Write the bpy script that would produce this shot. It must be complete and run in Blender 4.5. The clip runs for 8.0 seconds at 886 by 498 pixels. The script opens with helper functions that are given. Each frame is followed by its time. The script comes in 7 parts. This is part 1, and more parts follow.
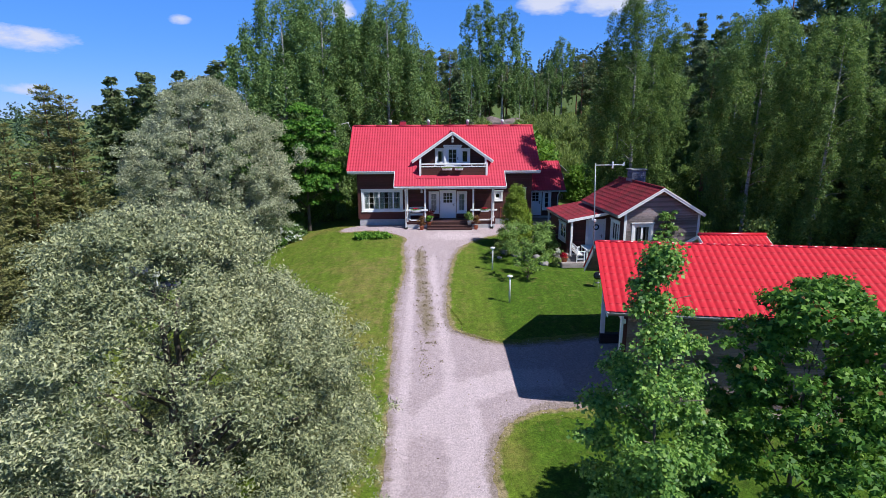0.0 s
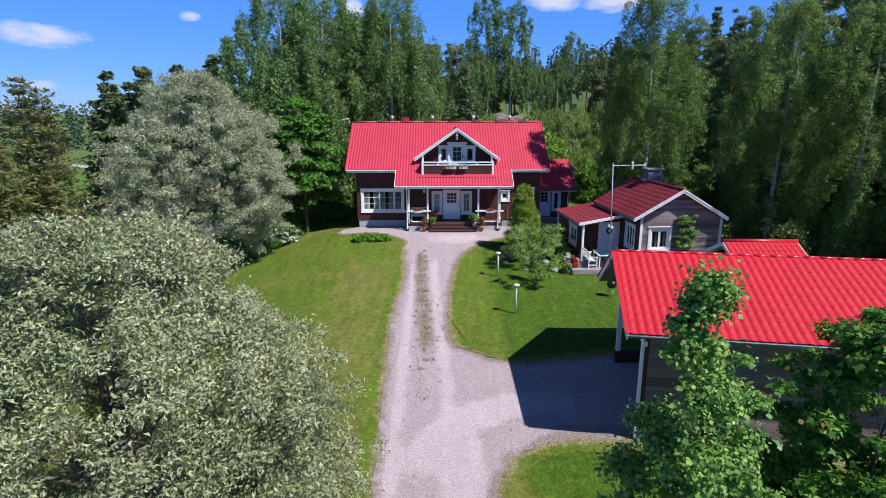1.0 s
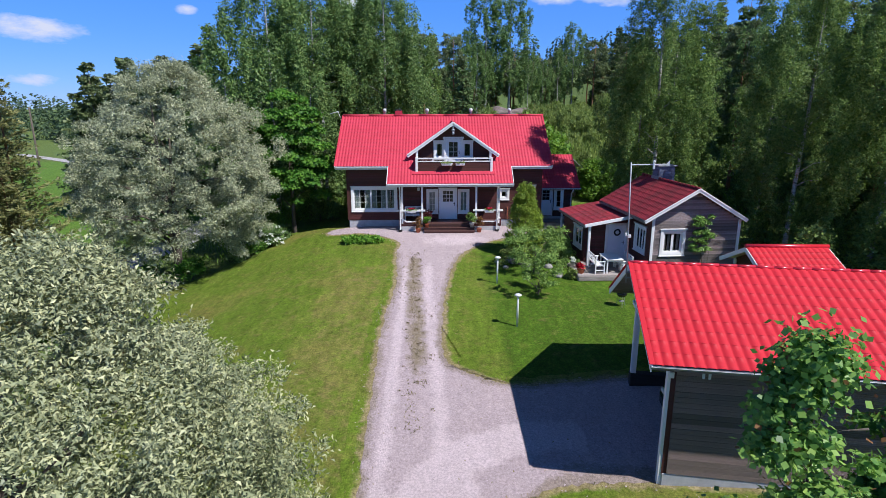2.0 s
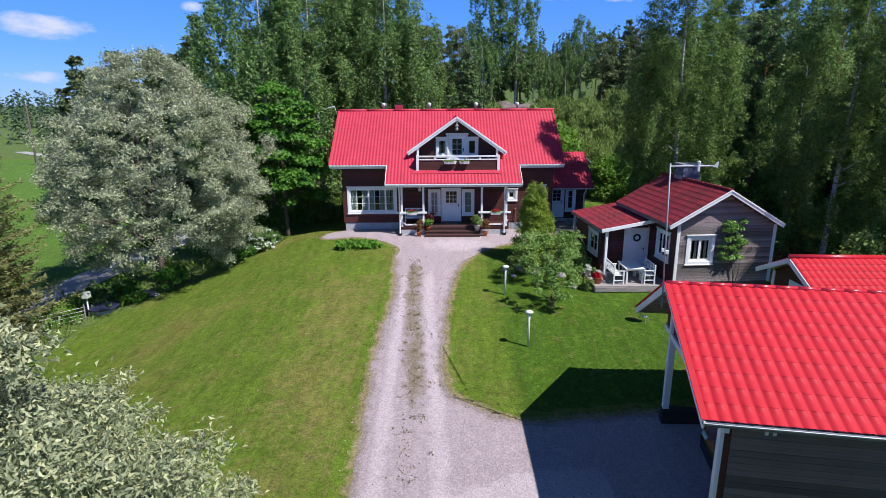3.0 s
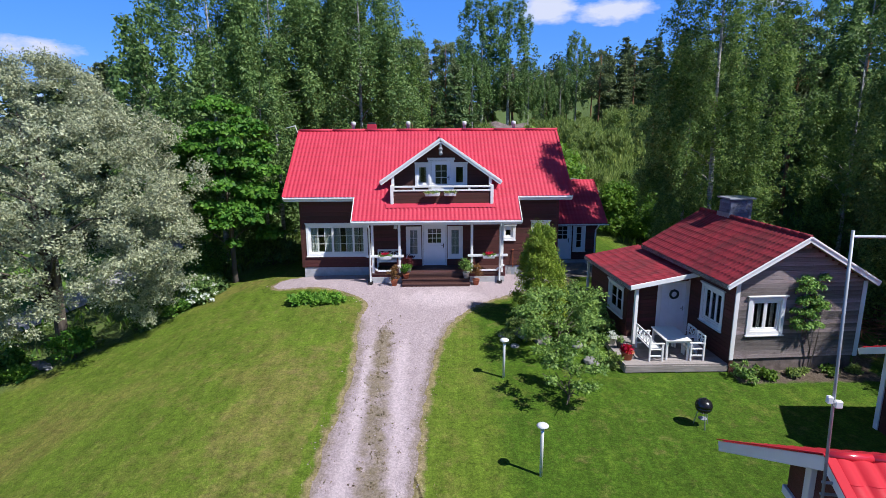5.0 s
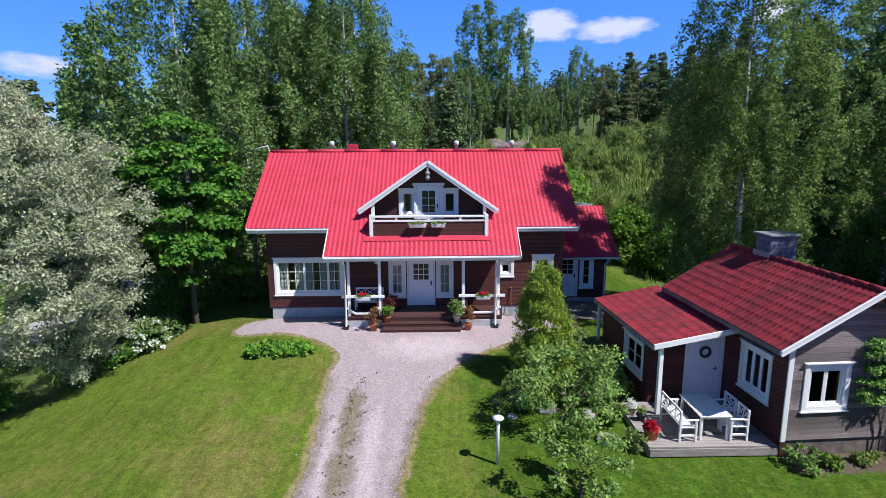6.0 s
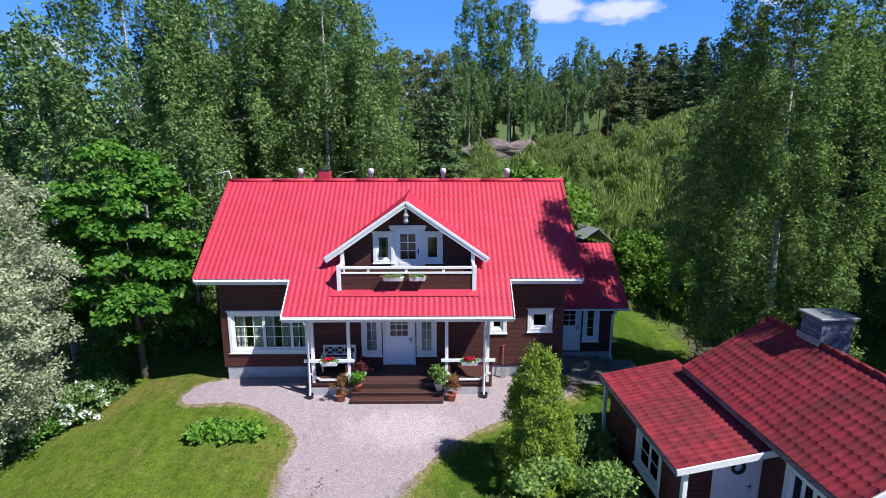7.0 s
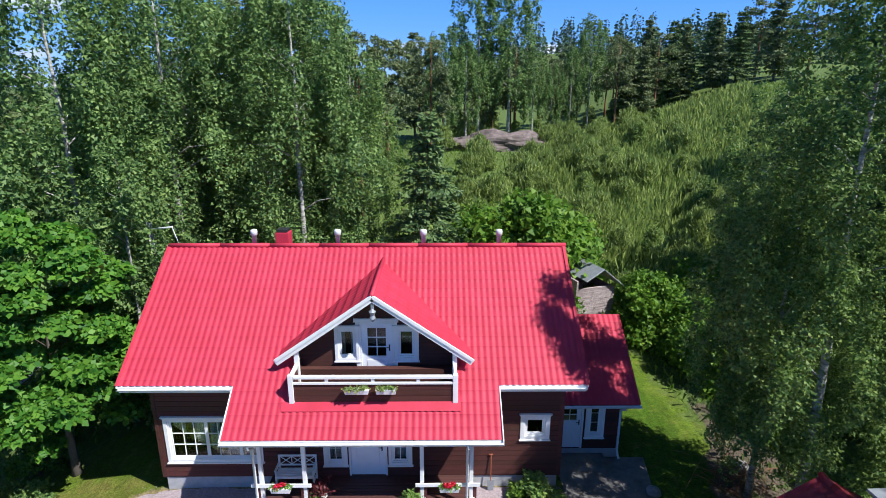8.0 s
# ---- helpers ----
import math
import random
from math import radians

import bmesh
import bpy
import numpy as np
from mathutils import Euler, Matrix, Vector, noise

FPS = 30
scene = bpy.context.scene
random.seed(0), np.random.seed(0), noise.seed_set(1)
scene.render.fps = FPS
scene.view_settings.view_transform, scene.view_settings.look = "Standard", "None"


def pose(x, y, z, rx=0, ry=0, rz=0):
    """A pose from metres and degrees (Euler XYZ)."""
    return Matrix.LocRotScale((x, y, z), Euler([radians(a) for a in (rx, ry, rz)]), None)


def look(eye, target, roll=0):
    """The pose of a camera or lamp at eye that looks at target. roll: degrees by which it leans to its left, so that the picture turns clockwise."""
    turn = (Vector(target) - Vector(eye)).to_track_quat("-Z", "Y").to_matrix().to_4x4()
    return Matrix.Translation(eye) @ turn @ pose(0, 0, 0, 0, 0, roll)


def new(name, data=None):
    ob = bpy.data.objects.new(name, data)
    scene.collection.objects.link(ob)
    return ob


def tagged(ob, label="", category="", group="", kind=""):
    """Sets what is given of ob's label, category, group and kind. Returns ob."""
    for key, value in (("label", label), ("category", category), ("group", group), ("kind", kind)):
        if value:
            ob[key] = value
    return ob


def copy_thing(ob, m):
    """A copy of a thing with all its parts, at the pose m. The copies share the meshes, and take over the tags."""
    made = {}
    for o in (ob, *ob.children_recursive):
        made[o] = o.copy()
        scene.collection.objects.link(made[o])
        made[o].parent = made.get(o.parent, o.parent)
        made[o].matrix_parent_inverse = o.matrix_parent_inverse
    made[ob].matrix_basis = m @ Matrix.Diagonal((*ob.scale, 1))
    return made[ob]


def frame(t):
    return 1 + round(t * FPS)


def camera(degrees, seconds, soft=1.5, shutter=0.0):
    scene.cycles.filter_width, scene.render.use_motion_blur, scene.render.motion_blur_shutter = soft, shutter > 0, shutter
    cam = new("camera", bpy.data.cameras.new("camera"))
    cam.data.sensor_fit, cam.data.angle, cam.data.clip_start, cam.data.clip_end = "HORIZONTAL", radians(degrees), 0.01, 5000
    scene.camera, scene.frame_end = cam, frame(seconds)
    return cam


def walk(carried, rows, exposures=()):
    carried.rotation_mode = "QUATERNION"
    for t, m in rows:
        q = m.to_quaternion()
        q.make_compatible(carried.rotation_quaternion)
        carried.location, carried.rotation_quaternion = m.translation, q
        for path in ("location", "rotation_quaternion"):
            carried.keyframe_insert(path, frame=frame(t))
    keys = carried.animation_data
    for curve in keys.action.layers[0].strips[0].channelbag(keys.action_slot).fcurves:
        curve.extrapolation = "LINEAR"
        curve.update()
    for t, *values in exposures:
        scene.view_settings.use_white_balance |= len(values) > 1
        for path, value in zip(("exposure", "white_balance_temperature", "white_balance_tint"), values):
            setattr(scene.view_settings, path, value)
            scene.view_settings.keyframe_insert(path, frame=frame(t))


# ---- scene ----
cam = camera(78.1, 8.0, soft=0.55)
PATH = [
    (0, (-1.404, -39.59, 7.603), (-1.356, -37.642, 7.152), -0.2),
    (0.5, (-1.202, -38.601, 7.555), (-1.176, -36.652, 7.107), -0.2),
    (1, (-1.047, -37.483, 7.531), (-1.027, -35.537, 7.07), -0.1),
    (1.5, (-0.946, -36.291, 7.514), (-0.913, -34.347, 7.042), -0.1),
    (3, (-0.669, -32.477, 7.367), (-0.662, -30.539, 6.873), -0.3),
    (3.5, (-0.627, -30.959, 7.314), (-0.606, -29.018, 6.836), -0.2),
    (4, (-0.565, -29.452, 7.326), (-0.531, -27.508, 6.858), -0.2),
    (4.5, (-0.388, -27.712, 7.301), (-0.348, -25.764, 6.85), -0.3),
    (4.7, (-0.292, -26.99, 7.262), (-0.252, -25.039, 6.821), -0.3),
    (6, (0.554, -22.251, 7.522), (0.589, -20.285, 7.155), -0.3),
    (6.5, (0.986, -20.367, 8.287), (1.016, -18.405, 7.9), -0.2),
    (7, (1.442, -18.387, 9.467), (1.466, -16.433, 9.042), -0.0),
    (7.5, (1.895, -16.156, 11.043), (1.91, -14.215, 10.559), -0.2),
    (8, (2.282, -13.8, 12.772), (2.301, -11.88, 12.213), 0.1),
]
walk(cam, [(t, look(eye, target, roll)) for t, eye, target, roll in PATH], [(0, 0.18, 6020, 11.5), (4, 0.24, 6020, 11), (6.5, 0.32, 6020, 10), (8, 0.42, 6020, 8.5)])

# ---- world, sun, exposure ----
SUN_TO = Vector((0.865, -0.535, 1.33)).normalized()
world = bpy.data.worlds.new("sky")
scene.world = world
world.use_nodes = True
wt = world.node_tree
wt.nodes.clear()


def wn(kind, **kw):
    n = wt.nodes.new(kind)
    for k, v in kw.items():
        n.inputs[k].default_value = v
    return n


sky = wt.nodes.new("ShaderNodeTexSky")
sky.sky_type = "NISHITA"
sky.sun_disc = False
sky.sun_elevation = math.asin(SUN_TO.z)
sky.sun_rotation = math.atan2(SUN_TO.x, SUN_TO.y)
sky.air_density, sky.dust_density, sky.ozone_density = 1.0, 0.0, 5.0
wgeo = wt.nodes.new("ShaderNodeTexCoord")
sep = wt.nodes.new("ShaderNodeSeparateXYZ")
wt.links.new(wgeo.outputs["Generated"], sep.inputs[0])


def wmath(op, a, b=None, clamp=False):
    n = wt.nodes.new("ShaderNodeMath")
    n.operation, n.use_clamp = op, clamp
    for i, v in enumerate((a, b)):
        if v is None:
            continue
        if isinstance(v, (int, float)):
            n.inputs[i].default_value = v
        else:
            wt.links.new(v, n.inputs[i])
    return n.outputs[0]


# fair-weather clouds: soft patches of noise low over the horizon, all round
az = wmath("ARCTAN2", sep.outputs[0], sep.outputs[1])
el = wmath("ARCSINE", sep.outputs[2])
wcomb = wt.nodes.new("ShaderNodeCombineXYZ")
wt.links.new(az, wcomb.inputs[0])
wt.links.new(el, wcomb.inputs[1])
wnoise = wn("ShaderNodeTexNoise", Scale=7.0, Detail=8.0, Roughness=0.62)
wmap = wt.nodes.new("ShaderNodeMapping")
wmap.inputs["Scale"].default_value = (3.0, 7.0, 1.0)
wt.links.new(wcomb.outputs[0], wmap.inputs[0])
wt.links.new(wmap.outputs[0], wnoise.inputs["Vector"])
cloud = None
for a0, e0, wa, we, amp in ((11.5, 11.4, 3.6, 2.0, 1.0), (17.5, 10.8, 5.0, 1.5, 0.85), (-34.0, 6.7, 4.4, 1.3, 0.8), (-22.8, 9.0, 1.3, 0.6, 0.7), (-8.2, 10.4, 1.6, 1.3, 0.9), (31, 11.2, 2.4, 1.5, 0.9),
                            (-2.5, 3.9, 1.7, 0.9, 0.85), (11.4, 3.8, 2.2, 0.9, 0.85), (-35, 2.8, 2.6, 0.7, 0.55), (70, 14, 8, 3, 0.9), (150, 18, 12, 4, 0.9), (-120, 15, 10, 4, 0.9), (-75, 12, 8, 3, 0.9)):
    da = wmath("DIVIDE", wmath("SUBTRACT", az, radians(a0)), radians(wa))
    de = wmath("DIVIDE", wmath("SUBTRACT", el, radians(e0)), radians(we))
    d2 = wmath("ADD", wmath("MULTIPLY", da, da), wmath("MULTIPLY", de, de))
    g = wmath("MULTIPLY", wmath("SUBTRACT", 1.0, d2), amp, False)
    g = wmath("MAXIMUM", g, 0.0)
    cloud = g if cloud is None else wmath("MAXIMUM", cloud, g)
dens = wmath("MULTIPLY", wmath("SUBTRACT", wmath("ADD", wmath("MULTIPLY", cloud, 0.75), wnoise.outputs[0]), 0.72), 2.6, True)
dens = wmath("MULTIPLY", dens, wmath("GREATER_THAN", cloud, 0.001))
wmix = wt.nodes.new("ShaderNodeMix")
wmix.data_type = "RGBA"
wt.links.new(dens, wmix.inputs[0])
whsv = wn("ShaderNodeHueSaturation", Saturation=1.25, Value=0.95)
wt.links.new(sky.outputs[0], whsv.inputs["Color"])
wtint = wt.nodes.new("ShaderNodeMix")
wtint.data_type, wtint.blend_type = "RGBA", "MULTIPLY"
wtint.inputs[0].default_value = 1.0
wtint.inputs[7].default_value = (0.84, 0.93, 1.10, 1)
wt.links.new(whsv.outputs[0], wtint.inputs[6])
wclear = wt.nodes.new("ShaderNodeMix")
wclear.data_type = "RGBA"
wclear.inputs[0].default_value = 0.62
wclear.inputs[7].default_value = (0.72, 2.15, 6.9, 1)
wt.links.new(wtint.outputs[2], wclear.inputs[6])
wt.links.new(wclear.outputs[2], wmix.inputs[6])
wmix.inputs[7].default_value = (5.0, 5.2, 6.2, 1)
# darker and less blue towards the zenith, added to cut blue fill light
wdim = wt.nodes.new("ShaderNodeMapRange")
wdim.interpolation_type = "SMOOTHSTEP"
for k, v in (("From Min", radians(11)), ("From Max", radians(58)), ("To Min", 0.0), ("To Max", 1.0)):
    wdim.inputs[k].default_value = v
wt.links.new(el, wdim.inputs[0])
wfade = wt.nodes.new("ShaderNodeMix")
wfade.data_type, wfade.blend_type = "RGBA", "MULTIPLY"
wfade.inputs[7].default_value = (0.34, 0.25, 0.17, 1)
wt.links.new(wdim.outputs[0], wfade.inputs[0])
wt.links.new(wmix.outputs[2], wfade.inputs[6])
wbg = wn("ShaderNodeBackground", Strength=0.122)
wt.links.new(wfade.outputs[2], wbg.inputs[0])
wout = wt.nodes.new("ShaderNodeOutputWorld")
wt.links.new(wbg.outputs[0], wout.inputs[0])

sun = new("sun", bpy.data.lights.new("sun", "SUN"))
sun.data.energy, sun.data.angle, sun.data.color = 5.5, radians(0.55), (1.0, 0.95, 0.87)
sun.matrix_world = look(SUN_TO * 100, (0, 0, 0))


# ---- materials ----
def material(name, col, col2=None, scale=4.0, rough=0.7, bump=0.0, bump_scale=60.0, stretch=(1, 1, 1), metal=0.0, dirt_dapple=None, dirt_dapple_amount=0.0, dirt_dapple_scale=0.7,
             rand=0.0, island=0.0, translucent=0.0, spec=0.4, world_space=False):
    """Two colours mixed by noise at two sizes, with fine relief, patches of dirt and painted dapple and a shift from
    piece to piece.
    """
    m = bpy.data.materials.new(name)
    m.use_nodes = True
    nt = m.node_tree
    N, L = nt.nodes, nt.links
    bsdf = N["Principled BSDF"]
    bsdf.inputs["Roughness"].default_value = rough
    bsdf.inputs["Metallic"].default_value = metal
    bsdf.inputs["Specular IOR Level"].default_value = spec
    if world_space:
        geo = N.new("ShaderNodeNewGeometry")
        src = geo.outputs["Position"]
    else:
        tc = N.new("ShaderNodeTexCoord")
        src = tc.outputs["Object"]
    mp = N.new("ShaderNodeMapping")
    mp.inputs["Scale"].default_value = stretch
    L.new(src, mp.inputs[0])
    col2 = col2 or tuple(c * 0.75 for c in col)
    n1 = N.new("ShaderNodeTexNoise")
    n1.inputs["Scale"].default_value, n1.inputs["Detail"].default_value, n1.inputs["Roughness"].default_value = scale, 6, 0.65
    L.new(mp.outputs[0], n1.inputs["Vector"])
    ramp = N.new("ShaderNodeValToRGB")
    ramp.color_ramp.elements[0].position, ramp.color_ramp.elements[1].position = 0.33, 0.67
    ramp.color_ramp.elements[0].color, ramp.color_ramp.elements[1].color = (*col2, 1), (*col, 1)
    L.new(n1.outputs[0], ramp.inputs[0])
    out = ramp.outputs[0]
    if dirt_dapple:
        n2 = N.new("ShaderNodeTexNoise")
        n2.inputs["Scale"].default_value, n2.inputs["Detail"].default_value, n2.inputs["Roughness"].default_value = dirt_dapple_scale, 7, 0.7
        L.new(src, n2.inputs["Vector"])
        r2 = N.new("ShaderNodeMapRange")
        r2.inputs["From Min"].default_value, r2.inputs["From Max"].default_value, r2.inputs["To Max"].default_value = 0.45, 0.72, dirt_dapple_amount
        L.new(n2.outputs[0], r2.inputs[0])
        mx = N.new("ShaderNodeMix")
        mx.data_type = "RGBA"
        L.new(r2.outputs[0], mx.inputs[0])
        L.new(out, mx.inputs[6])
        mx.inputs[7].default_value = (*dirt_dapple, 1)
        out = mx.outputs[2]
    if rand or island:
        hsv = N.new("ShaderNodeHueSaturation")
        if island:
            g2 = N.new("ShaderNodeNewGeometry")
            rnd = g2.outputs["Random Per Island"]
        else:
            oi = N.new("ShaderNodeObjectInfo")
            rnd = oi.outputs["Random"]
        amount = island or rand
        r3 = N.new("ShaderNodeMapRange")
        r3.inputs["To Min"].default_value, r3.inputs["To Max"].default_value = 1 - amount, 1 + amount
        L.new(rnd, r3.inputs[0])
        L.new(r3.outputs[0], hsv.inputs["Value"])
        r4 = N.new("ShaderNodeMapRange")
        r4.inputs["To Min"].default_value, r4.inputs["To Max"].default_value = 0.5 + 0.05 * amount, 0.5 - 0.05 * amount
        L.new(rnd, r4.inputs[0])
        L.new(r4.outputs[0], hsv.inputs["Hue"])
        L.new(out, hsv.inputs["Color"])
        out = hsv.outputs[0]
    L.new(out, bsdf.inputs["Base Color"])
    if bump:
        n3 = N.new("ShaderNodeTexNoise")
        n3.inputs["Scale"].default_value, n3.inputs["Detail"].default_value = bump_scale, 5
        L.new(mp.outputs[0], n3.inputs["Vector"])
        b = N.new("ShaderNodeBump")
        b.inputs["Strength"].default_value, b.inputs["Distance"].default_value = bump, 0.02
        L.new(n3.outputs[0], b.inputs["Height"])
        L.new(b.outputs[0], bsdf.inputs["Normal"])
    if translucent:
        tr = N.new("ShaderNodeBsdfTranslucent")
        L.new(out, tr.inputs["Color"])
        mixs = N.new("ShaderNodeMixShader")
        mixs.inputs[0].default_value = translucent
        L.new(bsdf.outputs[0], mixs.inputs[1])
        L.new(tr.outputs[0], mixs.inputs[2])
        L.new(mixs.outputs[0], N["Material Output"].inputs[0])
    return m


def leaf(name, col, col2, island=0.35, translucent=0.3, rough=0.55):
    return material(name, col, col2, scale=0.35, rough=rough, island=island, translucent=translucent, spec=0.3)


M = {}
M["white"] = material("white_paint", (0.86, 0.85, 0.84), (0.80, 0.79, 0.78), 3, 0.6, 0.12, 40, dirt_dapple=(0.52, 0.49, 0.45), dirt_dapple_amount=0.25, dirt_dapple_scale=1.5)
M["door_white"] = material("door_white", (0.87, 0.87, 0.89), (0.81, 0.81, 0.83), 2, 0.5, 0.05, 30)
M["siding"] = material("dark_brown_siding", (0.100, 0.030, 0.026), (0.060, 0.018, 0.015), 3, 0.75, 0.4, 30, (0.25, 3, 6), dirt_dapple=(0.15, 0.060, 0.045), dirt_dapple_amount=0.35, dirt_dapple_scale=1.1, rand=0.25)
M["greywood"] = material("weathered_wood", (0.470, 0.405, 0.395), (0.140, 0.105, 0.100), 3.0, 0.85, 0.9, 26, (0.35, 3, 14), dirt_dapple=(0.090, 0.055, 0.050), dirt_dapple_amount=0.6, dirt_dapple_scale=0.9, rand=0.42)
M["garagewood"] = material("brown_weathered_wood", (0.380, 0.300, 0.265), (0.120, 0.085, 0.075), 3.0, 0.85, 0.9, 26, (0.35, 3, 14), dirt_dapple=(0.080, 0.050, 0.042), dirt_dapple_amount=0.6, dirt_dapple_scale=0.9, rand=0.4)
M["deckwood"] = material("deck_wood", (0.40, 0.355, 0.335), (0.25, 0.22, 0.21), 4, 0.85, 0.5, 30, (0.4, 5, 5), dirt_dapple=(0.16, 0.13, 0.12), dirt_dapple_amount=0.5, rand=0.16)
M["porchwood"] = material("stained_porch_wood", (0.095, 0.042, 0.036), (0.06, 0.026, 0.022), 4, 0.55, 0.3, 30, (0.3, 4, 4), rand=0.15)
M["concrete"] = material("concrete_plinth", (0.50, 0.50, 0.52), (0.40, 0.40, 0.42), 5, 0.9, 0.5, 50, dirt_dapple=(0.30, 0.28, 0.26), dirt_dapple_amount=0.5)
M["roof_house"] = material("red_metal_tile", (0.53, 0.040, 0.078), (0.45, 0.030, 0.060), 1.2, 0.6, 0.04, 20, dirt_dapple=(0.40, 0.03, 0.045), dirt_dapple_amount=0.35, dirt_dapple_scale=0.5, spec=0.3)
M["roof_garage"] = material("bright_red_metal_tile", (0.54, 0.021, 0.036), (0.47, 0.017, 0.029), 1.2, 0.62, 0.04, 20, dirt_dapple=(0.41, 0.022, 0.034), dirt_dapple_amount=0.3, dirt_dapple_scale=0.5, spec=0.22)
M["ridge_metal"] = material("red_ridge_metal", (0.54, 0.021, 0.036), (0.47, 0.017, 0.029), 1.2, 0.28, 0.02, 20, spec=0.8)
M["black_wood"] = material("dark_stained_wood", (0.035, 0.028, 0.028), (0.02, 0.016, 0.016), 4, 0.8, 0.4, 30, (0.3, 4, 4))
# dark patches are weathering plus dappled tree shade put into the colour
M["roof_shed"] = material("faded_red_tile", (0.33, 0.034, 0.048), (0.17, 0.018, 0.026), 3.5, 0.7, 0.3, 30, dirt_dapple=(0.085, 0.030, 0.030), dirt_dapple_amount=0.92, dirt_dapple_scale=0.55, spec=0.25)
M["gutter"] = material("white_gutter", (0.74, 0.75, 0.76), (0.66, 0.67, 0.68), 3, 0.4, dirt_dapple=(0.4, 0.38, 0.35), dirt_dapple_amount=0.2)
M["black"] = material("black_enamel", (0.012, 0.012, 0.014), (0.008, 0.008, 0.01), 5, 0.25, spec=0.6)
M["iron"] = material("dark_metal", (0.03, 0.03, 0.033), (0.02, 0.02, 0.02), 8, 0.5, 0.1, 60)
M["steel"] = material("grey_steel", (0.34, 0.36, 0.39), (0.26, 0.28, 0.31), 6, 0.5, 0.05, 60, metal=0.3)
M["brick"] = material("painted_brick", (0.20, 0.22, 0.30), (0.13, 0.145, 0.20), 5, 0.85, 0.8, 30, dirt_dapple=(0.09, 0.10, 0.13), dirt_dapple_amount=0.6, dirt_dapple_scale=2.0, rand=0.22)
M["paving"] = material("grey_paving", (0.24, 0.225, 0.215), (0.13, 0.12, 0.115), 2.2, 0.9, 0.7, 30, dirt_dapple=(0.10, 0.09, 0.07), dirt_dapple_amount=0.8)
M["mortar"] = material("mortar", (0.19, 0.205, 0.27), (0.13, 0.14, 0.19), 8, 0.95, 0.4, 60)
M["terracotta"] = material("terracotta", (0.44, 0.14, 0.07), (0.34, 0.10, 0.05), 9, 0.8, 0.2, 60)
M["glazed"] = material("white_glazed_pot", (0.68, 0.68, 0.64), (0.5, 0.52, 0.46), 9, 0.35, 0.05, 60)
M["curtain"] = material("curtain", (0.78, 0.77, 0.73), (0.66, 0.65, 0.61), 12, 0.9, 0.3, 40, (6, 6, 0.4))
M["interior"] = material("room_wall", (0.16, 0.14, 0.12), (0.12, 0.10, 0.09), 2, 0.9)
M["bark"] = material("grey_bark", (0.16, 0.13, 0.105), (0.07, 0.055, 0.045), 6, 0.95, 0.8, 18, (1, 1, 0.3))
M["birchbark"] = material("birch_bark", (0.62, 0.60, 0.56), (0.10, 0.09, 0.085), 3.2, 0.85, 0.4, 18, (1, 1, 3.0))
M["pinebark"] = material("pine_bark", (0.30, 0.13, 0.06), (0.13, 0.075, 0.05), 5, 0.95, 0.8, 14, (1, 1, 0.4))
M["navy"] = material("dark_blue_lid", (0.022, 0.026, 0.055), (0.015, 0.018, 0.04), 6, 0.5, 0.1, 40)
M["stone"] = material("garden_stone", (0.34, 0.32, 0.31), (0.2, 0.19, 0.185), 6, 0.9, 0.6, 30, rand=0.25)
M["rock"] = material("bare_rock", (0.26, 0.20, 0.19), (0.10, 0.08, 0.075), 2.2, 0.92, 1.0, 6, dirt_dapple=(0.060, 0.055, 0.035), dirt_dapple_amount=0.85)
M["red_flower"] = leaf("red_petals", (0.65, 0.015, 0.03), (0.5, 0.01, 0.05))
M["white_flower"] = leaf("white_petals", (0.78, 0.80, 0.74), (0.7, 0.74, 0.64), 0.1)
M["brown_needle"] = leaf("browned_needles", (0.26, 0.11, 0.04), (0.20, 0.12, 0.04))
M["red_leaf"] = leaf("dark_red_leaves", (0.15, 0.03, 0.03), (0.10, 0.02, 0.025))
M["willow"] = leaf("silver_willow_leaves", (0.410, 0.435, 0.255), (0.235, 0.270, 0.130), 0.6, 0.26, 0.45)
M["willow_pale"] = leaf("pale_silver_willow_leaves", (0.460, 0.485, 0.320), (0.310, 0.340, 0.205), 0.42, 0.30, 0.42)
M["maple"] = leaf("maple_leaves", (0.105, 0.250, 0.026), (0.062, 0.170, 0.018), 0.35, 0.30)
M["maple_dark"] = leaf("deep_green_maple_leaves", (0.140, 0.290, 0.040), (0.080, 0.190, 0.026), 0.5, 0.36)
M["aspen"] = leaf("fresh_round_leaves", (0.250, 0.420, 0.095), (0.155, 0.300, 0.062), 0.5, 0.40, 0.42)
M["birch"] = leaf("birch_leaves", (0.190, 0.300, 0.090), (0.120, 0.205, 0.058), 0.42, 0.36)
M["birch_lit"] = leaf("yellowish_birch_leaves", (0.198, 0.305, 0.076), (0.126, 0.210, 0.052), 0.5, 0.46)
M["sapling"] = leaf("sapling_leaves", (0.270, 0.370, 0.095), (0.170, 0.260, 0.065), 0.5, 0.42)
M["bush"] = leaf("lime_bush_leaves", (0.165, 0.300, 0.030), (0.100, 0.210, 0.022), 0.3, 0.4)
M["scrub"] = leaf("scrub_leaves", (0.285, 0.365, 0.100), (0.190, 0.270, 0.070), 0.45, 0.42)
M["pine"] = leaf("pine_needles", (0.190, 0.235, 0.095), (0.115, 0.155, 0.065), 0.35, 0.25)
M["pine_olive"] = leaf("olive_brown_pine_needles", (0.290, 0.300, 0.115), (0.205, 0.205, 0.080), 0.35, 0.35)
M["spruce"] = leaf("spruce_needles", (0.140, 0.220, 0.075), (0.085, 0.145, 0.052), 0.3, 0.18)
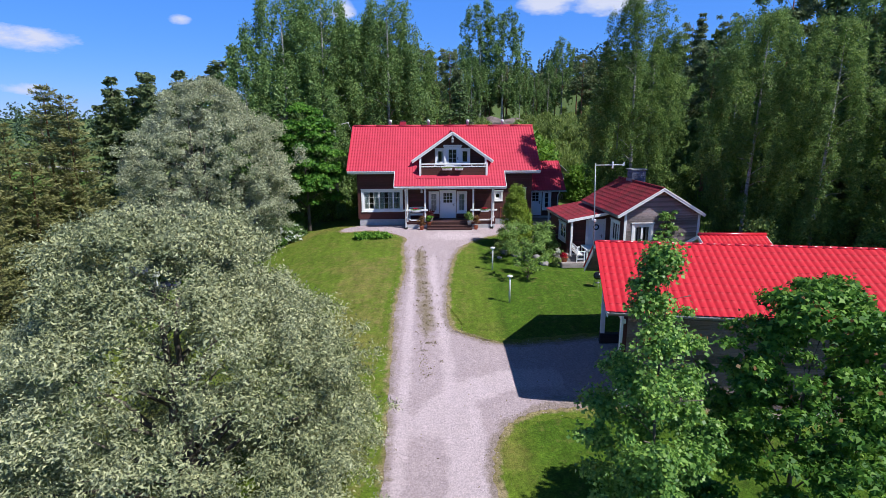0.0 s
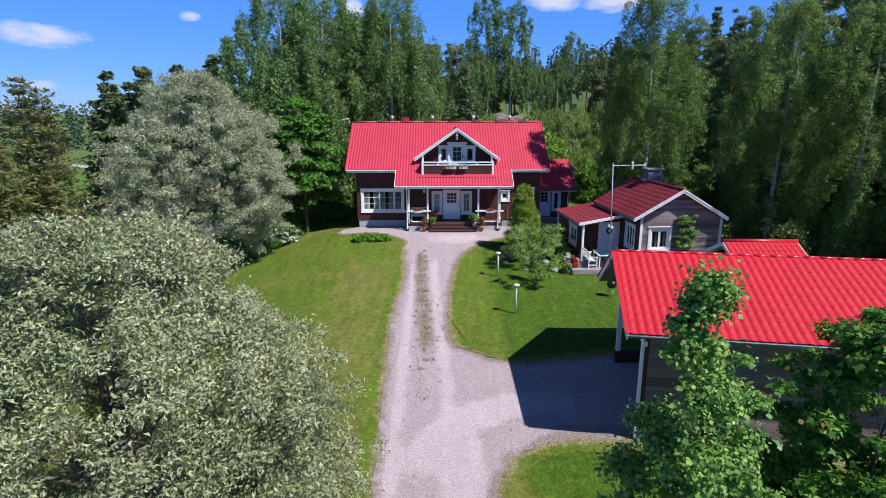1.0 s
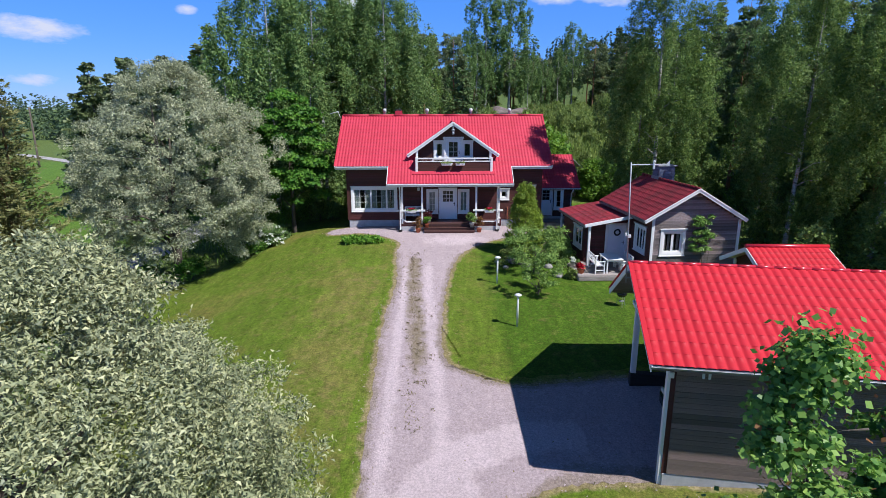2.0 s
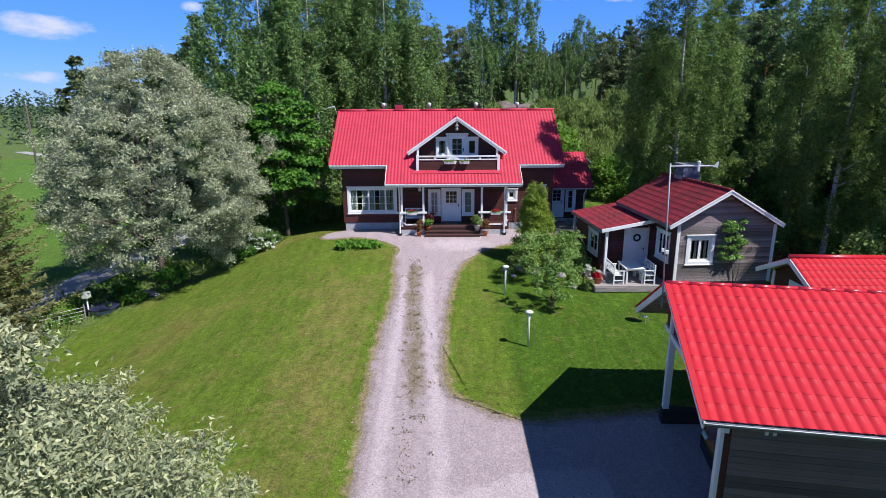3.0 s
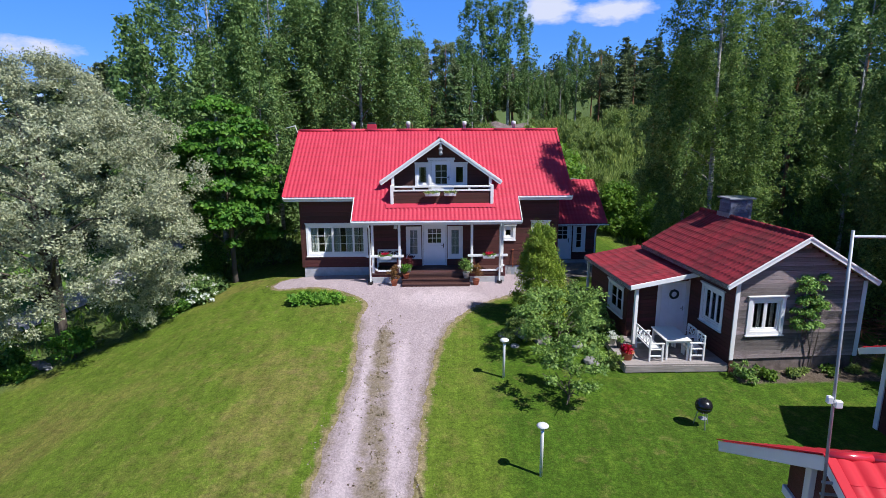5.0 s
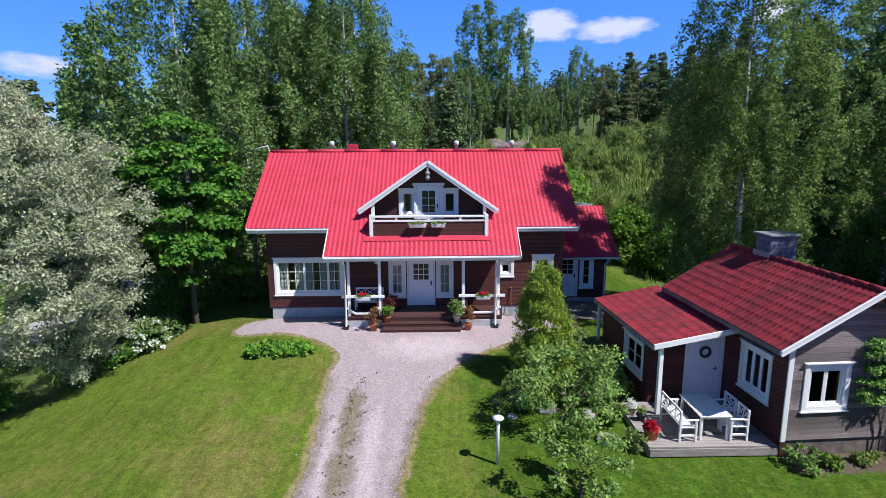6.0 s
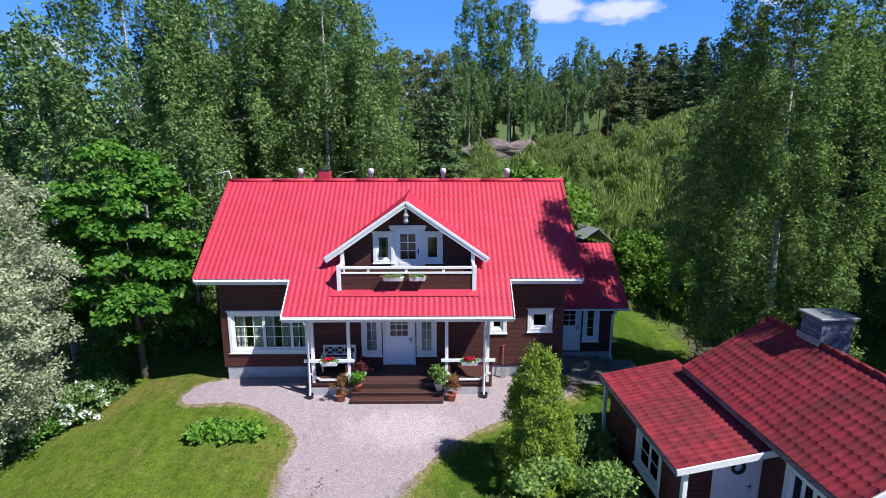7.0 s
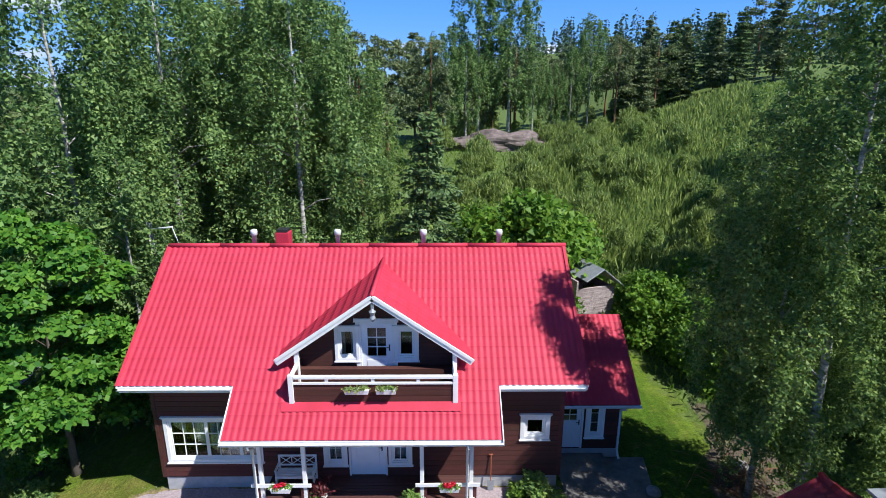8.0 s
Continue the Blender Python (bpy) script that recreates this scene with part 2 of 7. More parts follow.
M["far_spruce"] = leaf("distant_spruce_needles", (0.075, 0.120, 0.055), (0.050, 0.085, 0.042), 0.25, 0.1)
M["thuja"] = leaf("thuja_scales", (0.300, 0.400, 0.046), (0.185, 0.275, 0.030), 0.35, 0.30)
M["apple"] = leaf("apple_leaves", (0.260, 0.390, 0.095), (0.165, 0.275, 0.062), 0.35, 0.35)
M["grass"] = leaf("grass_blades", (0.160, 0.270, 0.036), (0.11, 0.20, 0.026), 0.35, 0.35)
M["hosta"] = leaf("broad_green_leaves", (0.200, 0.380, 0.050), (0.13, 0.29, 0.03), 0.25, 0.35)


def glass_material():
    m = bpy.data.materials.new("window_glass")
    m.use_nodes = True
    nt = m.node_tree
    N, L = nt.nodes, nt.links
    N.clear()
    out = N.new("ShaderNodeOutputMaterial")
    tr = N.new("ShaderNodeBsdfTransparent")
    tr.inputs[0].default_value = (0.75, 0.80, 0.80, 1)
    gl = N.new("ShaderNodeBsdfGlossy")
    gl.inputs["Roughness"].default_value = 0.02
    fr = N.new("ShaderNodeFresnel")
    fr.inputs[0].default_value = 1.52
    mx = N.new("ShaderNodeMixShader")
    L.new(fr.outputs[0], mx.inputs[0])
    L.new(tr.outputs[0], mx.inputs[1])
    L.new(gl.outputs[0], mx.inputs[2])
    L.new(mx.outputs[0], out.inputs[0])
    return m


M["glass"] = glass_material()


def cover_material(name, layers, base, bump=0.6, bump_scale=30.0, contrast=0.35, streaks=0.35, blotches=0.5, clumps=0.0):
    """Ground: a base of three noise colours, then layers (attribute, colour a, colour b) laid over it by a cover attribute with a ragged edge."""
    m = bpy.data.materials.new(name)
    m.use_nodes = True
    nt = m.node_tree
    N, L = nt.nodes, nt.links
    bsdf = N["Principled BSDF"]
    bsdf.inputs["Roughness"].default_value = 0.95
    bsdf.inputs["Specular IOR Level"].default_value = 0.15
    geo = N.new("ShaderNodeNewGeometry")

    def noise_tex(scale, detail=6, rough=0.65, stretch=None):
        n = N.new("ShaderNodeTexNoise")
        n.inputs["Scale"].default_value, n.inputs["Detail"].default_value, n.inputs["Roughness"].default_value = scale, detail, rough
        if stretch:
            mp = N.new("ShaderNodeMapping")
            mp.inputs["Scale"].default_value = stretch
            L.new(geo.outputs["Position"], mp.inputs[0])
            L.new(mp.outputs[0], n.inputs["Vector"])
        else:
            L.new(geo.outputs["Position"], n.inputs["Vector"])
        return n.outputs[0]

    def ranged(v, a, b, to=1.0):
        r = N.new("ShaderNodeMapRange")
        r.inputs["From Min"].default_value, r.inputs["From Max"].default_value, r.inputs["To Max"].default_value = a, b, to
        L.new(v, r.inputs[0])
        return r.outputs[0]

    def spread(v, a, b, c, d):
        r = N.new("ShaderNodeMapRange")
        for k, w in zip(("From Min", "From Max", "To Min", "To Max"), (a, b, c, d)):
            r.inputs[k].default_value = w
        L.new(v, r.inputs[0])
        return r.outputs[0]

    def mixed(f, a, b):
        x = N.new("ShaderNodeMix")
        x.data_type = "RGBA"
        L.new(f, x.inputs[0])
        for i, v in ((6, a), (7, b)):
            if isinstance(v, tuple):
                x.inputs[i].default_value = (*v, 1)
            else:
                L.new(v, x.inputs[i])
        return x.outputs[2]

    big, mid, fine = noise_tex(0.22, 5), noise_tex(1.7, 8, 0.72), noise_tex(13, 5, 0.8)
    grain, blotch = noise_tex(15, 4, 0.85), noise_tex(0.75, 6, 0.75)
    streak = noise_tex(2.2, 6, 0.75, (2.4, 0.45, 1))

    def blended(a, b, c):
        out = mixed(ranged(fine, 0.32, 0.68), a, b)
        out = mixed(ranged(mid, 0.50, 0.75, 0.38), out, c)
        return out

    colour = blended(*base)
    colour = mixed(ranged(big, 0.5, 0.68, 0.75), colour, base[2])
    colour = mixed(ranged(streak, 0.46, 0.70, streaks), colour, base[1])
    colour = mixed(ranged(blotch, 0.52, 0.74, blotches), colour, base[2])
    for attr, a, b, c in layers:
        at = N.new("ShaderNodeAttribute")
        at.attribute_name = attr
        add = N.new("ShaderNodeMath")
        add.operation = "ADD"
        L.new(at.outputs["Fac"], add.inputs[0])
        sub = N.new("ShaderNodeMath")
        sub.operation = "MULTIPLY_ADD"
        L.new(mid, sub.inputs[0])
        sub.inputs[1].default_value, sub.inputs[2].default_value = 0.9, -0.45
        L.new(sub.outputs[0], add.inputs[1])
        colour = mixed(ranged(add.outputs[0], 0.38, 0.62), colour, blended(a, b, c))
    hsv = N.new("ShaderNodeHueSaturation")
    L.new(colour, hsv.inputs["Color"])
    value = spread(grain, 0.36, 0.64, 1 - contrast, 1 + contrast)
    if clumps:
        for tex, amount in ((noise_tex(4.2, 6, 0.8), clumps), (noise_tex(0.9, 5, 0.7, (2.6, 0.5, 1)), clumps * 0.6)):
            mul = N.new("ShaderNodeMath")
            mul.operation = "MULTIPLY"
            L.new(value, mul.inputs[0])
            L.new(spread(tex, 0.34, 0.66, 1 - amount, 1 + amount), mul.inputs[1])
            value = mul.outputs[0]
    L.new(value, hsv.inputs["Value"])
    L.new(hsv.outputs[0], bsdf.inputs["Base Color"])
    b = N.new("ShaderNodeBump")
    b.inputs["Strength"].default_value, b.inputs["Distance"].default_value = bump, 0.04
    bn = noise_tex(bump_scale, 5, 0.7)
    L.new(bn, b.inputs["Height"])
    L.new(b.outputs[0], bsdf.inputs["Normal"])
    return m


LAWN_BASE = (((0.138, 0.200, 0.021), (0.078, 0.126, 0.011), (0.205, 0.172, 0.050)), 1.0, 26.0, 0.34, 0.65, 0.75, 0.30)
M["lawn"] = cover_material("lawn_and_meadow", [
    ("lush", (0.077, 0.144, 0.011), (0.036, 0.082, 0.005), (0.118, 0.136, 0.023)),
    ("dry", (0.205, 0.172, 0.055), (0.150, 0.148, 0.038), (0.235, 0.170, 0.085)),
    ("meadow", (0.105, 0.190, 0.028), (0.078, 0.148, 0.020), (0.140, 0.195, 0.044)),
    ("wild", (0.125, 0.175, 0.045), (0.075, 0.115, 0.030), (0.17, 0.155, 0.07)),
    ("soil", (0.14, 0.105, 0.08), (0.095, 0.075, 0.055), (0.19, 0.155, 0.13)),
], *LAWN_BASE)
M["gravel"] = cover_material("driveway_gravel", [
    ("track", (0.560, 0.462, 0.490), (0.510, 0.420, 0.446), (0.470, 0.385, 0.405)),
    ("strip", (0.30, 0.24, 0.19), (0.17, 0.14, 0.085), (0.40, 0.33, 0.32)),
    ("rim", (0.390, 0.315, 0.300), (0.200, 0.160, 0.130), (0.300, 0.235, 0.200)),
], ((0.500, 0.405, 0.430), (0.345, 0.280, 0.295), (0.420, 0.335, 0.350)), 1.0, 40.0, 0.24, 0.0, 0.6, 0.07)
M["verge"] = cover_material("worn_verge", [("edge", (0.30, 0.235, 0.14), (0.20, 0.18, 0.06), (0.38, 0.30, 0.24))], *LAWN_BASE)
M["road_gravel"] = cover_material("gravel_road", [], ((0.42, 0.40, 0.40), (0.34, 0.32, 0.32), (0.38, 0.36, 0.34)), 0.5, 30.0)


# ---- geometry helpers ----
def mesh_of(name, verts, faces, mats=(), smooth=False):
    me = bpy.data.meshes.new(name)
    me.from_pydata([tuple(v) for v in verts], [], faces)
    for m in mats:
        me.materials.append(m)
    if smooth:
        me.polygons.foreach_set("use_smooth", [True] * len(me.polygons))
    me.update()
    return me


def quads_mesh(name, verts, n, mat, per=4):
    """A mesh of n loose faces with per corners each, from an array of corners."""
    me = bpy.data.meshes.new(name)
    me.vertices.add(n * per)
    me.vertices.foreach_set("co", np.asarray(verts, dtype=np.float32).ravel())
    me.loops.add(n * per)
    me.loops.foreach_set("vertex_index", np.arange(n * per, dtype=np.int32))
    me.polygons.add(n)
    me.polygons.foreach_set("loop_start", np.arange(0, n * per, per, dtype=np.int32))
    me.materials.append(mat)
    me.update(calc_edges=True)
    return me


def child(name, me, parent, label="", m=None, kind=""):
    ob = new(name, me)
    ob.parent = parent
    if m is not None:
        ob.matrix_basis = m
    return tagged(ob, label, kind=kind)


def part(name, bm, mat, parent, label="", m=None, smooth=False):
    me = bpy.data.meshes.new(name)
    bm.to_mesh(me)
    bm.free()
    me.materials.append(mat)
    if smooth:
        me.polygons.foreach_set("use_smooth", [True] * len(me.polygons))
    return child(name, me, parent, label, m)


def thing(name, at, label, category, group="", kind=""):
    e = new(name)
    e.empty_display_size = 0.2
    e.matrix_basis = at
    return tagged(e, label, category, group, kind)


def boxes(items, bevel=0.006, rot=None):
    """One bmesh of bevelled boxes, each given by its two corners."""
    bm = bmesh.new()
    for x0, y0, z0, x1, y1, z1 in items:
        m = Matrix.Translation(((x0 + x1) / 2, (y0 + y1) / 2, (z0 + z1) / 2)) @ Matrix.Diagonal((abs(x1 - x0), abs(y1 - y0), abs(z1 - z0), 1))
        bmesh.ops.create_cube(bm, size=1, matrix=m)
    if bevel:
        bmesh.ops.bevel(bm, geom=bm.edges[:], offset=bevel, segments=1, affect="EDGES", clamp_overlap=True)
    if rot is not None:
        bmesh.ops.transform(bm, matrix=rot, verts=bm.verts[:])
    return bm


def beam(p, q, w, h, bevel=0.008, up=(0, 0, 1)):
    """A bevelled bar from p to q, w wide and h high."""
    p, q = Vector(p), Vector(q)
    d = q - p
    x = d.normalized()
    y = Vector(up).cross(x).normalized()
    z = x.cross(y)
    m = Matrix((x, y, z)).transposed().to_4x4()
    m.translation = (p + q) / 2
    return boxes([(-d.length / 2, -w / 2, -h / 2, d.length / 2, w / 2, h / 2)], bevel, m)


def joined(*bms):
    """The bmeshes joined into the first."""
    first = bms[0]
    for b in bms[1:]:
        me = bpy.data.meshes.new("tmp")
        b.to_mesh(me)
        b.free()
        first.from_mesh(me)
        bpy.data.meshes.remove(me)
    return first


def lathe(profile, seg=20, m=None):
    """A turned solid from (radius, height) pairs."""
    bm = bmesh.new()
    rings = []
    for r, z in profile:
        rings.append([bm.verts.new((max(r, 1e-4) * math.cos(2 * math.pi * i / seg), max(r, 1e-4) * math.sin(2 * math.pi * i / seg), z)) for i in range(seg)])
    for a, b in zip(rings, rings[1:]):
        for i in range(seg):
            bm.faces.new((a[i], a[(i + 1) % seg], b[(i + 1) % seg], b[i]))
    bm.faces.new(list(reversed(rings[0])))
    bm.faces.new(rings[-1])
    if m is not None:
        bmesh.ops.transform(bm, matrix=m, verts=bm.verts[:])
    return bm


def tube(points, r, seg=8):
    """A round pipe along points; r is one radius or one for each point."""
    pts = [Vector([float(c) for c in p]) for p in points]
    rs = [float(v) for v in r] if isinstance(r, (list, tuple)) else [r] * len(pts)
    bm = bmesh.new()
    rings = []
    for i, p in enumerate(pts):
        d = (pts[min(i + 1, len(pts) - 1)] - pts[max(i - 1, 0)]).normalized()
        a = d.orthogonal().normalized() if abs(d.z) < 0.99 else Vector((1, 0, 0))
        if abs(d.z) < 0.99:
            a = Vector((0, 0, 1)).cross(d).normalized()
        b = d.cross(a)
        rings.append([bm.verts.new(p + rs[i] * (math.cos(t) * a + math.sin(t) * b)) for t in [2 * math.pi * k / seg for k in range(seg)]])
    for a, b in zip(rings, rings[1:]):
        best = min(range(seg), key=lambda s: (a[0].co - b[s].co).length)
        for k in range(seg):
            bm.faces.new((a[k], a[(k + 1) % seg], b[(k + 1 + best) % seg], b[(k + best) % seg]))
    bm.faces.new(list(reversed(rings[0])))
    bm.faces.new(rings[-1])
    bmesh.ops.recalc_face_normals(bm, faces=bm.faces[:])
    return bm


def prism(outline, y0, y1):
    """A solid from an outline in x and z, from y0 to y1."""
    bm = bmesh.new()
    a = [bm.verts.new((x, y0, z)) for x, z in outline]
    b = [bm.verts.new((x, y1, z)) for x, z in outline]
    bm.faces.new(a)
    bm.faces.new(list(reversed(b)))
    n = len(a)
    for i in range(n):
        bm.faces.new((a[i], b[i], b[(i + 1) % n], a[(i + 1) % n]))
    bmesh.ops.recalc_face_normals(bm, faces=bm.faces[:])
    return bm


UNIT = {}


def board(name, box, mat, parent, wall):
    """One plank: an object of its own on a shared bevelled block, scaled to size, in the wall's frame."""
    key = mat.name
    if key not in UNIT:
        bm = boxes([(-0.5, -0.5, -0.5, 0.5, 0.5, 0.5)], 0)
        me = bpy.data.meshes.new("plank")
        bm.to_mesh(me)
        bm.free()
        me.materials.append(mat)
        UNIT[key] = me
    x0, y0, z0, x1, y1, z1 = box
    ob = new(name, UNIT[key])
    ob.parent = parent
    ob.matrix_basis = wall @ Matrix.Translation(((x0 + x1) / 2, (y0 + y1) / 2, (z0 + z1) / 2)) @ Matrix.Diagonal((x1 - x0, y1 - y0, z1 - z0, 1))
    return ob


def siding(parent, wall, length, z0, z1, mat, holes=(), course=0.19, span=None, thick=0.03, rng=random.Random(3)):
    """Horizontal boards on a wall in its own frame (x along, y inward, z up), left out at holes (x0, z0, x1, z1); span(z) limits a gable."""
    n = max(1, round((z1 - z0) / course))
    h = (z1 - z0) / n
    for i in range(n):
        a, b = z0 + i * h, z0 + (i + 1) * h
        lo, hi = (0.0, length) if span is None else span((a + b) / 2)
        runs = [(lo, hi)]
        for hx0, hz0, hx1, hz1 in holes:
            if min(b, hz1) - max(a, hz0) > 0.4 * h:
                cut = []
                for r0, r1 in runs:
                    if hx0 > r0:
                        cut.append((r0, min(r1, hx0)))
                    if hx1 < r1:
                        cut.append((max(r0, hx1), r1))
                runs = cut
        for r0, r1 in runs:
            if r1 - r0 > 0.03:
                out = rng.uniform(0, 0.006)
                board("board", (r0, -thick - out, a + 0.004, r1, 0, b - 0.004), mat, parent, wall)


def pierced(length, z0, z1, thick, holes):
    """A wall with openings through it, as one connected solid in the wall's own frame."""
    xs = sorted({0.0, length, *[v for h in holes for v in (h[0], h[2])]})
    zs = sorted({z0, z1, *[v for h in holes for v in (h[1], h[3]) if z0 < v < z1]})
    bm = bmesh.new()
    vert = {}

    def at(x, y, z):
        if (x, y, z) not in vert:
            vert[(x, y, z)] = bm.verts.new((x, y, z))
        return vert[(x, y, z)]

    def solid(i, j):
        if not (0 <= i < len(xs) - 1 and 0 <= j < len(zs) - 1):
            return False
        cx, cz = (xs[i] + xs[i + 1]) / 2, (zs[j] + zs[j + 1]) / 2
        return not any(h[0] < cx < h[2] and h[1] < cz < h[3] for h in holes)

    for i in range(len(xs) - 1):
        for j in range(len(zs) - 1):
            if not solid(i, j):
                continue
            a, b, c, d = xs[i], xs[i + 1], zs[j], zs[j + 1]
            bm.faces.new((at(a, 0, c), at(b, 0, c), at(b, 0, d), at(a, 0, d)))
            bm.faces.new((at(a, thick, d), at(b, thick, d), at(b, thick, c), at(a, thick, c)))
            if not solid(i - 1, j):
                bm.faces.new((at(a, 0, d), at(a, thick, d), at(a, thick, c), at(a, 0, c)))
            if not solid(i + 1, j):
                bm.faces.new((at(b, 0, c), at(b, thick, c), at(b, thick, d), at(b, 0, d)))
            if not solid(i, j - 1):
                bm.faces.new((at(a, 0, c), at(a, thick, c), at(b, thick, c), at(b, 0, c)))
            if not solid(i, j + 1):
                bm.faces.new((at(a, 0, d), at(b, 0, d), at(b, thick, d), at(a, thick, d)))
    return bm


def window(parent, wall, x0, z0, x1, z1, bays, trim=0.11, label="", cornice=True, curtain=0.0, name="window"):
    """A white casement window with panes, in a wall's frame. bays: (share of the width, columns, rows)."""
    fr = boxes([(x0, -0.02, z0, x0 + 0.06, 0.12, z1), (x1 - 0.06, -0.02, z0, x1, 0.12, z1), (x0 + 0.06, -0.02, z1 - 0.06, x1 - 0.06, 0.12, z1), (x0 + 0.06, -0.02, z0, x1 - 0.06, 0.12, z0 + 0.06)], 0.006)
    f = part(name, fr, M["white"], parent, label, wall)
    t = trim
    tr = [(x0 - t, -0.065, z0 - t * 0.9, x0 + 0.01, -0.022, z1 + t), (x1 - 0.01, -0.065, z0 - t * 0.9, x1 + t, -0.022, z1 + t), (x0 + 0.01, -0.06, z1 - 0.01, x1 - 0.01, -0.022, z1 + t)]
    part("trim", boxes(tr, 0.006), M["white"], f)
    part("window_sill", boxes([(x0 - t - 0.03, -0.10, z0 - t * 0.9 - 0.04, x1 + t + 0.03, -0.02, z0 - t * 0.9), (x0 + 0.01, -0.06, z0 - t * 0.9, x1 - 0.01, -0.022, z0 + 0.01)], 0.005), M["white"], f)
    if cornice:
        part("cornice", boxes([(x0 - t - 0.05, -0.12, z1 + t, x1 + t + 0.05, -0.02, z1 + t + 0.035), (x0 - t - 0.02, -0.09, z1 + t - 0.05, x1 + t + 0.02, -0.067, z1 + t)], 0.005), M["white"], f)
    xa = x0 + 0.06
    total = x1 - x0 - 0.12
    share = sum(b[0] for b in bays)
    for i, (s, cols, rows) in enumerate(bays):
        w = total * s / share
        xb = xa + w
        st = 0.055
        sash = [(xa, 0.01, z0 + 0.06, xa + st, 0.06, z1 - 0.06), (xb - st, 0.01, z0 + 0.06, xb, 0.06, z1 - 0.06), (xa + st, 0.01, z1 - 0.06 - st, xb - st, 0.06, z1 - 0.06), (xa + st, 0.01, z0 + 0.06, xb - st, 0.06, z0 + 0.06 + st)]
        sh = part("sash", boxes(sash, 0.005), M["white"], f)
        gx0, gx1, gz0, gz1 = xa + st, xb - st, z0 + 0.06 + st, z1 - 0.06 - st
        bars = [(gx0 + (gx1 - gx0) * c / cols - 0.011, 0.015, gz0, gx0 + (gx1 - gx0) * c / cols + 0.011, 0.05, gz1) for c in range(1, cols)]
        bars += [(gx0, 0.017, gz0 + (gz1 - gz0) * r / rows - 0.011, gx1, 0.048, gz0 + (gz1 - gz0) * r / rows + 0.011) for r in range(1, rows)]
        if bars:
            part("glazing_bar", boxes(bars, 0.003), M["white"], f)
        for c in range(cols):
            for r in range(rows):
                px0, px1 = gx0 + (gx1 - gx0) * c / cols, gx0 + (gx1 - gx0) * (c + 1) / cols
                pz0, pz1 = gz0 + (gz1 - gz0) * r / rows, gz0 + (gz1 - gz0) * (r + 1) / rows
                p = part("pane", boxes([(px0 + 0.001, 0.028, pz0 + 0.001, px1 - 0.001, 0.034, pz1 - 0.001)], 0), M["glass"], f)
                p.visible_shadow = False
        if curtain:
            for side in (0, 1):
                cw = (gx1 - gx0) * curtain
                c0 = gx0 if side == 0 else gx1 - cw
                bm = bmesh.new()
                k = 14
                vs = [[bm.verts.new((c0 + cw * j / k, 0.16 + 0.02 * math.sin(j * 2.3), z)) for j in range(k + 1)] for z in (gz0 - 0.05, gz1)]
                for j in range(k):
                    bm.faces.new((vs[0][j], vs[0][j + 1], vs[1][j + 1], vs[1][j]))
                part("curtain", bm, M["curtain"], f, "pale curtain")
        xa = xb
    return f


def panel_door(parent, wall, x0, z0, x1, z1, glazed=True, name="door", label="white panelled door with glazed top", cols=3, rows=3, mat=None, flip=False, glass_from=0.57):
    """A door in its frame: leaf, panes or panels, handle."""
    mat = mat or M["door_white"]
    d = part(name, boxes([(x0 - 0.07, -0.05, z0, x0, 0.1, z1 + 0.07), (x1, -0.05, z0, x1 + 0.07, 0.1, z1 + 0.07), (x0, -0.05, z1, x1, 0.1, z1 + 0.07)], 0.006), M["white"], parent, label, wall)
    w, h = x1 - x0, z1 - z0
    if glazed:
        gx0, gx1, gz0, gz1 = x0 + 0.2 * w, x1 - 0.2 * w, z0 + glass_from * h, z1 - 0.08 * h
        part("leaf", boxes([(x0 + 0.004, 0, z0 + 0.01, x1 - 0.004, 0.05, gz0), (x0 + 0.004, 0, gz1, x1 - 0.004, 0.05, z1 - 0.004), (x0 + 0.004, 0, gz0, gx0, 0.05, gz1), (gx1, 0, gz0, x1 - 0.004, 0.05, gz1)], 0.003), mat, d)
        bars = [(gx0 + (gx1 - gx0) * c / cols - 0.014, -0.004, gz0, gx0 + (gx1 - gx0) * c / cols + 0.014, 0.04, gz1) for c in range(1, cols)]
        bars += [(gx0, -0.002, gz0 + (gz1 - gz0) * r / rows - 0.014, gx1, 0.038, gz0 + (gz1 - gz0) * r / rows + 0.014) for r in range(1, rows)]
        part("glazing_bar", boxes(bars, 0.003), mat, d)
        for c in range(cols):
            for r in range(rows):
                p = part("pane", boxes([(gx0 + (gx1 - gx0) * c / cols, 0.02, gz0 + (gz1 - gz0) * r / rows, gx0 + (gx1 - gx0) * (c + 1) / cols, 0.026, gz0 + (gz1 - gz0) * (r + 1) / rows)], 0), M["glass"], d)
                p.visible_shadow = False
        part("door_panel", boxes([(x0 + 0.16 * w, -0.012, z0 + 0.08 * h, x1 - 0.16 * w, 0.01, z0 + (glass_from - 0.07) * h)], 0.01), mat, d)
    else:
        part("leaf", boxes([(x0 + 0.004, 0, z0 + 0.01, x1 - 0.004, 0.05, z1 - 0.004)], 0.003), mat, d)
        n = 6
        for i in range(n):
            part("door_board", boxes([(x0 + w * i / n + 0.006, -0.012, z0 + 0.06, x0 + w * (i + 1) / n - 0.006, 0.004, z1 - 0.06)], 0.004), mat, d)
    hx = x0 + 0.09 * w if flip else x1 - 0.09 * w
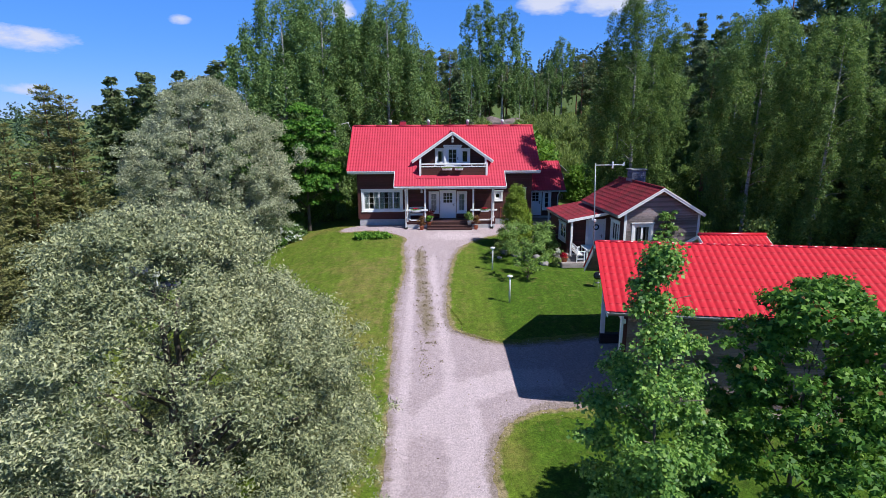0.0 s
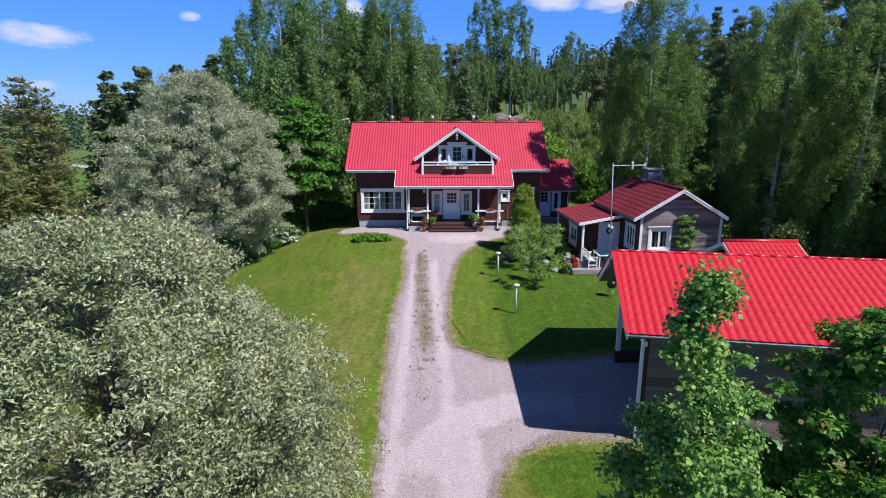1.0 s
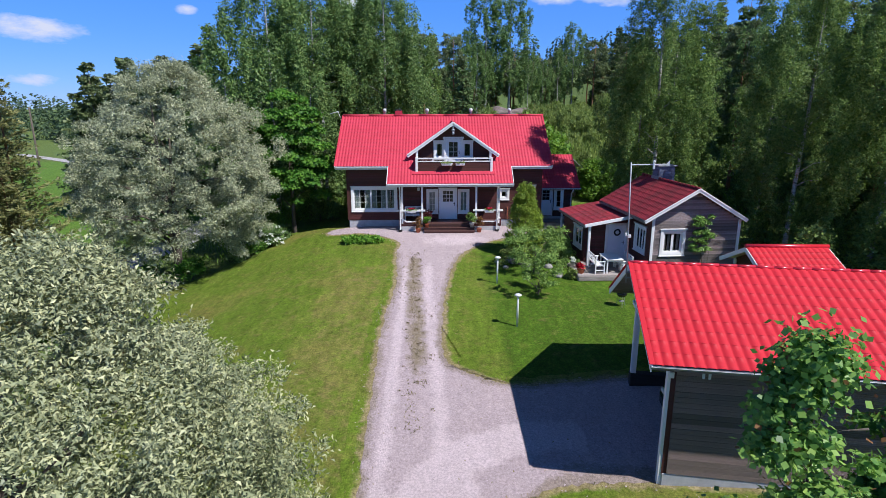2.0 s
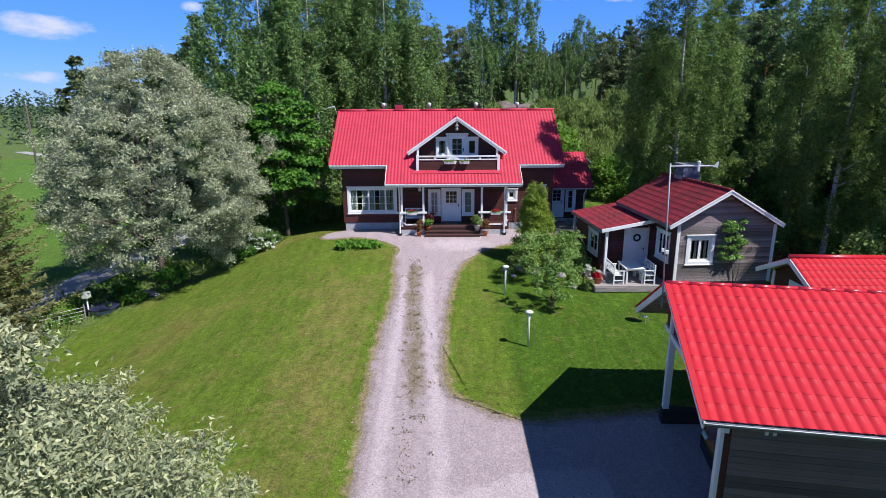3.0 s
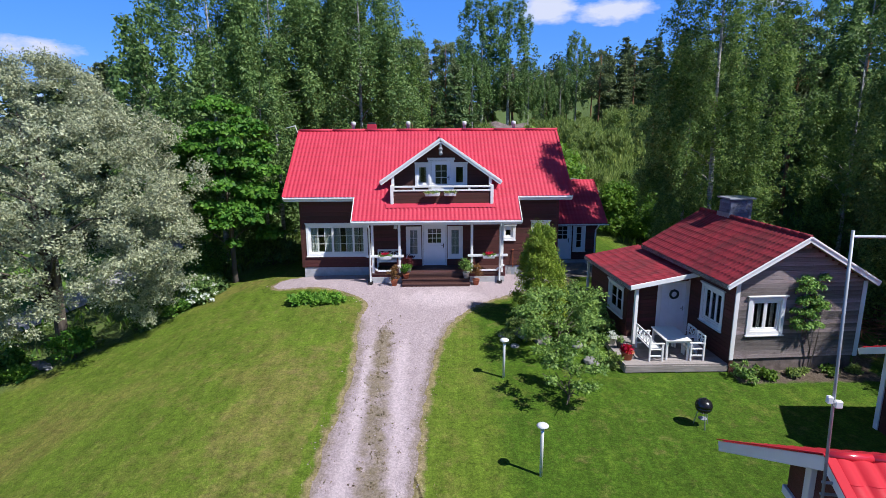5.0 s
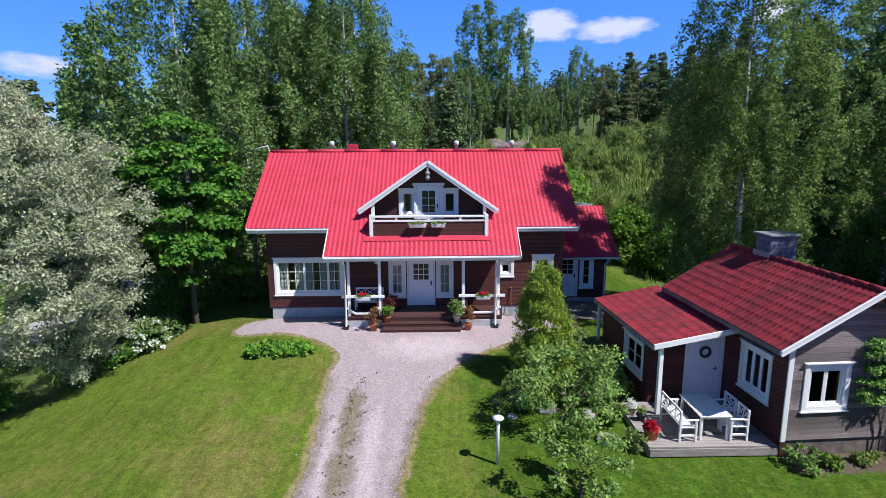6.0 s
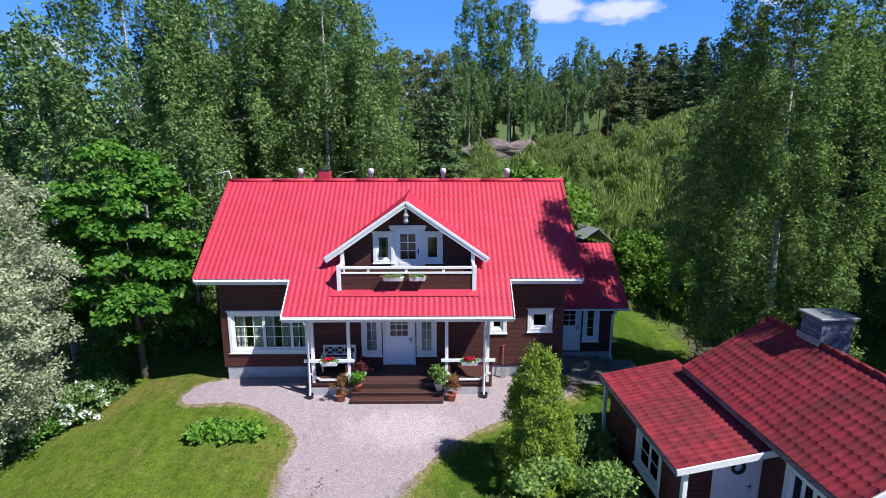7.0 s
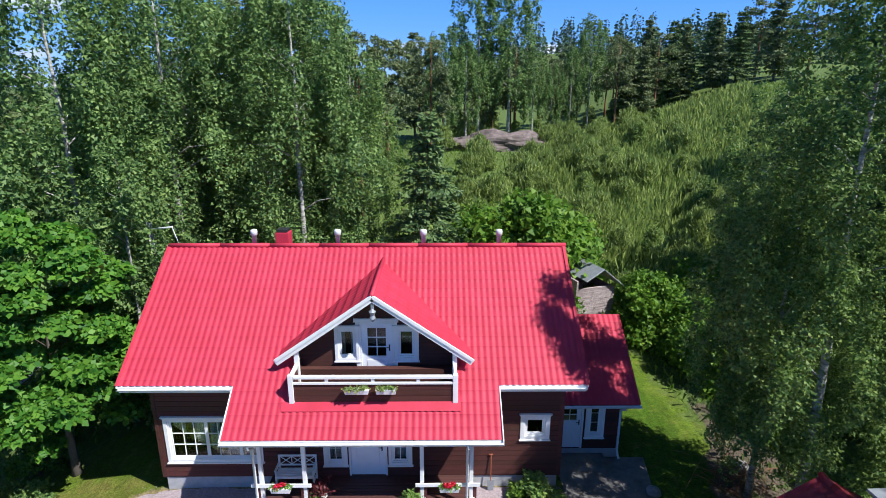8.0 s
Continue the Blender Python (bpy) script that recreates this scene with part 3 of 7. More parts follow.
    part("handle", joined(boxes([(hx - 0.02, -0.012, z0 + 0.92, hx + 0.02, 0.01, z0 + 1.14)], 0.003), boxes([(hx - (0.0 if flip else 0.11), -0.055, z0 + 1.05, hx + (0.11 if flip else 0.0), -0.035, z0 + 1.07), (hx - 0.01, -0.05, z0 + 1.05, hx + 0.01, 0, z0 + 1.07)], 0.003)), M["iron"], d, "dark metal handle")
    return d


def tile_sheet(name, parent, origin, along, down, length, slope, mat, keep=None, wave=0.20, step=0.36, label="", amp=0.026, lip=0.0035, scallop=0.02, sharp=False):
    """Pressed metal roof tiles as real relief: waves across, a step at each row. origin is the upper corner; along and down are unit vectors. keep(u, v) drops cells."""
    origin, along, down = Vector(origin), Vector(along).normalized(), Vector(down).normalized()
    nrm = along.cross(down)
    if nrm.z < 0:
        nrm = -nrm
    per = 8 if sharp else 6
    nu = int(round(length / wave)) * per
    rows = max(1, int(round(slope / step)))
    vs = []
    for r in range(rows):
        vs += [r / rows * slope, (r + 0.5) / rows * slope, (r + 0.96) / rows * slope, (r + 0.985) / rows * slope]
    vs.append(slope)
    us = np.arange(nu + 1) / nu * length
    turn = np.pi * us / (length / (nu / per))
    prof = amp * (np.abs(np.sin(turn)) if sharp else (0.5 + 0.5 * np.cos(2 * turn)) ** 0.8)
    verts, faces = [], []
    for j, v in enumerate(vs):
        fr = (v / slope * rows) % 1.0 if j < len(vs) - 1 else 1.0
        lift = lip * fr
        base = origin + down * v
        bend = scallop if 0 < j < len(vs) - 1 else 0.0
        for u, p in zip(us, prof):
            verts.append(base + along * float(u) + down * float(bend * (p / amp - 0.5)) + nrm * float(p + lift * (p / amp if sharp else 1.0)))
    w = nu + 1
    for j in range(len(vs) - 1):
        for i in range(nu):
            if keep and not keep((us[i] + us[i + 1]) / 2, (vs[j] + vs[j + 1]) / 2):
                continue
            faces.append((j * w + i, (j + 1) * w + i, (j + 1) * w + i + 1, j * w + i + 1))
    me = mesh_of(name, verts, faces, (mat,), True)
    for f in me.polygons:
        f.use_smooth = (f.vertices[0] // w) % 4 != 3
    ob = child(name, me, parent, label)
    if me.polygons and me.polygons[0].normal.z < 0:
        me.flip_normals()
    return ob


# ---- ground ----
def smooth(a, b, x):
    t = np.clip((np.asarray(x, dtype=float) - a) / (b - a), 0, 1)
    return t * t * (3 - 2 * t)


def land(x, y):
    """Height of the ground."""
    x, y = np.asarray(x, dtype=float), np.asarray(y, dtype=float)
    z = 0.081 * np.clip(y, -34, 0)
    z = z - 2.05 * smooth(-5, -19, x) * (1 - 0.25 * smooth(-2, 14, y)) - 1.2 * smooth(-19, -34, x)
    z = z + 0.45 * smooth(2.5, 9, x) * smooth(-11, -17, y)
    z = z + 6.2 * smooth(9, 52, y) * smooth(-34, -4, x)
    z = z + 5.0 * smooth(16, 60, x) * smooth(-10, 40, y) + 4.0 * smooth(17, 50, x)
    z = z + 14 * smooth(60, 260, y) * smooth(-60, 40, x)
    far = np.hypot(x, y)
    z = z + 9 * smooth(150, 420, far) * smooth(40, -60, x) + 10 * smooth(300, 1200, far)
    return z


def height(x, y):
    return float(land(x, y))


def lines():
    near = list(np.arange(-60, -20, 1.0)) + list(np.arange(-20, 20, 0.5)) + list(np.arange(20, 61, 1.0))
    out, d, v = [], 1.5, 60.0
    while v < 3200:
        v += d
        d *= 1.22
        out.append(v)
    return np.array([-v for v in reversed(out)] + near + out)


def in_poly(x, y, poly):
    inside = np.zeros(np.shape(x), bool)
    n = len(poly)
    for i in range(n):
        (x0, y0), (x1, y1) = poly[i], poly[(i + 1) % n]
        hit = ((y0 > y) != (y1 > y)) & (x < (x1 - x0) * (y - y0) / (y1 - y0 + 1e-12) + x0)
        inside ^= hit
    return inside


def rounded(points, n=10, jitter=0.0, rng=None):
    """A closed smooth outline through points, with a little unevenness."""
    out = []
    k = len(points)
    for i in range(k):
        p = [np.array(points[(i + j) % k], float) for j in (-1, 0, 1, 2)]
        for s in range(n):
            t = s / n
            q = 0.5 * (2 * p[1] + (p[2] - p[0]) * t + (2 * p[0] - 5 * p[1] + 4 * p[2] - p[3]) * t * t + (3 * p[1] - p[0] - 3 * p[2] + p[3]) * t ** 3)
            if jitter:
                q = q + (rng.random(2) - 0.5) * 2 * jitter
            out.append(tuple(q))
    return out


DRIVE = rounded([(-3.1, -4.6), (-3.15, -2.3), (-5.2, -0.6), (-7.6, -0.2), (-7.9, 1.0), (-6.6, 1.5), (-2, 1.5), (4.0, 1.5), (6.1, 1.4), (6.5, 0.2), (4.9, -0.9), (3.3, -1.8), (1.6, -3.2),
                 (0.45, -5.2), (-0.2, -8.5), (-0.55, -12.5), (-0.62, -15.6), (-0.3, -16.9), (0.6, -17.7), (2.0, -18.3), (4.8, -18.2), (9.5, -18.4), (11.6, -19.6), (11.4, -24.4), (6.6, -23.4), (3.4, -22.9),
                 (1.6, -23.3), (0.6, -24.6), (0.35, -27), (0.7, -31), (0.9, -38), (1.2, -60), (-2.6, -60), (-2.7, -40), (-2.75, -28), (-2.95, -20), (-3.1, -14), (-2.85, -9)], 16, 0.06, np.random.default_rng(5))
LAWN = [(-3, -34), (-12.0, -25), (-16.3, -17), (-17.6, -12.0), (-17.8, -7.6), (-16.2, -5.4), (-14.1, -3.3), (-11.6, -0.4), (-11.6, 1.6), (-11.2, 4.4), (-8.6, 7), (6, 8), (12.2, 13), (12.6, 4), (16, -4), (16.5, -12), (17, -26), (13, -36), (4, -42)]
gx = lines()
gy = lines()
GX, GY = np.meshgrid(gx, gy)
GZ = land(GX, GY)
nx, ny = len(gx), len(gy)
idx = np.arange(nx * ny).reshape(ny, nx)
gv = np.stack([GX, GY, GZ], -1).reshape(-1, 3)
gf = np.stack([idx[:-1, :-1], idx[:-1, 1:], idx[1:, 1:], idx[1:, :-1]], -1).reshape(-1, 4)
gme = mesh_of("ground", gv.tolist(), gf.tolist(), (M["lawn"],), True)


def soft_mask(poly, x, y, r=1.3):
    """Share of a small ring of samples inside an outline."""
    s = np.zeros(x.shape)
    for a in range(8):
        s += in_poly(x + r * math.cos(a * 0.785), y + r * math.sin(a * 0.785), poly)
    return s / 8


lawn_in = soft_mask(LAWN, GX, GY)
drive_near = np.maximum(soft_mask(DRIVE, GX, GY, 0.45), 0.6 * soft_mask(DRIVE, GX, GY, 0.9))
field = smooth(-17.5, -21, GX) * smooth(-60, -40, GY) * (1 - smooth(70, 110, GY))
wild = np.clip(1 - lawn_in, 0, 1) * (1 - field)
dry = np.clip(np.where((GX > -4.6) & (GX < 1.2) & (GY < -2), drive_near * 1.0, drive_near * 0.85), 0, 1) * 0.85
dry = np.maximum(dry, 0.47 * smooth(-9.5, -5, GX) * smooth(-3, -8, GY) * (GX < -2))
dry = np.maximum(dry, 0.33 * smooth(-14, -9, GX) * lawn_in)
soil = np.clip(in_poly(GX, GY, [(10.4, -1), (12.8, 5), (12.6, 7), (13.5, 7), (15.5, 0), (16.5, -8.2), (14.6, -8.6), (14.4, -2)]).astype(float), 0, 1) * 0.6
soil = np.maximum(soil, 0.75 * in_poly(GX, GY, [(9.6, -9.9), (14.6, -9.6), (14.6, -8.4), (9.6, -8.6)]))
lush = 0.62 * smooth(0.2, 2.2, GX) * lawn_in
for nm, arr in (("lush", lush), ("wild", wild), ("meadow", np.clip(field, 0, 1)), ("dry", dry), ("soil", soil)):
    at = gme.attributes.new(nm, "FLOAT", "POINT")
    at.data.foreach_set("value", arr.ravel().astype(np.float32))
ground = tagged(new("ground", gme), "green mown lawn, meadow and forest floor", "ground", kind="structure")


def draped(name, outline, lift, mat, label, category, attrs=(), pitch=1.0):
    """A flat sheet with the given outline, laid on the ground."""
    bm = bmesh.new()
    bm.faces.new([bm.verts.new((x, y, 0)) for x, y in outline])
    bmesh.ops.triangulate(bm, faces=bm.faces[:])
    xs, ys = [p[0] for p in outline], [p[1] for p in outline]
    for axis, vals in ((0, xs), (1, ys)):
        v = math.ceil(min(vals) / pitch) * pitch
        while v < max(vals):
            co, no = [0, 0, 0], [0, 0, 0]
            co[axis], no[axis] = v, 1
            bmesh.ops.bisect_plane(bm, geom=bm.verts[:] + bm.edges[:] + bm.faces[:], plane_co=co, plane_no=no, dist=1e-4)
            v += pitch
    for v in bm.verts:
        v.co.z = height(v.co.x, v.co.y) + lift
    bmesh.ops.recalc_face_normals(bm, faces=bm.faces[:])
    me = bpy.data.meshes.new(name)
    bm.to_mesh(me)
    bm.free()
    if me.polygons[0].normal.z < 0:
        me.flip_normals()
    me.materials.append(mat)
    co = np.zeros(len(me.vertices) * 3, np.float32)
    me.vertices.foreach_get("co", co)
    co = co.reshape(-1, 3)
    for nm, fn in attrs:
        at = me.attributes.new(nm, "FLOAT", "POINT")
        at.data.foreach_set("value", fn(co[:, 0], co[:, 1]).astype(np.float32))
    return tagged(new(name, me), label, category, kind="structure")


def weed_strip(x, y):
    centre = -1.75 + 0.25 * np.sin(y * 0.25)
    return np.clip(0.72 - np.abs(x - centre) * 0.7, 0, 1) * smooth(-3.5, -6, y) * smooth(-21, -16, y)


dpts = np.array(DRIVE)
tang = np.roll(dpts, -3, 0) - np.roll(dpts, 3, 0)
outw = np.column_stack([tang[:, 1], -tang[:, 0]]) / np.maximum(np.linalg.norm(tang, axis=1, keepdims=True), 1e-6)
area2 = np.sum(dpts[:, 0] * np.roll(dpts[:, 1], -1) - np.roll(dpts[:, 0], -1) * dpts[:, 1])
wide = 0.50 + 0.08 * np.random.default_rng(6).random(len(dpts))


def edge_share(x, y):
    """One beside the gravel, falling to nothing half a metre out."""
    d = np.min(np.hypot(x[:, None] - dpts[None, :, 0], y[:, None] - dpts[None, :, 1]), 1)
    return np.where(in_poly(x, y, DRIVE), 1.0, np.clip(0.95 - d / 0.46, 0, 1))


def wheel_tracks(x, y):
    """Smooth, packed lanes where the wheels run, and the turn before the garage."""
    lane = np.maximum(np.exp(-((x + 2.35) / 0.34) ** 2), np.exp(-((x + 0.95 - 0.3 * np.sin(y * 0.2)) / 0.42) ** 2)) * smooth(-4.5, -7.5, y) * 0.75
    turn = np.exp(-((np.hypot(x - 2.6, y + 25.2) - 4.3) / 0.8) ** 2) * smooth(-26, -23, y) * (x < 3.5)
    yard = np.exp(-((x - 0.3) / 2.6) ** 2 - ((y + 2.0) / 1.6) ** 2) * 0.75
    south = np.exp(-((x + 0.2) / 0.55) ** 2) * smooth(-20.5, -23.5, y) * 0.95
    return np.clip(np.maximum(np.maximum(lane, turn), np.maximum(yard, south)), 0, 1)


def rim_share(x, y):
    """Coarse earthy grit along the driveway's rim, widest beside the garage."""
    d = np.min(np.hypot(x[:, None] - dpts[None, :, 0], y[:, None] - dpts[None, :, 1]), 1)
    side = 0.42 + 0.75 * smooth(1.5, 3.0, x) * smooth(-21.0, -22.2, y)
    return np.clip(0.78 - 0.6 * d / side, 0, 1) * smooth(-3.0, -5.0, y)


draped("verge", [tuple(p) for p in dpts + outw * math.copysign(1, area2) * wide[:, None]], 0.012, M["verge"], "worn brown verge of earth, grit and short grass", "verge", (("edge", edge_share),), 0.5)
draped("driveway", DRIVE, 0.02, M["gravel"], "pale pinkish gravel driveway with a weedy middle", "driveway", (("strip", weed_strip), ("track", wheel_tracks), ("rim", rim_share)), 0.4)
LANE = [(-24.6, -32), (-24.2, -12), (-22.6, -5), (-20.9, 1), (-20.0, 7), (-20.6, 16), (-23, 27), (-29, 39), (-39, 51), (-56, 66), (-80, 87), (-110, 112)]
LANE = rounded([*LANE, *[(x - 0.05, y) for x, y in LANE[::-1]]], 6)[:6 * len(LANE) - 5]
lane = np.array(LANE)
across = np.gradient(lane, axis=0)
across = np.column_stack([across[:, 1], -across[:, 0]]) / np.linalg.norm(across, axis=1, keepdims=True)
ROAD = [tuple(p) for p in np.vstack([lane + 1.35 * across, (lane - 1.35 * across)[::-1]])]
strip = np.array([[(*(p + w * a), height(*(p + w * a)) + 0.06) for w in np.linspace(-1.35, 1.35, 7)] for p, a in zip(lane, across)]).reshape(-1, 3)
strip_faces = [(r * 7 + k, r * 7 + k + 1, (r + 1) * 7 + k + 1, (r + 1) * 7 + k) for r in range(len(lane) - 1) for k in range(6)]
road_mesh = mesh_of("road", strip, strip_faces, (M["road_gravel"],), True)
if road_mesh.polygons[0].normal.z < 0:
    road_mesh.flip_normals()
tagged(new("road", road_mesh), "grey gravel lane between lawn and field", "road", kind="structure")
draped("paved_path", [(6.45, 0.8), (9.3, 0.5), (9.7, 3.0), (6.45, 3.0)], 0.03, M["paving"], "grey concrete paving before the annex door", "paving")

# ---- dwelling house ----
house = thing("house", pose(0, 0, 0), "dark brown timber house with red metal tile roof", "house")
RY, RZ, EY, EZ = 5.32, 7.32, 1.02, 4.12
SL = (RZ - EZ) / (RY - EY)
XL, XR = -7.41, 6.83
WL, WR, WY, BY = -6.75, 6.28, 1.55, 9.1


def roof_z(y):
    return RZ - SL * abs(y - RY)


FW = pose(WL, WY, 0)
front_holes = [(0.33, 1.15, 3.22, 2.62), (5.38, 0.98, 5.98, 2.46), (6.18, 0.5, 7.3, 2.58), (7.5, 0.98, 8.1, 2.46), (10.28, 1.93, 10.76, 2.44), (11.82, 1.98, 12.52, 2.66)]
FRONT_Z1 = roof_z(WY) - 0.12
plinth = part("plinth", boxes([(WL + 0.04, WY + 0.02, -0.5, WR - 0.04, WY + 0.25, 0.46), (WL + 0.04, WY + 0.25, -0.5, WL + 0.27, BY - 0.05, 0.46), (WR - 0.27, WY + 0.25, -0.5, WR - 0.04, BY - 0.05, 0.46), (WL + 0.27, BY - 0.25, -0.5, WR - 0.27, BY - 0.05, 0.46)], 0.01), M["concrete"], house, "grey rendered concrete plinth")
part("wall", pierced(WR - WL, 0.45, FRONT_Z1, 0.2, front_holes), M["siding"], house, m=FW)
part("wall", joined(prism([(WY + 0.2, 0.45), (BY, 0.45), (BY, roof_z(BY) - 0.1), (RY, RZ - 0.12), (WY + 0.2, roof_z(WY + 0.2) - 0.1)], 0, 0.2)), M["siding"], house, m=Matrix(((0, 1, 0, WL), (1, 0, 0, 0), (0, 0, 1, 0), (0, 0, 0, 1))))
part("wall", joined(prism([(WY + 0.2, 0.45), (BY, 0.45), (BY, roof_z(BY) - 0.1), (RY, RZ - 0.12), (WY + 0.2, roof_z(WY + 0.2) - 0.1)], -0.2, 0)), M["siding"], house, m=Matrix(((0, 1, 0, WR), (1, 0, 0, 0), (0, 0, 1, 0), (0, 0, 0, 1))))
part("wall", boxes([(WL + 0.2, BY - 0.2, 0.45, WR - 0.2, BY, roof_z(BY) - 0.1)], 0), M["siding"], house)
part("floor", boxes([(WL + 0.2, WY + 0.2, 0.3, WR - 0.2, BY - 0.2, 0.45), (WL + 0.2, WY + 0.2, 2.9, WR - 0.2, BY - 0.2, 3.0)], 0), M["interior"], house)
part("inner_wall", boxes([(WL + 0.22, 4.2, 0.46, WR - 0.22, 4.3, 2.89), (-2.2, 1.78, 0.46, -2.1, 4.19, 2.89), (2.4, 1.78, 0.46, 2.5, 4.19, 2.89)], 0), M["interior"], house)
siding(house, FW, WR - WL, 0.50, FRONT_Z1 + 0.02, M["siding"], [(h[0] - 0.10, h[1] - 0.09, h[2] + 0.10, h[3] + 0.10) for h in front_holes], 0.185)
window(house, FW, *front_holes[0], [(0.42, 3, 3), (0.38, 3, 3), (0.2, 2, 3)], label="wide white casement window with small panes and pale curtains", curtain=0.36)
window(house, FW, *front_holes[1], [(1, 2, 3)], label="white sidelight window with small panes and lace curtain", trim=0.09, cornice=False, curtain=0.5)
window(house, FW, *front_holes[3], [(1, 2, 3)], label="white sidelight window with small panes and lace curtain", trim=0.09, cornice=False, curtain=0.5)
panel_door(house, FW, *front_holes[2], label="white front door with six glazed panes", cols=3, rows=3)
window(house, FW, *front_holes[4], [(1, 1, 1)], label="small white framed window", trim=0.13)
window(house, FW, *front_holes[5], [(1, 1, 1)], label="small white framed window", trim=0.13)

# main roof: two slopes, the front one running on over the porch, open where the balcony and dormer stand
PY = -0.30
DX, DZ, DSL = 0.33, 6.92, 0.69
DHW = 2.97
BX0, BX1, BY0 = -2.12, 2.86, 0.62


def keep_front(u, v):
    x = XL + u
    y = RY - v / math.sqrt(1 + SL * SL)
    if y < EY and not (-3.94 < x < 4.14):
        return False
    if BX0 < x < BX1 and y > BY0 and roof_z(y) < DZ - 0.12 - DSL * abs(x - DX):
        return False
    return True


front_len = (RY - PY) * math.sqrt(1 + SL * SL)
tile_sheet("roof_sheet", house, (XL, RY, RZ), (1, 0, 0), (0, -1, -SL), XR - XL, front_len, M["roof_house"], keep_front, label="red pressed metal tile sheets, front slope")
tile_sheet("roof_sheet", house, (XL, RY, RZ), (1, 0, 0), (0, 1, -SL), XR - XL, 4.3 * math.sqrt(1 + SL * SL), M["roof_house"], label="red pressed metal tile sheets, rear slope")


def slab_roof(x0, x1, y0, y1, z0, z1, thick=0.09, drop=0.03):
    """Boarding under a roof between two levels."""
    bm = bmesh.new()
    vs = [bm.verts.new(p) for p in ((x0, y0, z0 - drop), (x1, y0, z0 - drop), (x1, y1, z1 - drop), (x0, y1, z1 - drop), (x0, y0, z0 - drop - thick), (x1, y0, z0 - drop - thick), (x1, y1, z1 - drop - thick), (x0, y1, z1 - drop - thick))]
    for f in ((0, 1, 2, 3), (7, 6, 5, 4), (0, 4, 5, 1), (1, 5, 6, 2), (2, 6, 7, 3), (3, 7, 4, 0)):
        bm.faces.new([vs[i] for i in f])
    bmesh.ops.recalc_face_normals(bm, faces=bm.faces[:])
    return bm


# boarding round the balcony opening
part("roof_boarding", joined(slab_roof(XL + 0.02, BX0, EY, RY, EZ, RZ), slab_roof(BX1, XR - 0.02, EY, RY, EZ, RZ), slab_roof(-3.92, BX0, PY + 0.02, EY, roof_z(PY), EZ), slab_roof(BX1, 4.12, PY + 0.02, EY, roof_z(PY), EZ),
                             slab_roof(BX0, BX1, PY + 0.02, BY0, roof_z(PY), roof_z(BY0)), slab_roof(XL + 0.02, XR - 0.02, RY, RY + 4.28, RZ, roof_z(RY + 4.3)), slab_roof(BX0, BX1, 5.05, RY, roof_z(5.05), RZ)), M["white"], house, "white painted roof boarding")
for i in range(8):
    part("ridge_cap", tube([(XL - 0.02 + i * 1.79, RY, RZ + 0.03), (XL - 0.02 + (i + 1) * 1.79 + 0.05, RY, RZ + 0.034)], 0.085, 12), M["roof_house"], house, smooth=True)
for x in (XL - 0.03, XR + 0.03):
    part("verge_board", joined(beam((x, EY - 0.03, EZ - 0.08), (x, RY, RZ - 0.08), 0.035, 0.2), beam((x, RY, RZ - 0.08), (x, RY + 4.3, roof_z(RY + 4.3) - 0.08), 0.035, 0.2)), M["white"], house, "white verge board")
    part("verge_flashing", beam((x, EY - 0.05, EZ + 0.045), (x, RY, RZ + 0.05), 0.12, 0.02), M["roof_house"], house, "red verge flashing")
part("fascia", boxes([(XL, EY - 0.03, EZ - 0.2, -3.95, EY - 0.002, EZ - 0.02)], 0.004), M["white"], house, "white eaves board")
part("fascia", boxes([(4.15, EY - 0.03, EZ - 0.2, XR, EY - 0.002, EZ - 0.02)], 0.004), M["white"], house, "white eaves board")
part("fascia", boxes([(-3.94, PY - 0.03, roof_z(PY) - 0.2, 4.14, PY - 0.002, roof_z(PY) - 0.02)], 0.004), M["white"], house, "white eaves board")
for x in (-3.96, 4.16):
    part("verge_board", beam((x, PY - 0.04, roof_z(PY) - 0.07), (x, EY + 0.02, EZ - 0.07), 0.035, 0.2), M["white"], house, "white verge board")


def gutter(parent, p, q, r=0.065, label="white half-round gutter", mat=None):
    p, q = Vector(p), Vector(q)
    d = (q - p).normalized()
    side = Vector((0, 0, 1)).cross(d)
    bm = bmesh.new()
    ang = [math.pi + math.pi * k / 8 for k in range(9)]
    for off in (r, r - 0.008):
        rows = [[bm.verts.new(e + off * (math.cos(a) * side + math.sin(a) * Vector((0, 0, 1)))) for a in ang] for e in (p, q)]
        for k in range(8):
            bm.faces.new((rows[0][k], rows[0][k + 1], rows[1][k + 1], rows[1][k]))
    return part("gutter", bm, mat or M["gutter"], parent, label, smooth=True)


gutter(house, (XL, EY - 0.10, EZ - 0.04), (-3.97, EY - 0.10, EZ - 0.04))
gutter(house, (4.17, EY - 0.10, EZ - 0.04), (XR, EY - 0.10, EZ - 0.04))
gutter(house, (-3.98, PY - 0.10, roof_z(PY) - 0.05), (4.18, PY - 0.10, roof_z(PY) - 0.05))
for x in (-3.15, 3.15):
    dp = part("downpipe", tube([(x, PY - 0.1, 3.02), (x, PY - 0.08, 2.9), (x, -0.08, 2.7), (x, -0.06, 0.35), (x, -0.10, 0.16), (x, -0.2, 0.04)], 0.045, 10), M["gutter"], house, "white downpipe", smooth=True)
    part("drain_cup", lathe([(0.10, 0), (0.13, 0.02), (0.14, 0.17), (0.115, 0.17), (0.11, 0.05)], 14, pose(x, -0.16, -0.03)), M["black"], house, "black drain cup at the downpipe")
part("corner_board", boxes([(WL - 0.05, WY - 0.05, 0.47, WL + 0.07, WY - 0.031, FRONT_Z1)], 0.004), M["siding"], house)
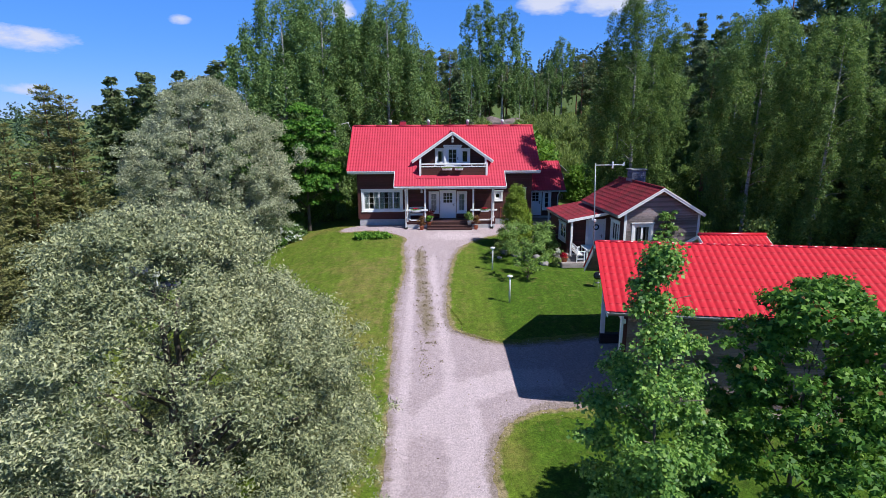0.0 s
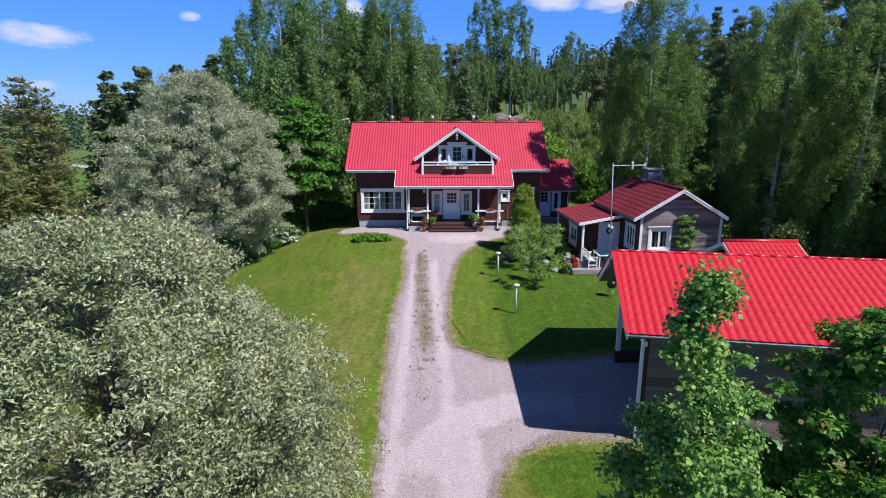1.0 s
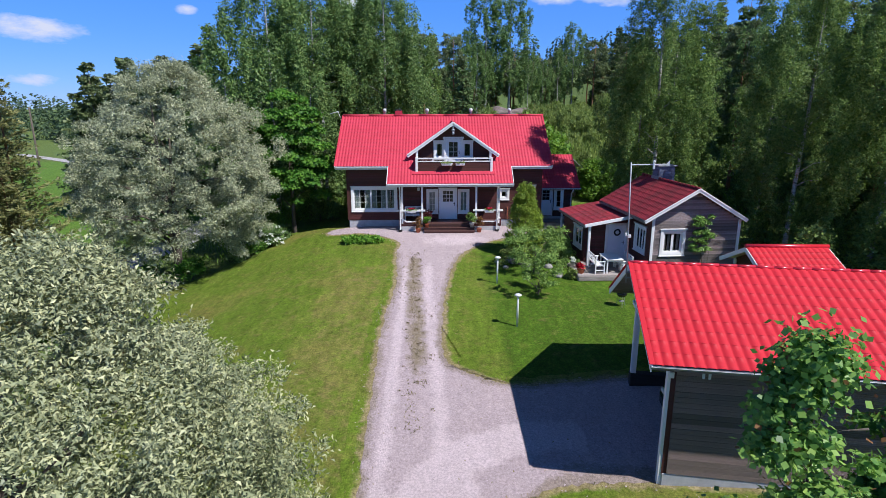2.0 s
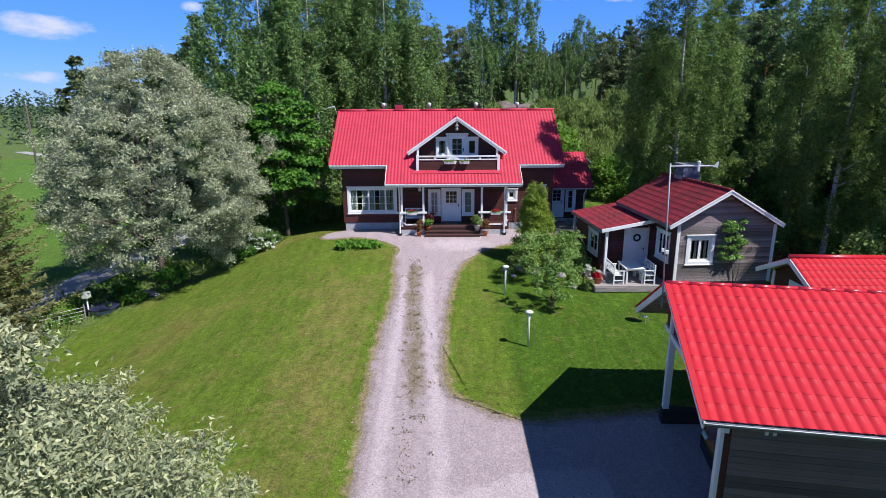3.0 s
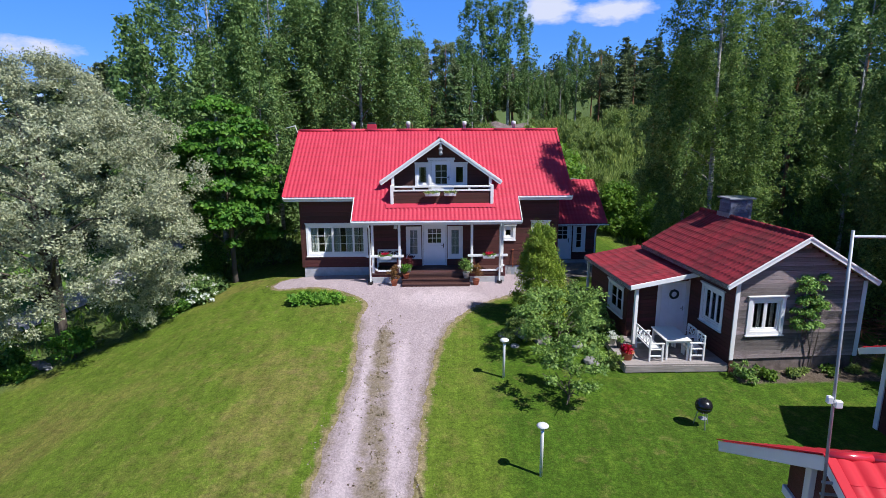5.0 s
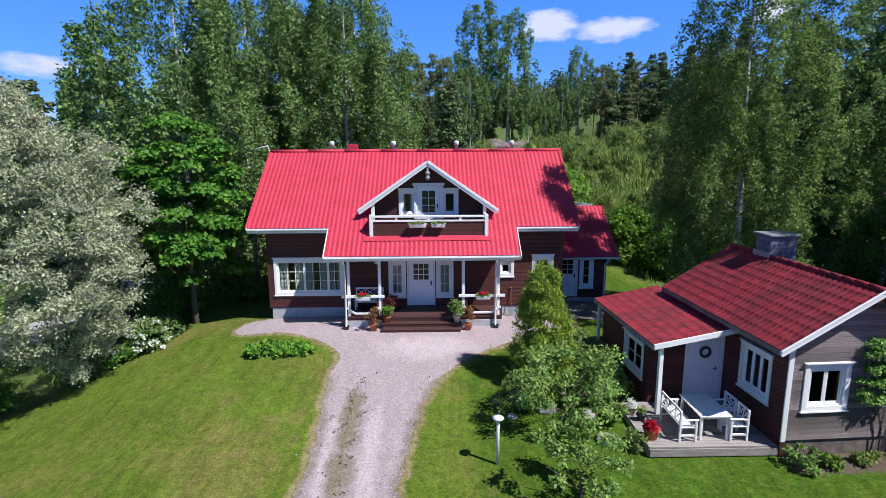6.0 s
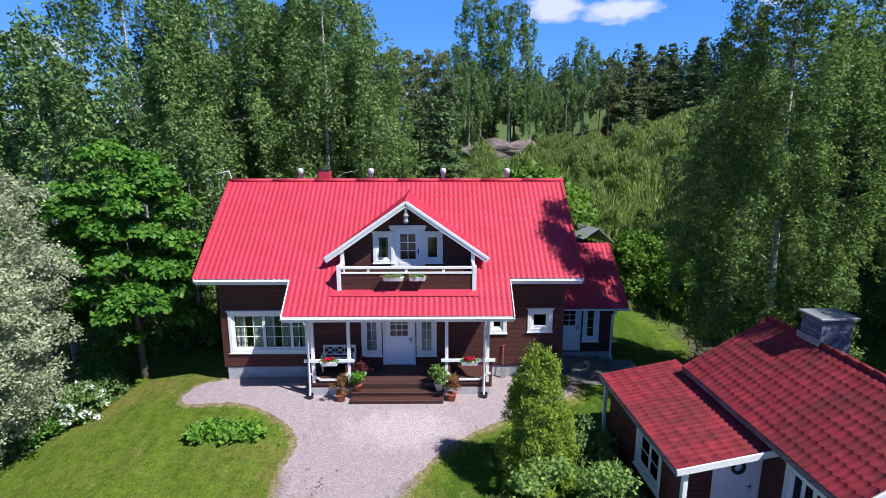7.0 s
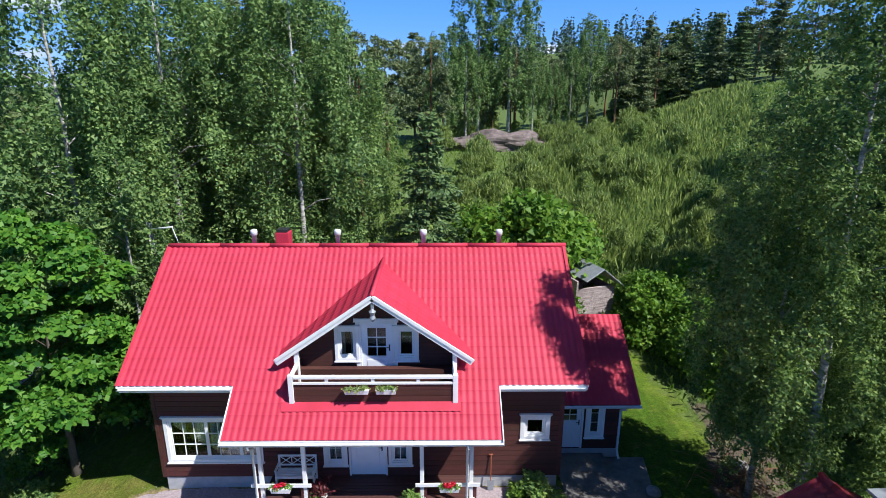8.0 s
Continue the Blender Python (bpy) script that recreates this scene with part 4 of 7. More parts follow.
part("corner_board", boxes([(WR - 0.09, WY - 0.05, 0.47, WR + 0.05, WY - 0.031, FRONT_Z1)], 0.004), M["siding"], house)

# roof vents, flue
for x in (-4.5, -1.42, 1.75, 4.55):
    part("roof_vent", joined(lathe([(0.085, 0), (0.085, 0.42), (0.12, 0.44), (0.13, 0.58), (0.11, 0.64), (0.03, 0.66)], 16, pose(x, RY + 0.45, RZ - 0.14))), M["gutter"], house, "pale grey roof vent pipe", smooth=True)
flue = part("flue_box", boxes([(-3.75, RY + 0.5, RZ - 0.6, -3.25, RY + 1.0, RZ + 0.36)], 0.01), M["roof_house"], house, "red sheet-metal chimney cladding")
part("flue_cap", boxes([(-3.7, RY + 0.55, RZ + 0.36, -3.3, RY + 0.95, RZ + 0.47)], 0.01), M["iron"], flue, "dark chimney cap")

# dormer over the balcony
DY0, DWY = 1.30, 1.90
zb = DZ - DSL * DHW
DW = pose(BX0, DWY, 0)
dorm_holes = [(-0.86 - BX0, 4.62, -0.28 - BX0, 5.62), (-0.12 - BX0, 3.93, 0.84 - BX0, 5.78), (1.0 - BX0, 4.62, 1.58 - BX0, 5.62)]
zc = DZ - 0.12


def dorm_z(x):
    return zc - DSL * abs(x - DX)


xs = sorted({BX0, BX1, DX, *[h[0] + BX0 for h in dorm_holes], *[h[2] + BX0 for h in dorm_holes]})
dw = bmesh.new()
for xa, xb in zip(xs, xs[1:]):
    cx = (xa + xb) / 2
    hs = [h for h in dorm_holes if h[0] + BX0 < cx < h[2] + BX0]
    spans = [(3.85, None)] if not hs else ([(3.85, hs[0][1])] if hs[0][1] > 3.95 else []) + [(hs[0][3], None)]
    for za, zt in spans:
        o = [(xa, za), (xb, za), (xb, zt if zt else dorm_z(xb)), (xa, zt if zt else dorm_z(xa))]
        dw = joined(dw, prism(o, DWY, DWY + 0.15))
part("dormer_wall", dw, M["siding"], house, "dark brown boarded dormer wall")
window(house, DW, *dorm_holes[0], [(1, 1, 1)], label="small white dormer window", trim=0.1, curtain=0.25)
window(house, DW, *dorm_holes[2], [(1, 1, 1)], label="small white dormer window", trim=0.1)
panel_door(house, DW, *dorm_holes[1], label="white balcony door with six glazed panes", cols=2, rows=3, name="balcony_door", glass_from=0.40)
part("door_trim", boxes([(dorm_holes[1][0] - 0.17, -0.075, 3.9, dorm_holes[1][0] - 0.075, -0.02, 5.95), (dorm_holes[1][2] + 0.075, -0.075, 3.9, dorm_holes[1][2] + 0.17, -0.02, 5.95), (dorm_holes[1][0] - 0.22, -0.09, 5.86, dorm_holes[1][2] + 0.22, -0.02, 5.98)], 0.005), M["white"], house, m=DW)
part("inner_wall", boxes([(BX0 + 0.05, 3.4, 3.1, BX1 - 0.05, 3.5, 5.6)], 0), M["interior"], house)
# dormer roof
back = RY - (RZ - DZ) / SL
for s in (-1, 1):
    ex, ez = DX + s * DHW, zb
    yb = RY - (RZ - zb) / SL
    L2 = math.sqrt(1 + DSL * DSL)
    dlen = DHW * L2

    def keep_dormer(u, v, s=s):
        zz = DZ - v / dlen * DHW * DSL
        return DY0 + u < RY - (RZ - zz) / SL + 0.15
    tile_sheet("dormer_roof_sheet", house, (DX, DY0, DZ), (0, 1, 0), (s, 0, -DSL), back - DY0 + 0.2, dlen, M["roof_house"], keep_dormer, wave=0.3, step=0.4, label="red metal sheet roof of the dormer", amp=0.012, lip=0.006)
    part("bargeboard", joined(beam((DX - s * 0.0, DY0 - 0.01, DZ - 0.06), (ex + s * 0.05, DY0 - 0.01, ez - 0.12), 0.035, 0.21), beam((DX, DY0 - 0.04, DZ + 0.0), (ex + s * 0.05, DY0 - 0.04, ez - 0.035), 0.035, 0.11)), M["white"], house, "white double bargeboard")
    bm = bmesh.new()
    q = [(DX, DY0 + 0.02, DZ - 0.04), (ex, DY0 + 0.02, ez - 0.04), (ex, yb, ez - 0.04), (DX, back, DZ - 0.04)]
    a = [bm.verts.new(p) for p in q]
    b = [bm.verts.new((p[0], p[1], p[2] - 0.07)) for p in q]
    bm.faces.new(a)
    bm.faces.new(list(reversed(b)))
    for i in range(4):
        bm.faces.new((a[i], b[i], b[(i + 1) % 4], a[(i + 1) % 4]))
    bmesh.ops.recalc_face_normals(bm, faces=bm.faces[:])
    part("roof_boarding", bm, M["white"], house)
    px = BX0 + 0.06 if s < 0 else BX1 - 0.06
    part("balcony_post", beam((px, 1.42, 4.0), (px, 1.42, DZ - 0.14 - DSL * abs(px - DX)), 0.14, 0.14, up=(0, 1, 0)), M["white"], house, "white timber post")
    part("balcony_side", boxes([(px - 0.02, BY0 + 0.02, 3.3, px + 0.02, DWY - 0.01, 4.58)], 0.004), M["siding"], house)
    part("balcony_post", boxes([(px - 0.075, BY0 - 0.09, roof_z(BY0) - 0.06, px + 0.075, BY0 + 0.05, 4.74)], 0.008), M["white"], house, "white timber post")
    part("side_rail", boxes([(px - 0.05, BY0 + 0.06, 4.60, px + 0.05, 1.34, 4.70)], 0.005), M["white"], house, "white side rail")
part("dormer_ridge_cap", tube([(DX, DY0 - 0.05, DZ + 0.03), (DX, back + 0.15, DZ + 0.03)], 0.07, 10), M["roof_house"], house, "red ridge cap", smooth=True)
part("apex_ornament", joined(boxes([(DX - 0.05, DY0 - 0.0, 6.15, DX + 0.05, DY0 + 0.06, 6.80)], 0.01), lathe([(0.03, 0), (0.10, 0.1), (0.06, 0.2), (0.11, 0.32), (0.03, 0.4)], 12, pose(DX, DY0 + 0.0, 6.12))), M["steel"], house, "carved grey apex ornament")
part("balcony_floor", boxes([(BX0 + 0.1, BY0 + 0.03, 3.72, BX1 - 0.1, DWY - 0.01, 3.86)], 0.004), M["porchwood"], house)
part("balcony_rail", boxes([(BX0 + 0.14, BY0 - 0.09, 4.62, BX1 - 0.14, BY0 + 0.04, 4.70), (BX0 + 0.14, BY0 - 0.085, 4.44, BX1 - 0.14, BY0 - 0.02, 4.51)], 0.006), M["white"], house, "white balcony handrail")
part("rail_block", boxes([(x - 0.05, BY0 - 0.07, 4.505, x + 0.05, BY0 - 0.03, 4.625) for x in (-1.0, 0.36, 1.7)], 0.004), M["white"], house)
siding(house, pose(BX0 + 0.07, BY0 - 0.01, 0), BX1 - BX0 - 0.14, roof_z(BY0) + 0.03, 4.44, M["siding"], course=0.19)
part("apron_flashing", beam((BX0 - 0.25, BY0 - 0.16, roof_z(BY0 - 0.16) + 0.055), (BX1 + 0.1, BY0 - 0.16, roof_z(BY0 - 0.16) + 0.055), 0.30, 0.012, 0.003, up=(0, -SL, 1)), M["roof_house"], house, "red metal flashing under the balcony")

# porch
for i in range(12):
    board("porch_plank", (-3.2, 0.0 + 0.13 * i, 0.42, 3.4, 0.124 + 0.13 * i, 0.49), M["porchwood"], house, pose(0, 0, 0))
for xa, xb in ((-3.2, -1.62), (1.7, 3.4)):
    part("porch_plinth", boxes([(xa, 0.02, -0.3, xb, 0.2, 0.30)], 0.01), M["concrete"], house, "grey concrete porch base")
for i in range(3):
    st = part("step", boxes([(-1.62, -0.62 + 0.3 * i, 0.06 + 0.16 * i, 1.70, -0.30 + 0.3 * i, 0.11 + 0.16 * i) if i < 2 else (-1.62, -0.02, 0.38, 1.70, 0.0, 0.48), (-1.58, -0.60 + 0.3 * i, -0.12, 1.66, -0.57 + 0.3 * i, 0.06 + 0.16 * i) if i < 2 else (-1.58, -0.01, -0.1, 1.66, 0.015, 0.40)], 0.008), M["porchwood"], house, "dark stained wooden step")
for x in (-3.02, -1.72, 1.80, 3.28):
    part("porch_post", boxes([(x - 0.06, 0.03, 0.49, x + 0.06, 0.15, roof_z(0.1) - 0.16)], 0.01), M["white"], house, "white porch post")
part("porch_beam", boxes([(-3.5, 0.02, roof_z(0.1) - 0.30, 3.7, 0.16, roof_z(0.1) - 0.16)], 0.008), M["white"], house, "white porch beam")
for x0, x1 in ((-3.32, -1.52), (1.60, 3.55)):
    part("porch_rail", boxes([(x0, -0.03, 1.30, x1, 0.02, 1.42)], 0.008), M["white"], house, "white porch rail")
    part("porch_panel", boxes([(x0 + 0.1, 0.035, 0.30, x1 - 0.1, 0.06, 0.56), (x0 + 0.1, 0.035, 0.56, x0 + 0.34, 0.06, 1.28), (x1 - 0.34, 0.035, 0.56, x1 - 0.1, 0.06, 1.28)], 0.004), M["siding"], house, "dark brown boarded porch front")
    a = x0 + 0.28
    b = x1 - 0.28
    part("cutout_trim", joined(beam((a, 0.0, 0.82), (a + 0.28, 0.0, 0.62), 0.03, 0.09), beam((a + 0.26, 0.0, 0.62), (b - 0.26, 0.0, 0.62), 0.03, 0.09), beam((b - 0.28, 0.0, 0.62), (b, 0.0, 0.82), 0.03, 0.09), beam((a - 0.12, 0.0, 0.85), (a + 0.03, 0, 0.85), 0.03, 0.09), beam((b - 0.03, 0, 0.85), (b + 0.12, 0, 0.85), 0.03, 0.09)), M["white"], house, "white trim round the cut-out")
part("wall_lamp", lathe([(0.05, 0), (0.10, 0.03), (0.07, 0.22), (0.03, 0.28)], 12, pose(-1.98, 1.42, 2.45)), M["gutter"], house, "white porch lantern", smooth=True)

# annex
AW = pose(WR, 3.05, 0)
AZ0, AE, AT = 2.44, 2.58, 5.56
ann_sl = (4.52 - 2.44) / (AT - AE)
ann_holes = [(0.25, 0.42, 1.08, 2.38), (1.32, 0.95, 1.80, 2.30)]
annex = thing("annex", pose(0, 0, 0), "dark brown annex with a shaded red tile roof", "annex")
part("plinth", boxes([(WR + 0.02, 3.07, -0.4, 8.75, 9.0, 0.38)], 0.01), M["concrete"], annex)
part("wall", pierced(2.5, 0.38, 2.62, 0.16, ann_holes), M["siding"], annex, m=AW)
part("wall", boxes([(8.62, 3.21, 0.38, 8.78, 9.0, 2.75), (WR + 0.02, 8.84, 0.38, 8.62, 9.0, 2.75)], 0), M["siding"], annex)
part("inner_wall", boxes([(WR + 0.05, 5.2, 0.4, 8.6, 5.3, 2.6)], 0), M["interior"], annex)
siding(annex, AW, 2.5, 0.40, 2.6, M["siding"], [(h[0] - 0.08, h[1] - 0.1, h[2] + 0.08, h[3] + 0.08) for h in ann_holes])
panel_door(annex, AW, *ann_holes[0], label="white annex door with glazed upper panes", cols=2, rows=3, name="annex_door", flip=False)
window(annex, AW, *ann_holes[1], [(1, 1, 3)], label="narrow white window with three panes", trim=0.1)
L3 = math.sqrt(1 + ann_sl ** 2)
tile_sheet("roof_sheet", annex, (WR + 0.01, AT, 4.52), (1, 0, 0), (0, -1, -ann_sl), 9.22 - WR, (AT - AE) * L3, M["roof_house"], label="red pressed metal tile roof")
tile_sheet("roof_sheet", annex, (WR + 0.01, AT, 4.52), (1, 0, 0), (0, 1, -ann_sl), 9.22 - WR, 3.4 * L3, M["roof_house"], label="red pressed metal tile roof")
part("roof_boarding", joined(slab_roof(WR + 0.02, 9.2, AE + 0.02, AT, 2.45, 4.52), slab_roof(WR + 0.02, 9.2, AT, AT + 3.38, 4.52, 4.52 - 3.38 * ann_sl)), M["siding"], annex)
part("gable", prism([(3.06, 2.75), (8.9, 2.75), (8.9, 2.5), (AT, 4.36), (3.06, 2.62)], 8.62, 8.78), M["siding"], annex, m=Matrix(((0, 1, 0, 0), (1, 0, 0, 0), (0, 0, 1, 0), (0, 0, 0, 1))))
gutter(annex, (WR + 0.2, AE - 0.07, 2.42), (9.25, AE - 0.07, 2.42))
part("downpipe", tube([(8.72, AE - 0.07, 2.36), (8.72, AE, 2.26), (8.70, 2.95, 2.0), (8.70, 2.97, 0.4), (8.70, 2.85, 0.25), (8.70, 2.7, 0.2)], 0.045, 10), M["gutter"], annex, "white downpipe", smooth=True)
part("doorstep", boxes([(WR + 0.12, 2.2, -0.1, 8.2, 3.0, 0.22)], 0.01), M["paving"], annex, "grey concrete doorstep")

# ---- sauna cottage ----
SH = pose(11.77, -9.32, 0, 0, 0, 3.0)
cottage = thing("cottage", SH, "weathered grey timber cottage with faded red roof", "cottage")
CHW, CEZ, CAZ = 2.52, 2.47, 3.95
CSL = (CAZ - CEZ) / CHW
CL = 6.45
WL, WR2 = -1.95, 2.42
WW = WR2 - WL
C0 = 0.42
CW = pose(WL, C0, 0)
cot_holes = [(0.54, 0.72, 1.56, 1.80)]


def cz(x):
    return CAZ - 0.12 - CSL * abs(x)


cw = bmesh.new()
for xa, xb, za, zt in ((WL, WL + 0.54, -0.25, None), (WL + 0.54, WL + 1.56, -0.25, 0.72), (WL + 0.54, WL + 1.56, 1.80, None), (WL + 1.56, 0, -0.25, None), (0, WR2, -0.25, None)):
    cw = joined(cw, prism([(xa, za), (xb, za), (xb, zt or cz(xb)), (xa, zt or cz(xa))], C0, C0 + 0.16))
part("wall", cw, M["siding"], cottage)
siding(cottage, CW, WW, -0.23, CAZ - 0.3, M["greywood"], [(0.42, 0.58, 1.68, 1.94)], 0.145, lambda z: (max(0, -WL - (CAZ - 0.14 - z) / CSL), min(WW, -WL + (CAZ - 0.14 - z) / CSL)))
window(cottage, CW, *cot_holes[0], [(1, 1, 1), (1, 1, 1)], trim=0.13, label="white two-light casement window with curtains", curtain=0.36)
part("plinth", boxes([(WL + 0.05, C0 + 0.02, -1.6, WR2 - 0.05, CL - 0.4, -0.24)], 0.01), M["rock"], cottage, "dark stone plinth")
part("wall", boxes([(WR2 - 0.16, C0 + 0.16, -0.8, WR2, CL - 0.4, cz(WR2)), (WL + 0.16, CL - 0.56, -0.8, WR2 - 0.16, CL - 0.4, cz(WR2))], 0), M["greywood"], cottage)
part("wall", prism([(WL, cz(WL) - 0.05), (WR2, cz(WR2) - 0.05), (0, CAZ - 0.14)], CL - 0.56, CL - 0.4), M["greywood"], cottage)
# left side wall with its window (frame: x runs towards the viewer's right, i.e. from back to front)
LWM = Matrix.Translation((WL, CL - 0.4, 0)) @ pose(0, 0, 0, 0, 0, -90)
side_len = CL - 0.4 - C0
lw_holes = [(side_len - 1.86, 0.60, side_len - 0.70, 1.80)]
part("wall", pierced(side_len, -0.8, cz(WL) + 0.05, 0.16, lw_holes), M["siding"], cottage, m=LWM)
siding(cottage, LWM, side_len, -0.5, cz(WL), M["siding"], [(lw_holes[0][0] - 0.1, 0.48, lw_holes[0][2] + 0.1, 1.92)], 0.145)
window(cottage, LWM, *lw_holes[0], [(1, 1, 1), (1, 1, 1), (1, 1, 1)], trim=0.11, label="white three-light side window with curtains", curtain=0.42)
for x in (WL, WR2):
    part("corner_board", boxes([(x - 0.07, C0 - 0.075, -0.25, x + 0.07, C0 - 0.037, cz(x) - 0.02)], 0.006), M["white"], cottage, "white corner board")
part("inner_wall", boxes([(WL + 0.2, 2.6, -0.7, WR2 - 0.2, 2.7, 2.3)], 0), M["interior"], cottage)
CLs = math.sqrt(1 + CSL ** 2)
for s in (-1, 1):
    tile_sheet("roof_sheet", cottage, (0, 0, CAZ), (0, 1, 0), (s, 0, -CSL), CL, CHW * CLs, M["roof_shed"], wave=0.20, step=0.34, amp=0.015, lip=0.004, scallop=0.06, label="faded red tile sheets with dark weathering and painted tree dapple")
    part("bargeboard", joined(beam((0, -0.02, CAZ - 0.07), (s * (CHW + 0.04), -0.02, CEZ - 0.10), 0.035, 0.16), beam((0, -0.045, CAZ + 0.01), (s * (CHW + 0.04), -0.045, CEZ - 0.02), 0.04, 0.06)), M["white"], cottage, "white bargeboard")
    part("eaves_board", boxes([(s * CHW - 0.02, 0, CEZ - 0.16, s * CHW + 0.015, CL, CEZ - 0.02)], 0.004), M["greywood"], cottage)
    bmq = bmesh.new()
    q = [(0, 0.01, CAZ - 0.03), (s * (CHW - 0.03), 0.01, CEZ - 0.03), (s * (CHW - 0.03), CL - 0.01, CEZ - 0.03), (0, CL - 0.01, CAZ - 0.03)]
    a = [bmq.verts.new(p) for p in q]
    b = [bmq.verts.new((p[0], p[1], p[2] - 0.06)) for p in q]
    bmq.faces.new(a)
    bmq.faces.new(list(reversed(b)))
    for i in range(4):
        bmq.faces.new((a[i], b[i], b[(i + 1) % 4], a[(i + 1) % 4]))
    bmesh.ops.recalc_face_normals(bmq, faces=bmq.faces[:])
    part("roof_boarding", bmq, M["greywood"], cottage)
for i in range(15):
    part("ridge_tile", tube([(0, i * 0.43, CAZ + 0.01), (0, (i + 1) * 0.43 + 0.03, CAZ + 0.02)], 0.075, 10), M["roof_shed"], cottage, smooth=True)
# lean-to with porch in front
LX = -4.68
LZ0, LZ1 = 1.80, 2.24
LY0, LY1 = 2.30, 7.42
lsl = (LZ1 - LZ0) / (-CHW + 0.3 - LX)
tile_sheet("leanto_roof_sheet", cottage, (-CHW + 0.3, LY0, LZ1), (0, 1, 0), (-1, 0, -lsl), LY1 - LY0, (-CHW + 0.3 - LX) * math.sqrt(1 + lsl ** 2), M["roof_shed"], wave=0.20, step=0.34, amp=0.015, lip=0.004, scallop=0.06, label="faded red tile sheets of the lean-to")
part("roof_boarding", joined(slab_roof(LY0 + 0.01, LY1 - 0.01, 0, -CHW + 0.28 - LX, LZ0, LZ1, 0.06)), M["greywood"], cottage, m=Matrix(((0, 1, 0, LX), (1, 0, 0, 0), (0, 0, 1, 0), (0, 0, 0, 1))))
part("bargeboard", beam((LX - 0.03, LY0 - 0.02, LZ0 - 0.03), (-CHW + 0.32, LY0 - 0.02, LZ1 - 0.03), 0.04, 0.17), M["white"], cottage, "white bargeboard")
part("eaves_board", boxes([(LX - 0.02, LY0, LZ0 - 0.15, LX + 0.015, LY1, LZ0 - 0.02)], 0.004), M["greywood"], cottage)
LWX = LX + 0.32
LF = 3.25
DKZ = -0.42
LFW = pose(LWX, LF, 0)
flen = WL - LWX
ld_hole = (flen - 1.13, DKZ, flen - 0.17, DKZ + 2.05)


def lz(x):
    return LZ0 + lsl * (x - LX) - 0.10


part("wall", joined(prism([(0, DKZ - 0.2), (ld_hole[0], DKZ - 0.2), (ld_hole[0], lz(LWX + ld_hole[0])), (0, lz(LWX))], 0, 0.14), prism([(ld_hole[0], ld_hole[3]), (ld_hole[2], ld_hole[3]), (ld_hole[2], lz(LWX + ld_hole[2])), (ld_hole[0], lz(LWX + ld_hole[0]))], 0, 0.14),
                    prism([(ld_hole[2], DKZ - 0.2), (flen, DKZ - 0.2), (flen, lz(WL)), (ld_hole[2], lz(LWX + ld_hole[2]))], 0, 0.14)), M["siding"], cottage, m=LFW)
siding(cottage, LFW, flen, DKZ, 1.60, M["siding"], [(ld_hole[0] - 0.09, DKZ - 0.1, flen, 3.0)], 0.145)
panel_door(cottage, LFW, *ld_hole, glazed=False, label="white boarded cottage door with a dark wreath", name="cottage_door")
for bx in ((ld_hole[0] - 0.17, -0.05, DKZ, ld_hole[0] - 0.075, -0.01, 1.66), (ld_hole[2] + 0.06, -0.05, DKZ, ld_hole[2] + 0.13, -0.01, 1.75)):
    part("door_trim", boxes([bx], 0.005), M["white"], cottage, m=LFW)
LSW = Matrix.Translation((LWX, LY1 - 0.25, 0)) @ pose(0, 0, 0, 0, 0, -90)
ls_len = LY1 - 0.25 - LF
ls_hole = (ls_len - 1.75, 0.28, ls_len - 0.45, 1.28)
part("wall", pierced(ls_len, DKZ - 0.5, lz(LWX), 0.14, [ls_hole]), M["siding"], cottage, m=LSW)
siding(cottage, LSW, ls_len, DKZ - 0.3, lz(LWX), M["siding"], [(ls_hole[0] - 0.1, 0.16, ls_hole[2] + 0.1, 1.40)], 0.145)
window(cottage, LSW, *ls_hole, [(1, 1, 2), (1, 1, 2)], trim=0.11, label="white two-light window of the lean-to")
part("inner_wall", boxes([(LWX + 0.2, 5.0, DKZ, WL - 0.1, 5.1, 1.5)], 0), M["interior"], cottage)
part("porch_post", boxes([(LX + 0.22, LY0 + 0.1, DKZ, LX + 0.34, LY0 + 0.22, LZ0 - 0.08)], 0.008), M["white"], cottage, "white porch post")
part("porch_post", boxes([(LX + 0.1, LY1 - 0.2, -0.9, LX + 0.2, LY1 - 0.1, LZ0 - 0.08)], 0.008), M["white"], cottage, "white post")
# chimney of painted bricks
CX0, CX1, CY0, CY1 = -0.03, 0.85, 4.35, 5.05
chim = part("chimney", boxes([(CX0, CY0, 2.9, CX1, CY1, 4.58)], 0.0), M["mortar"], cottage, "grey-blue painted brick chimney")
for k in range(14):
    z = 2.96 + k * 0.115
    off = 0.13 if k % 2 else 0
    for face in range(4):
        ln = CX1 - CX0 if face % 2 == 0 else CY1 - CY0
        fm = (pose(CX0, CY0, 0), Matrix.Translation((CX1, CY0, 0)) @ pose(0, 0, 0, 0, 0, 90), Matrix.Translation((CX1, CY1, 0)) @ pose(0, 0, 0, 0, 0, 180), Matrix.Translation((CX0, CY1, 0)) @ pose(0, 0, 0, 0, 0, -90))[face]
        xx = -off
        while xx < ln - 0.02:
            a, b = max(xx, 0) + 0.006, min(xx + 0.26, ln) - 0.006
            if b - a > 0.03:
                board("brick", (a, -0.022, z, b, 0.02, z + 0.10), M["brick"], chim, fm)
            xx += 0.26
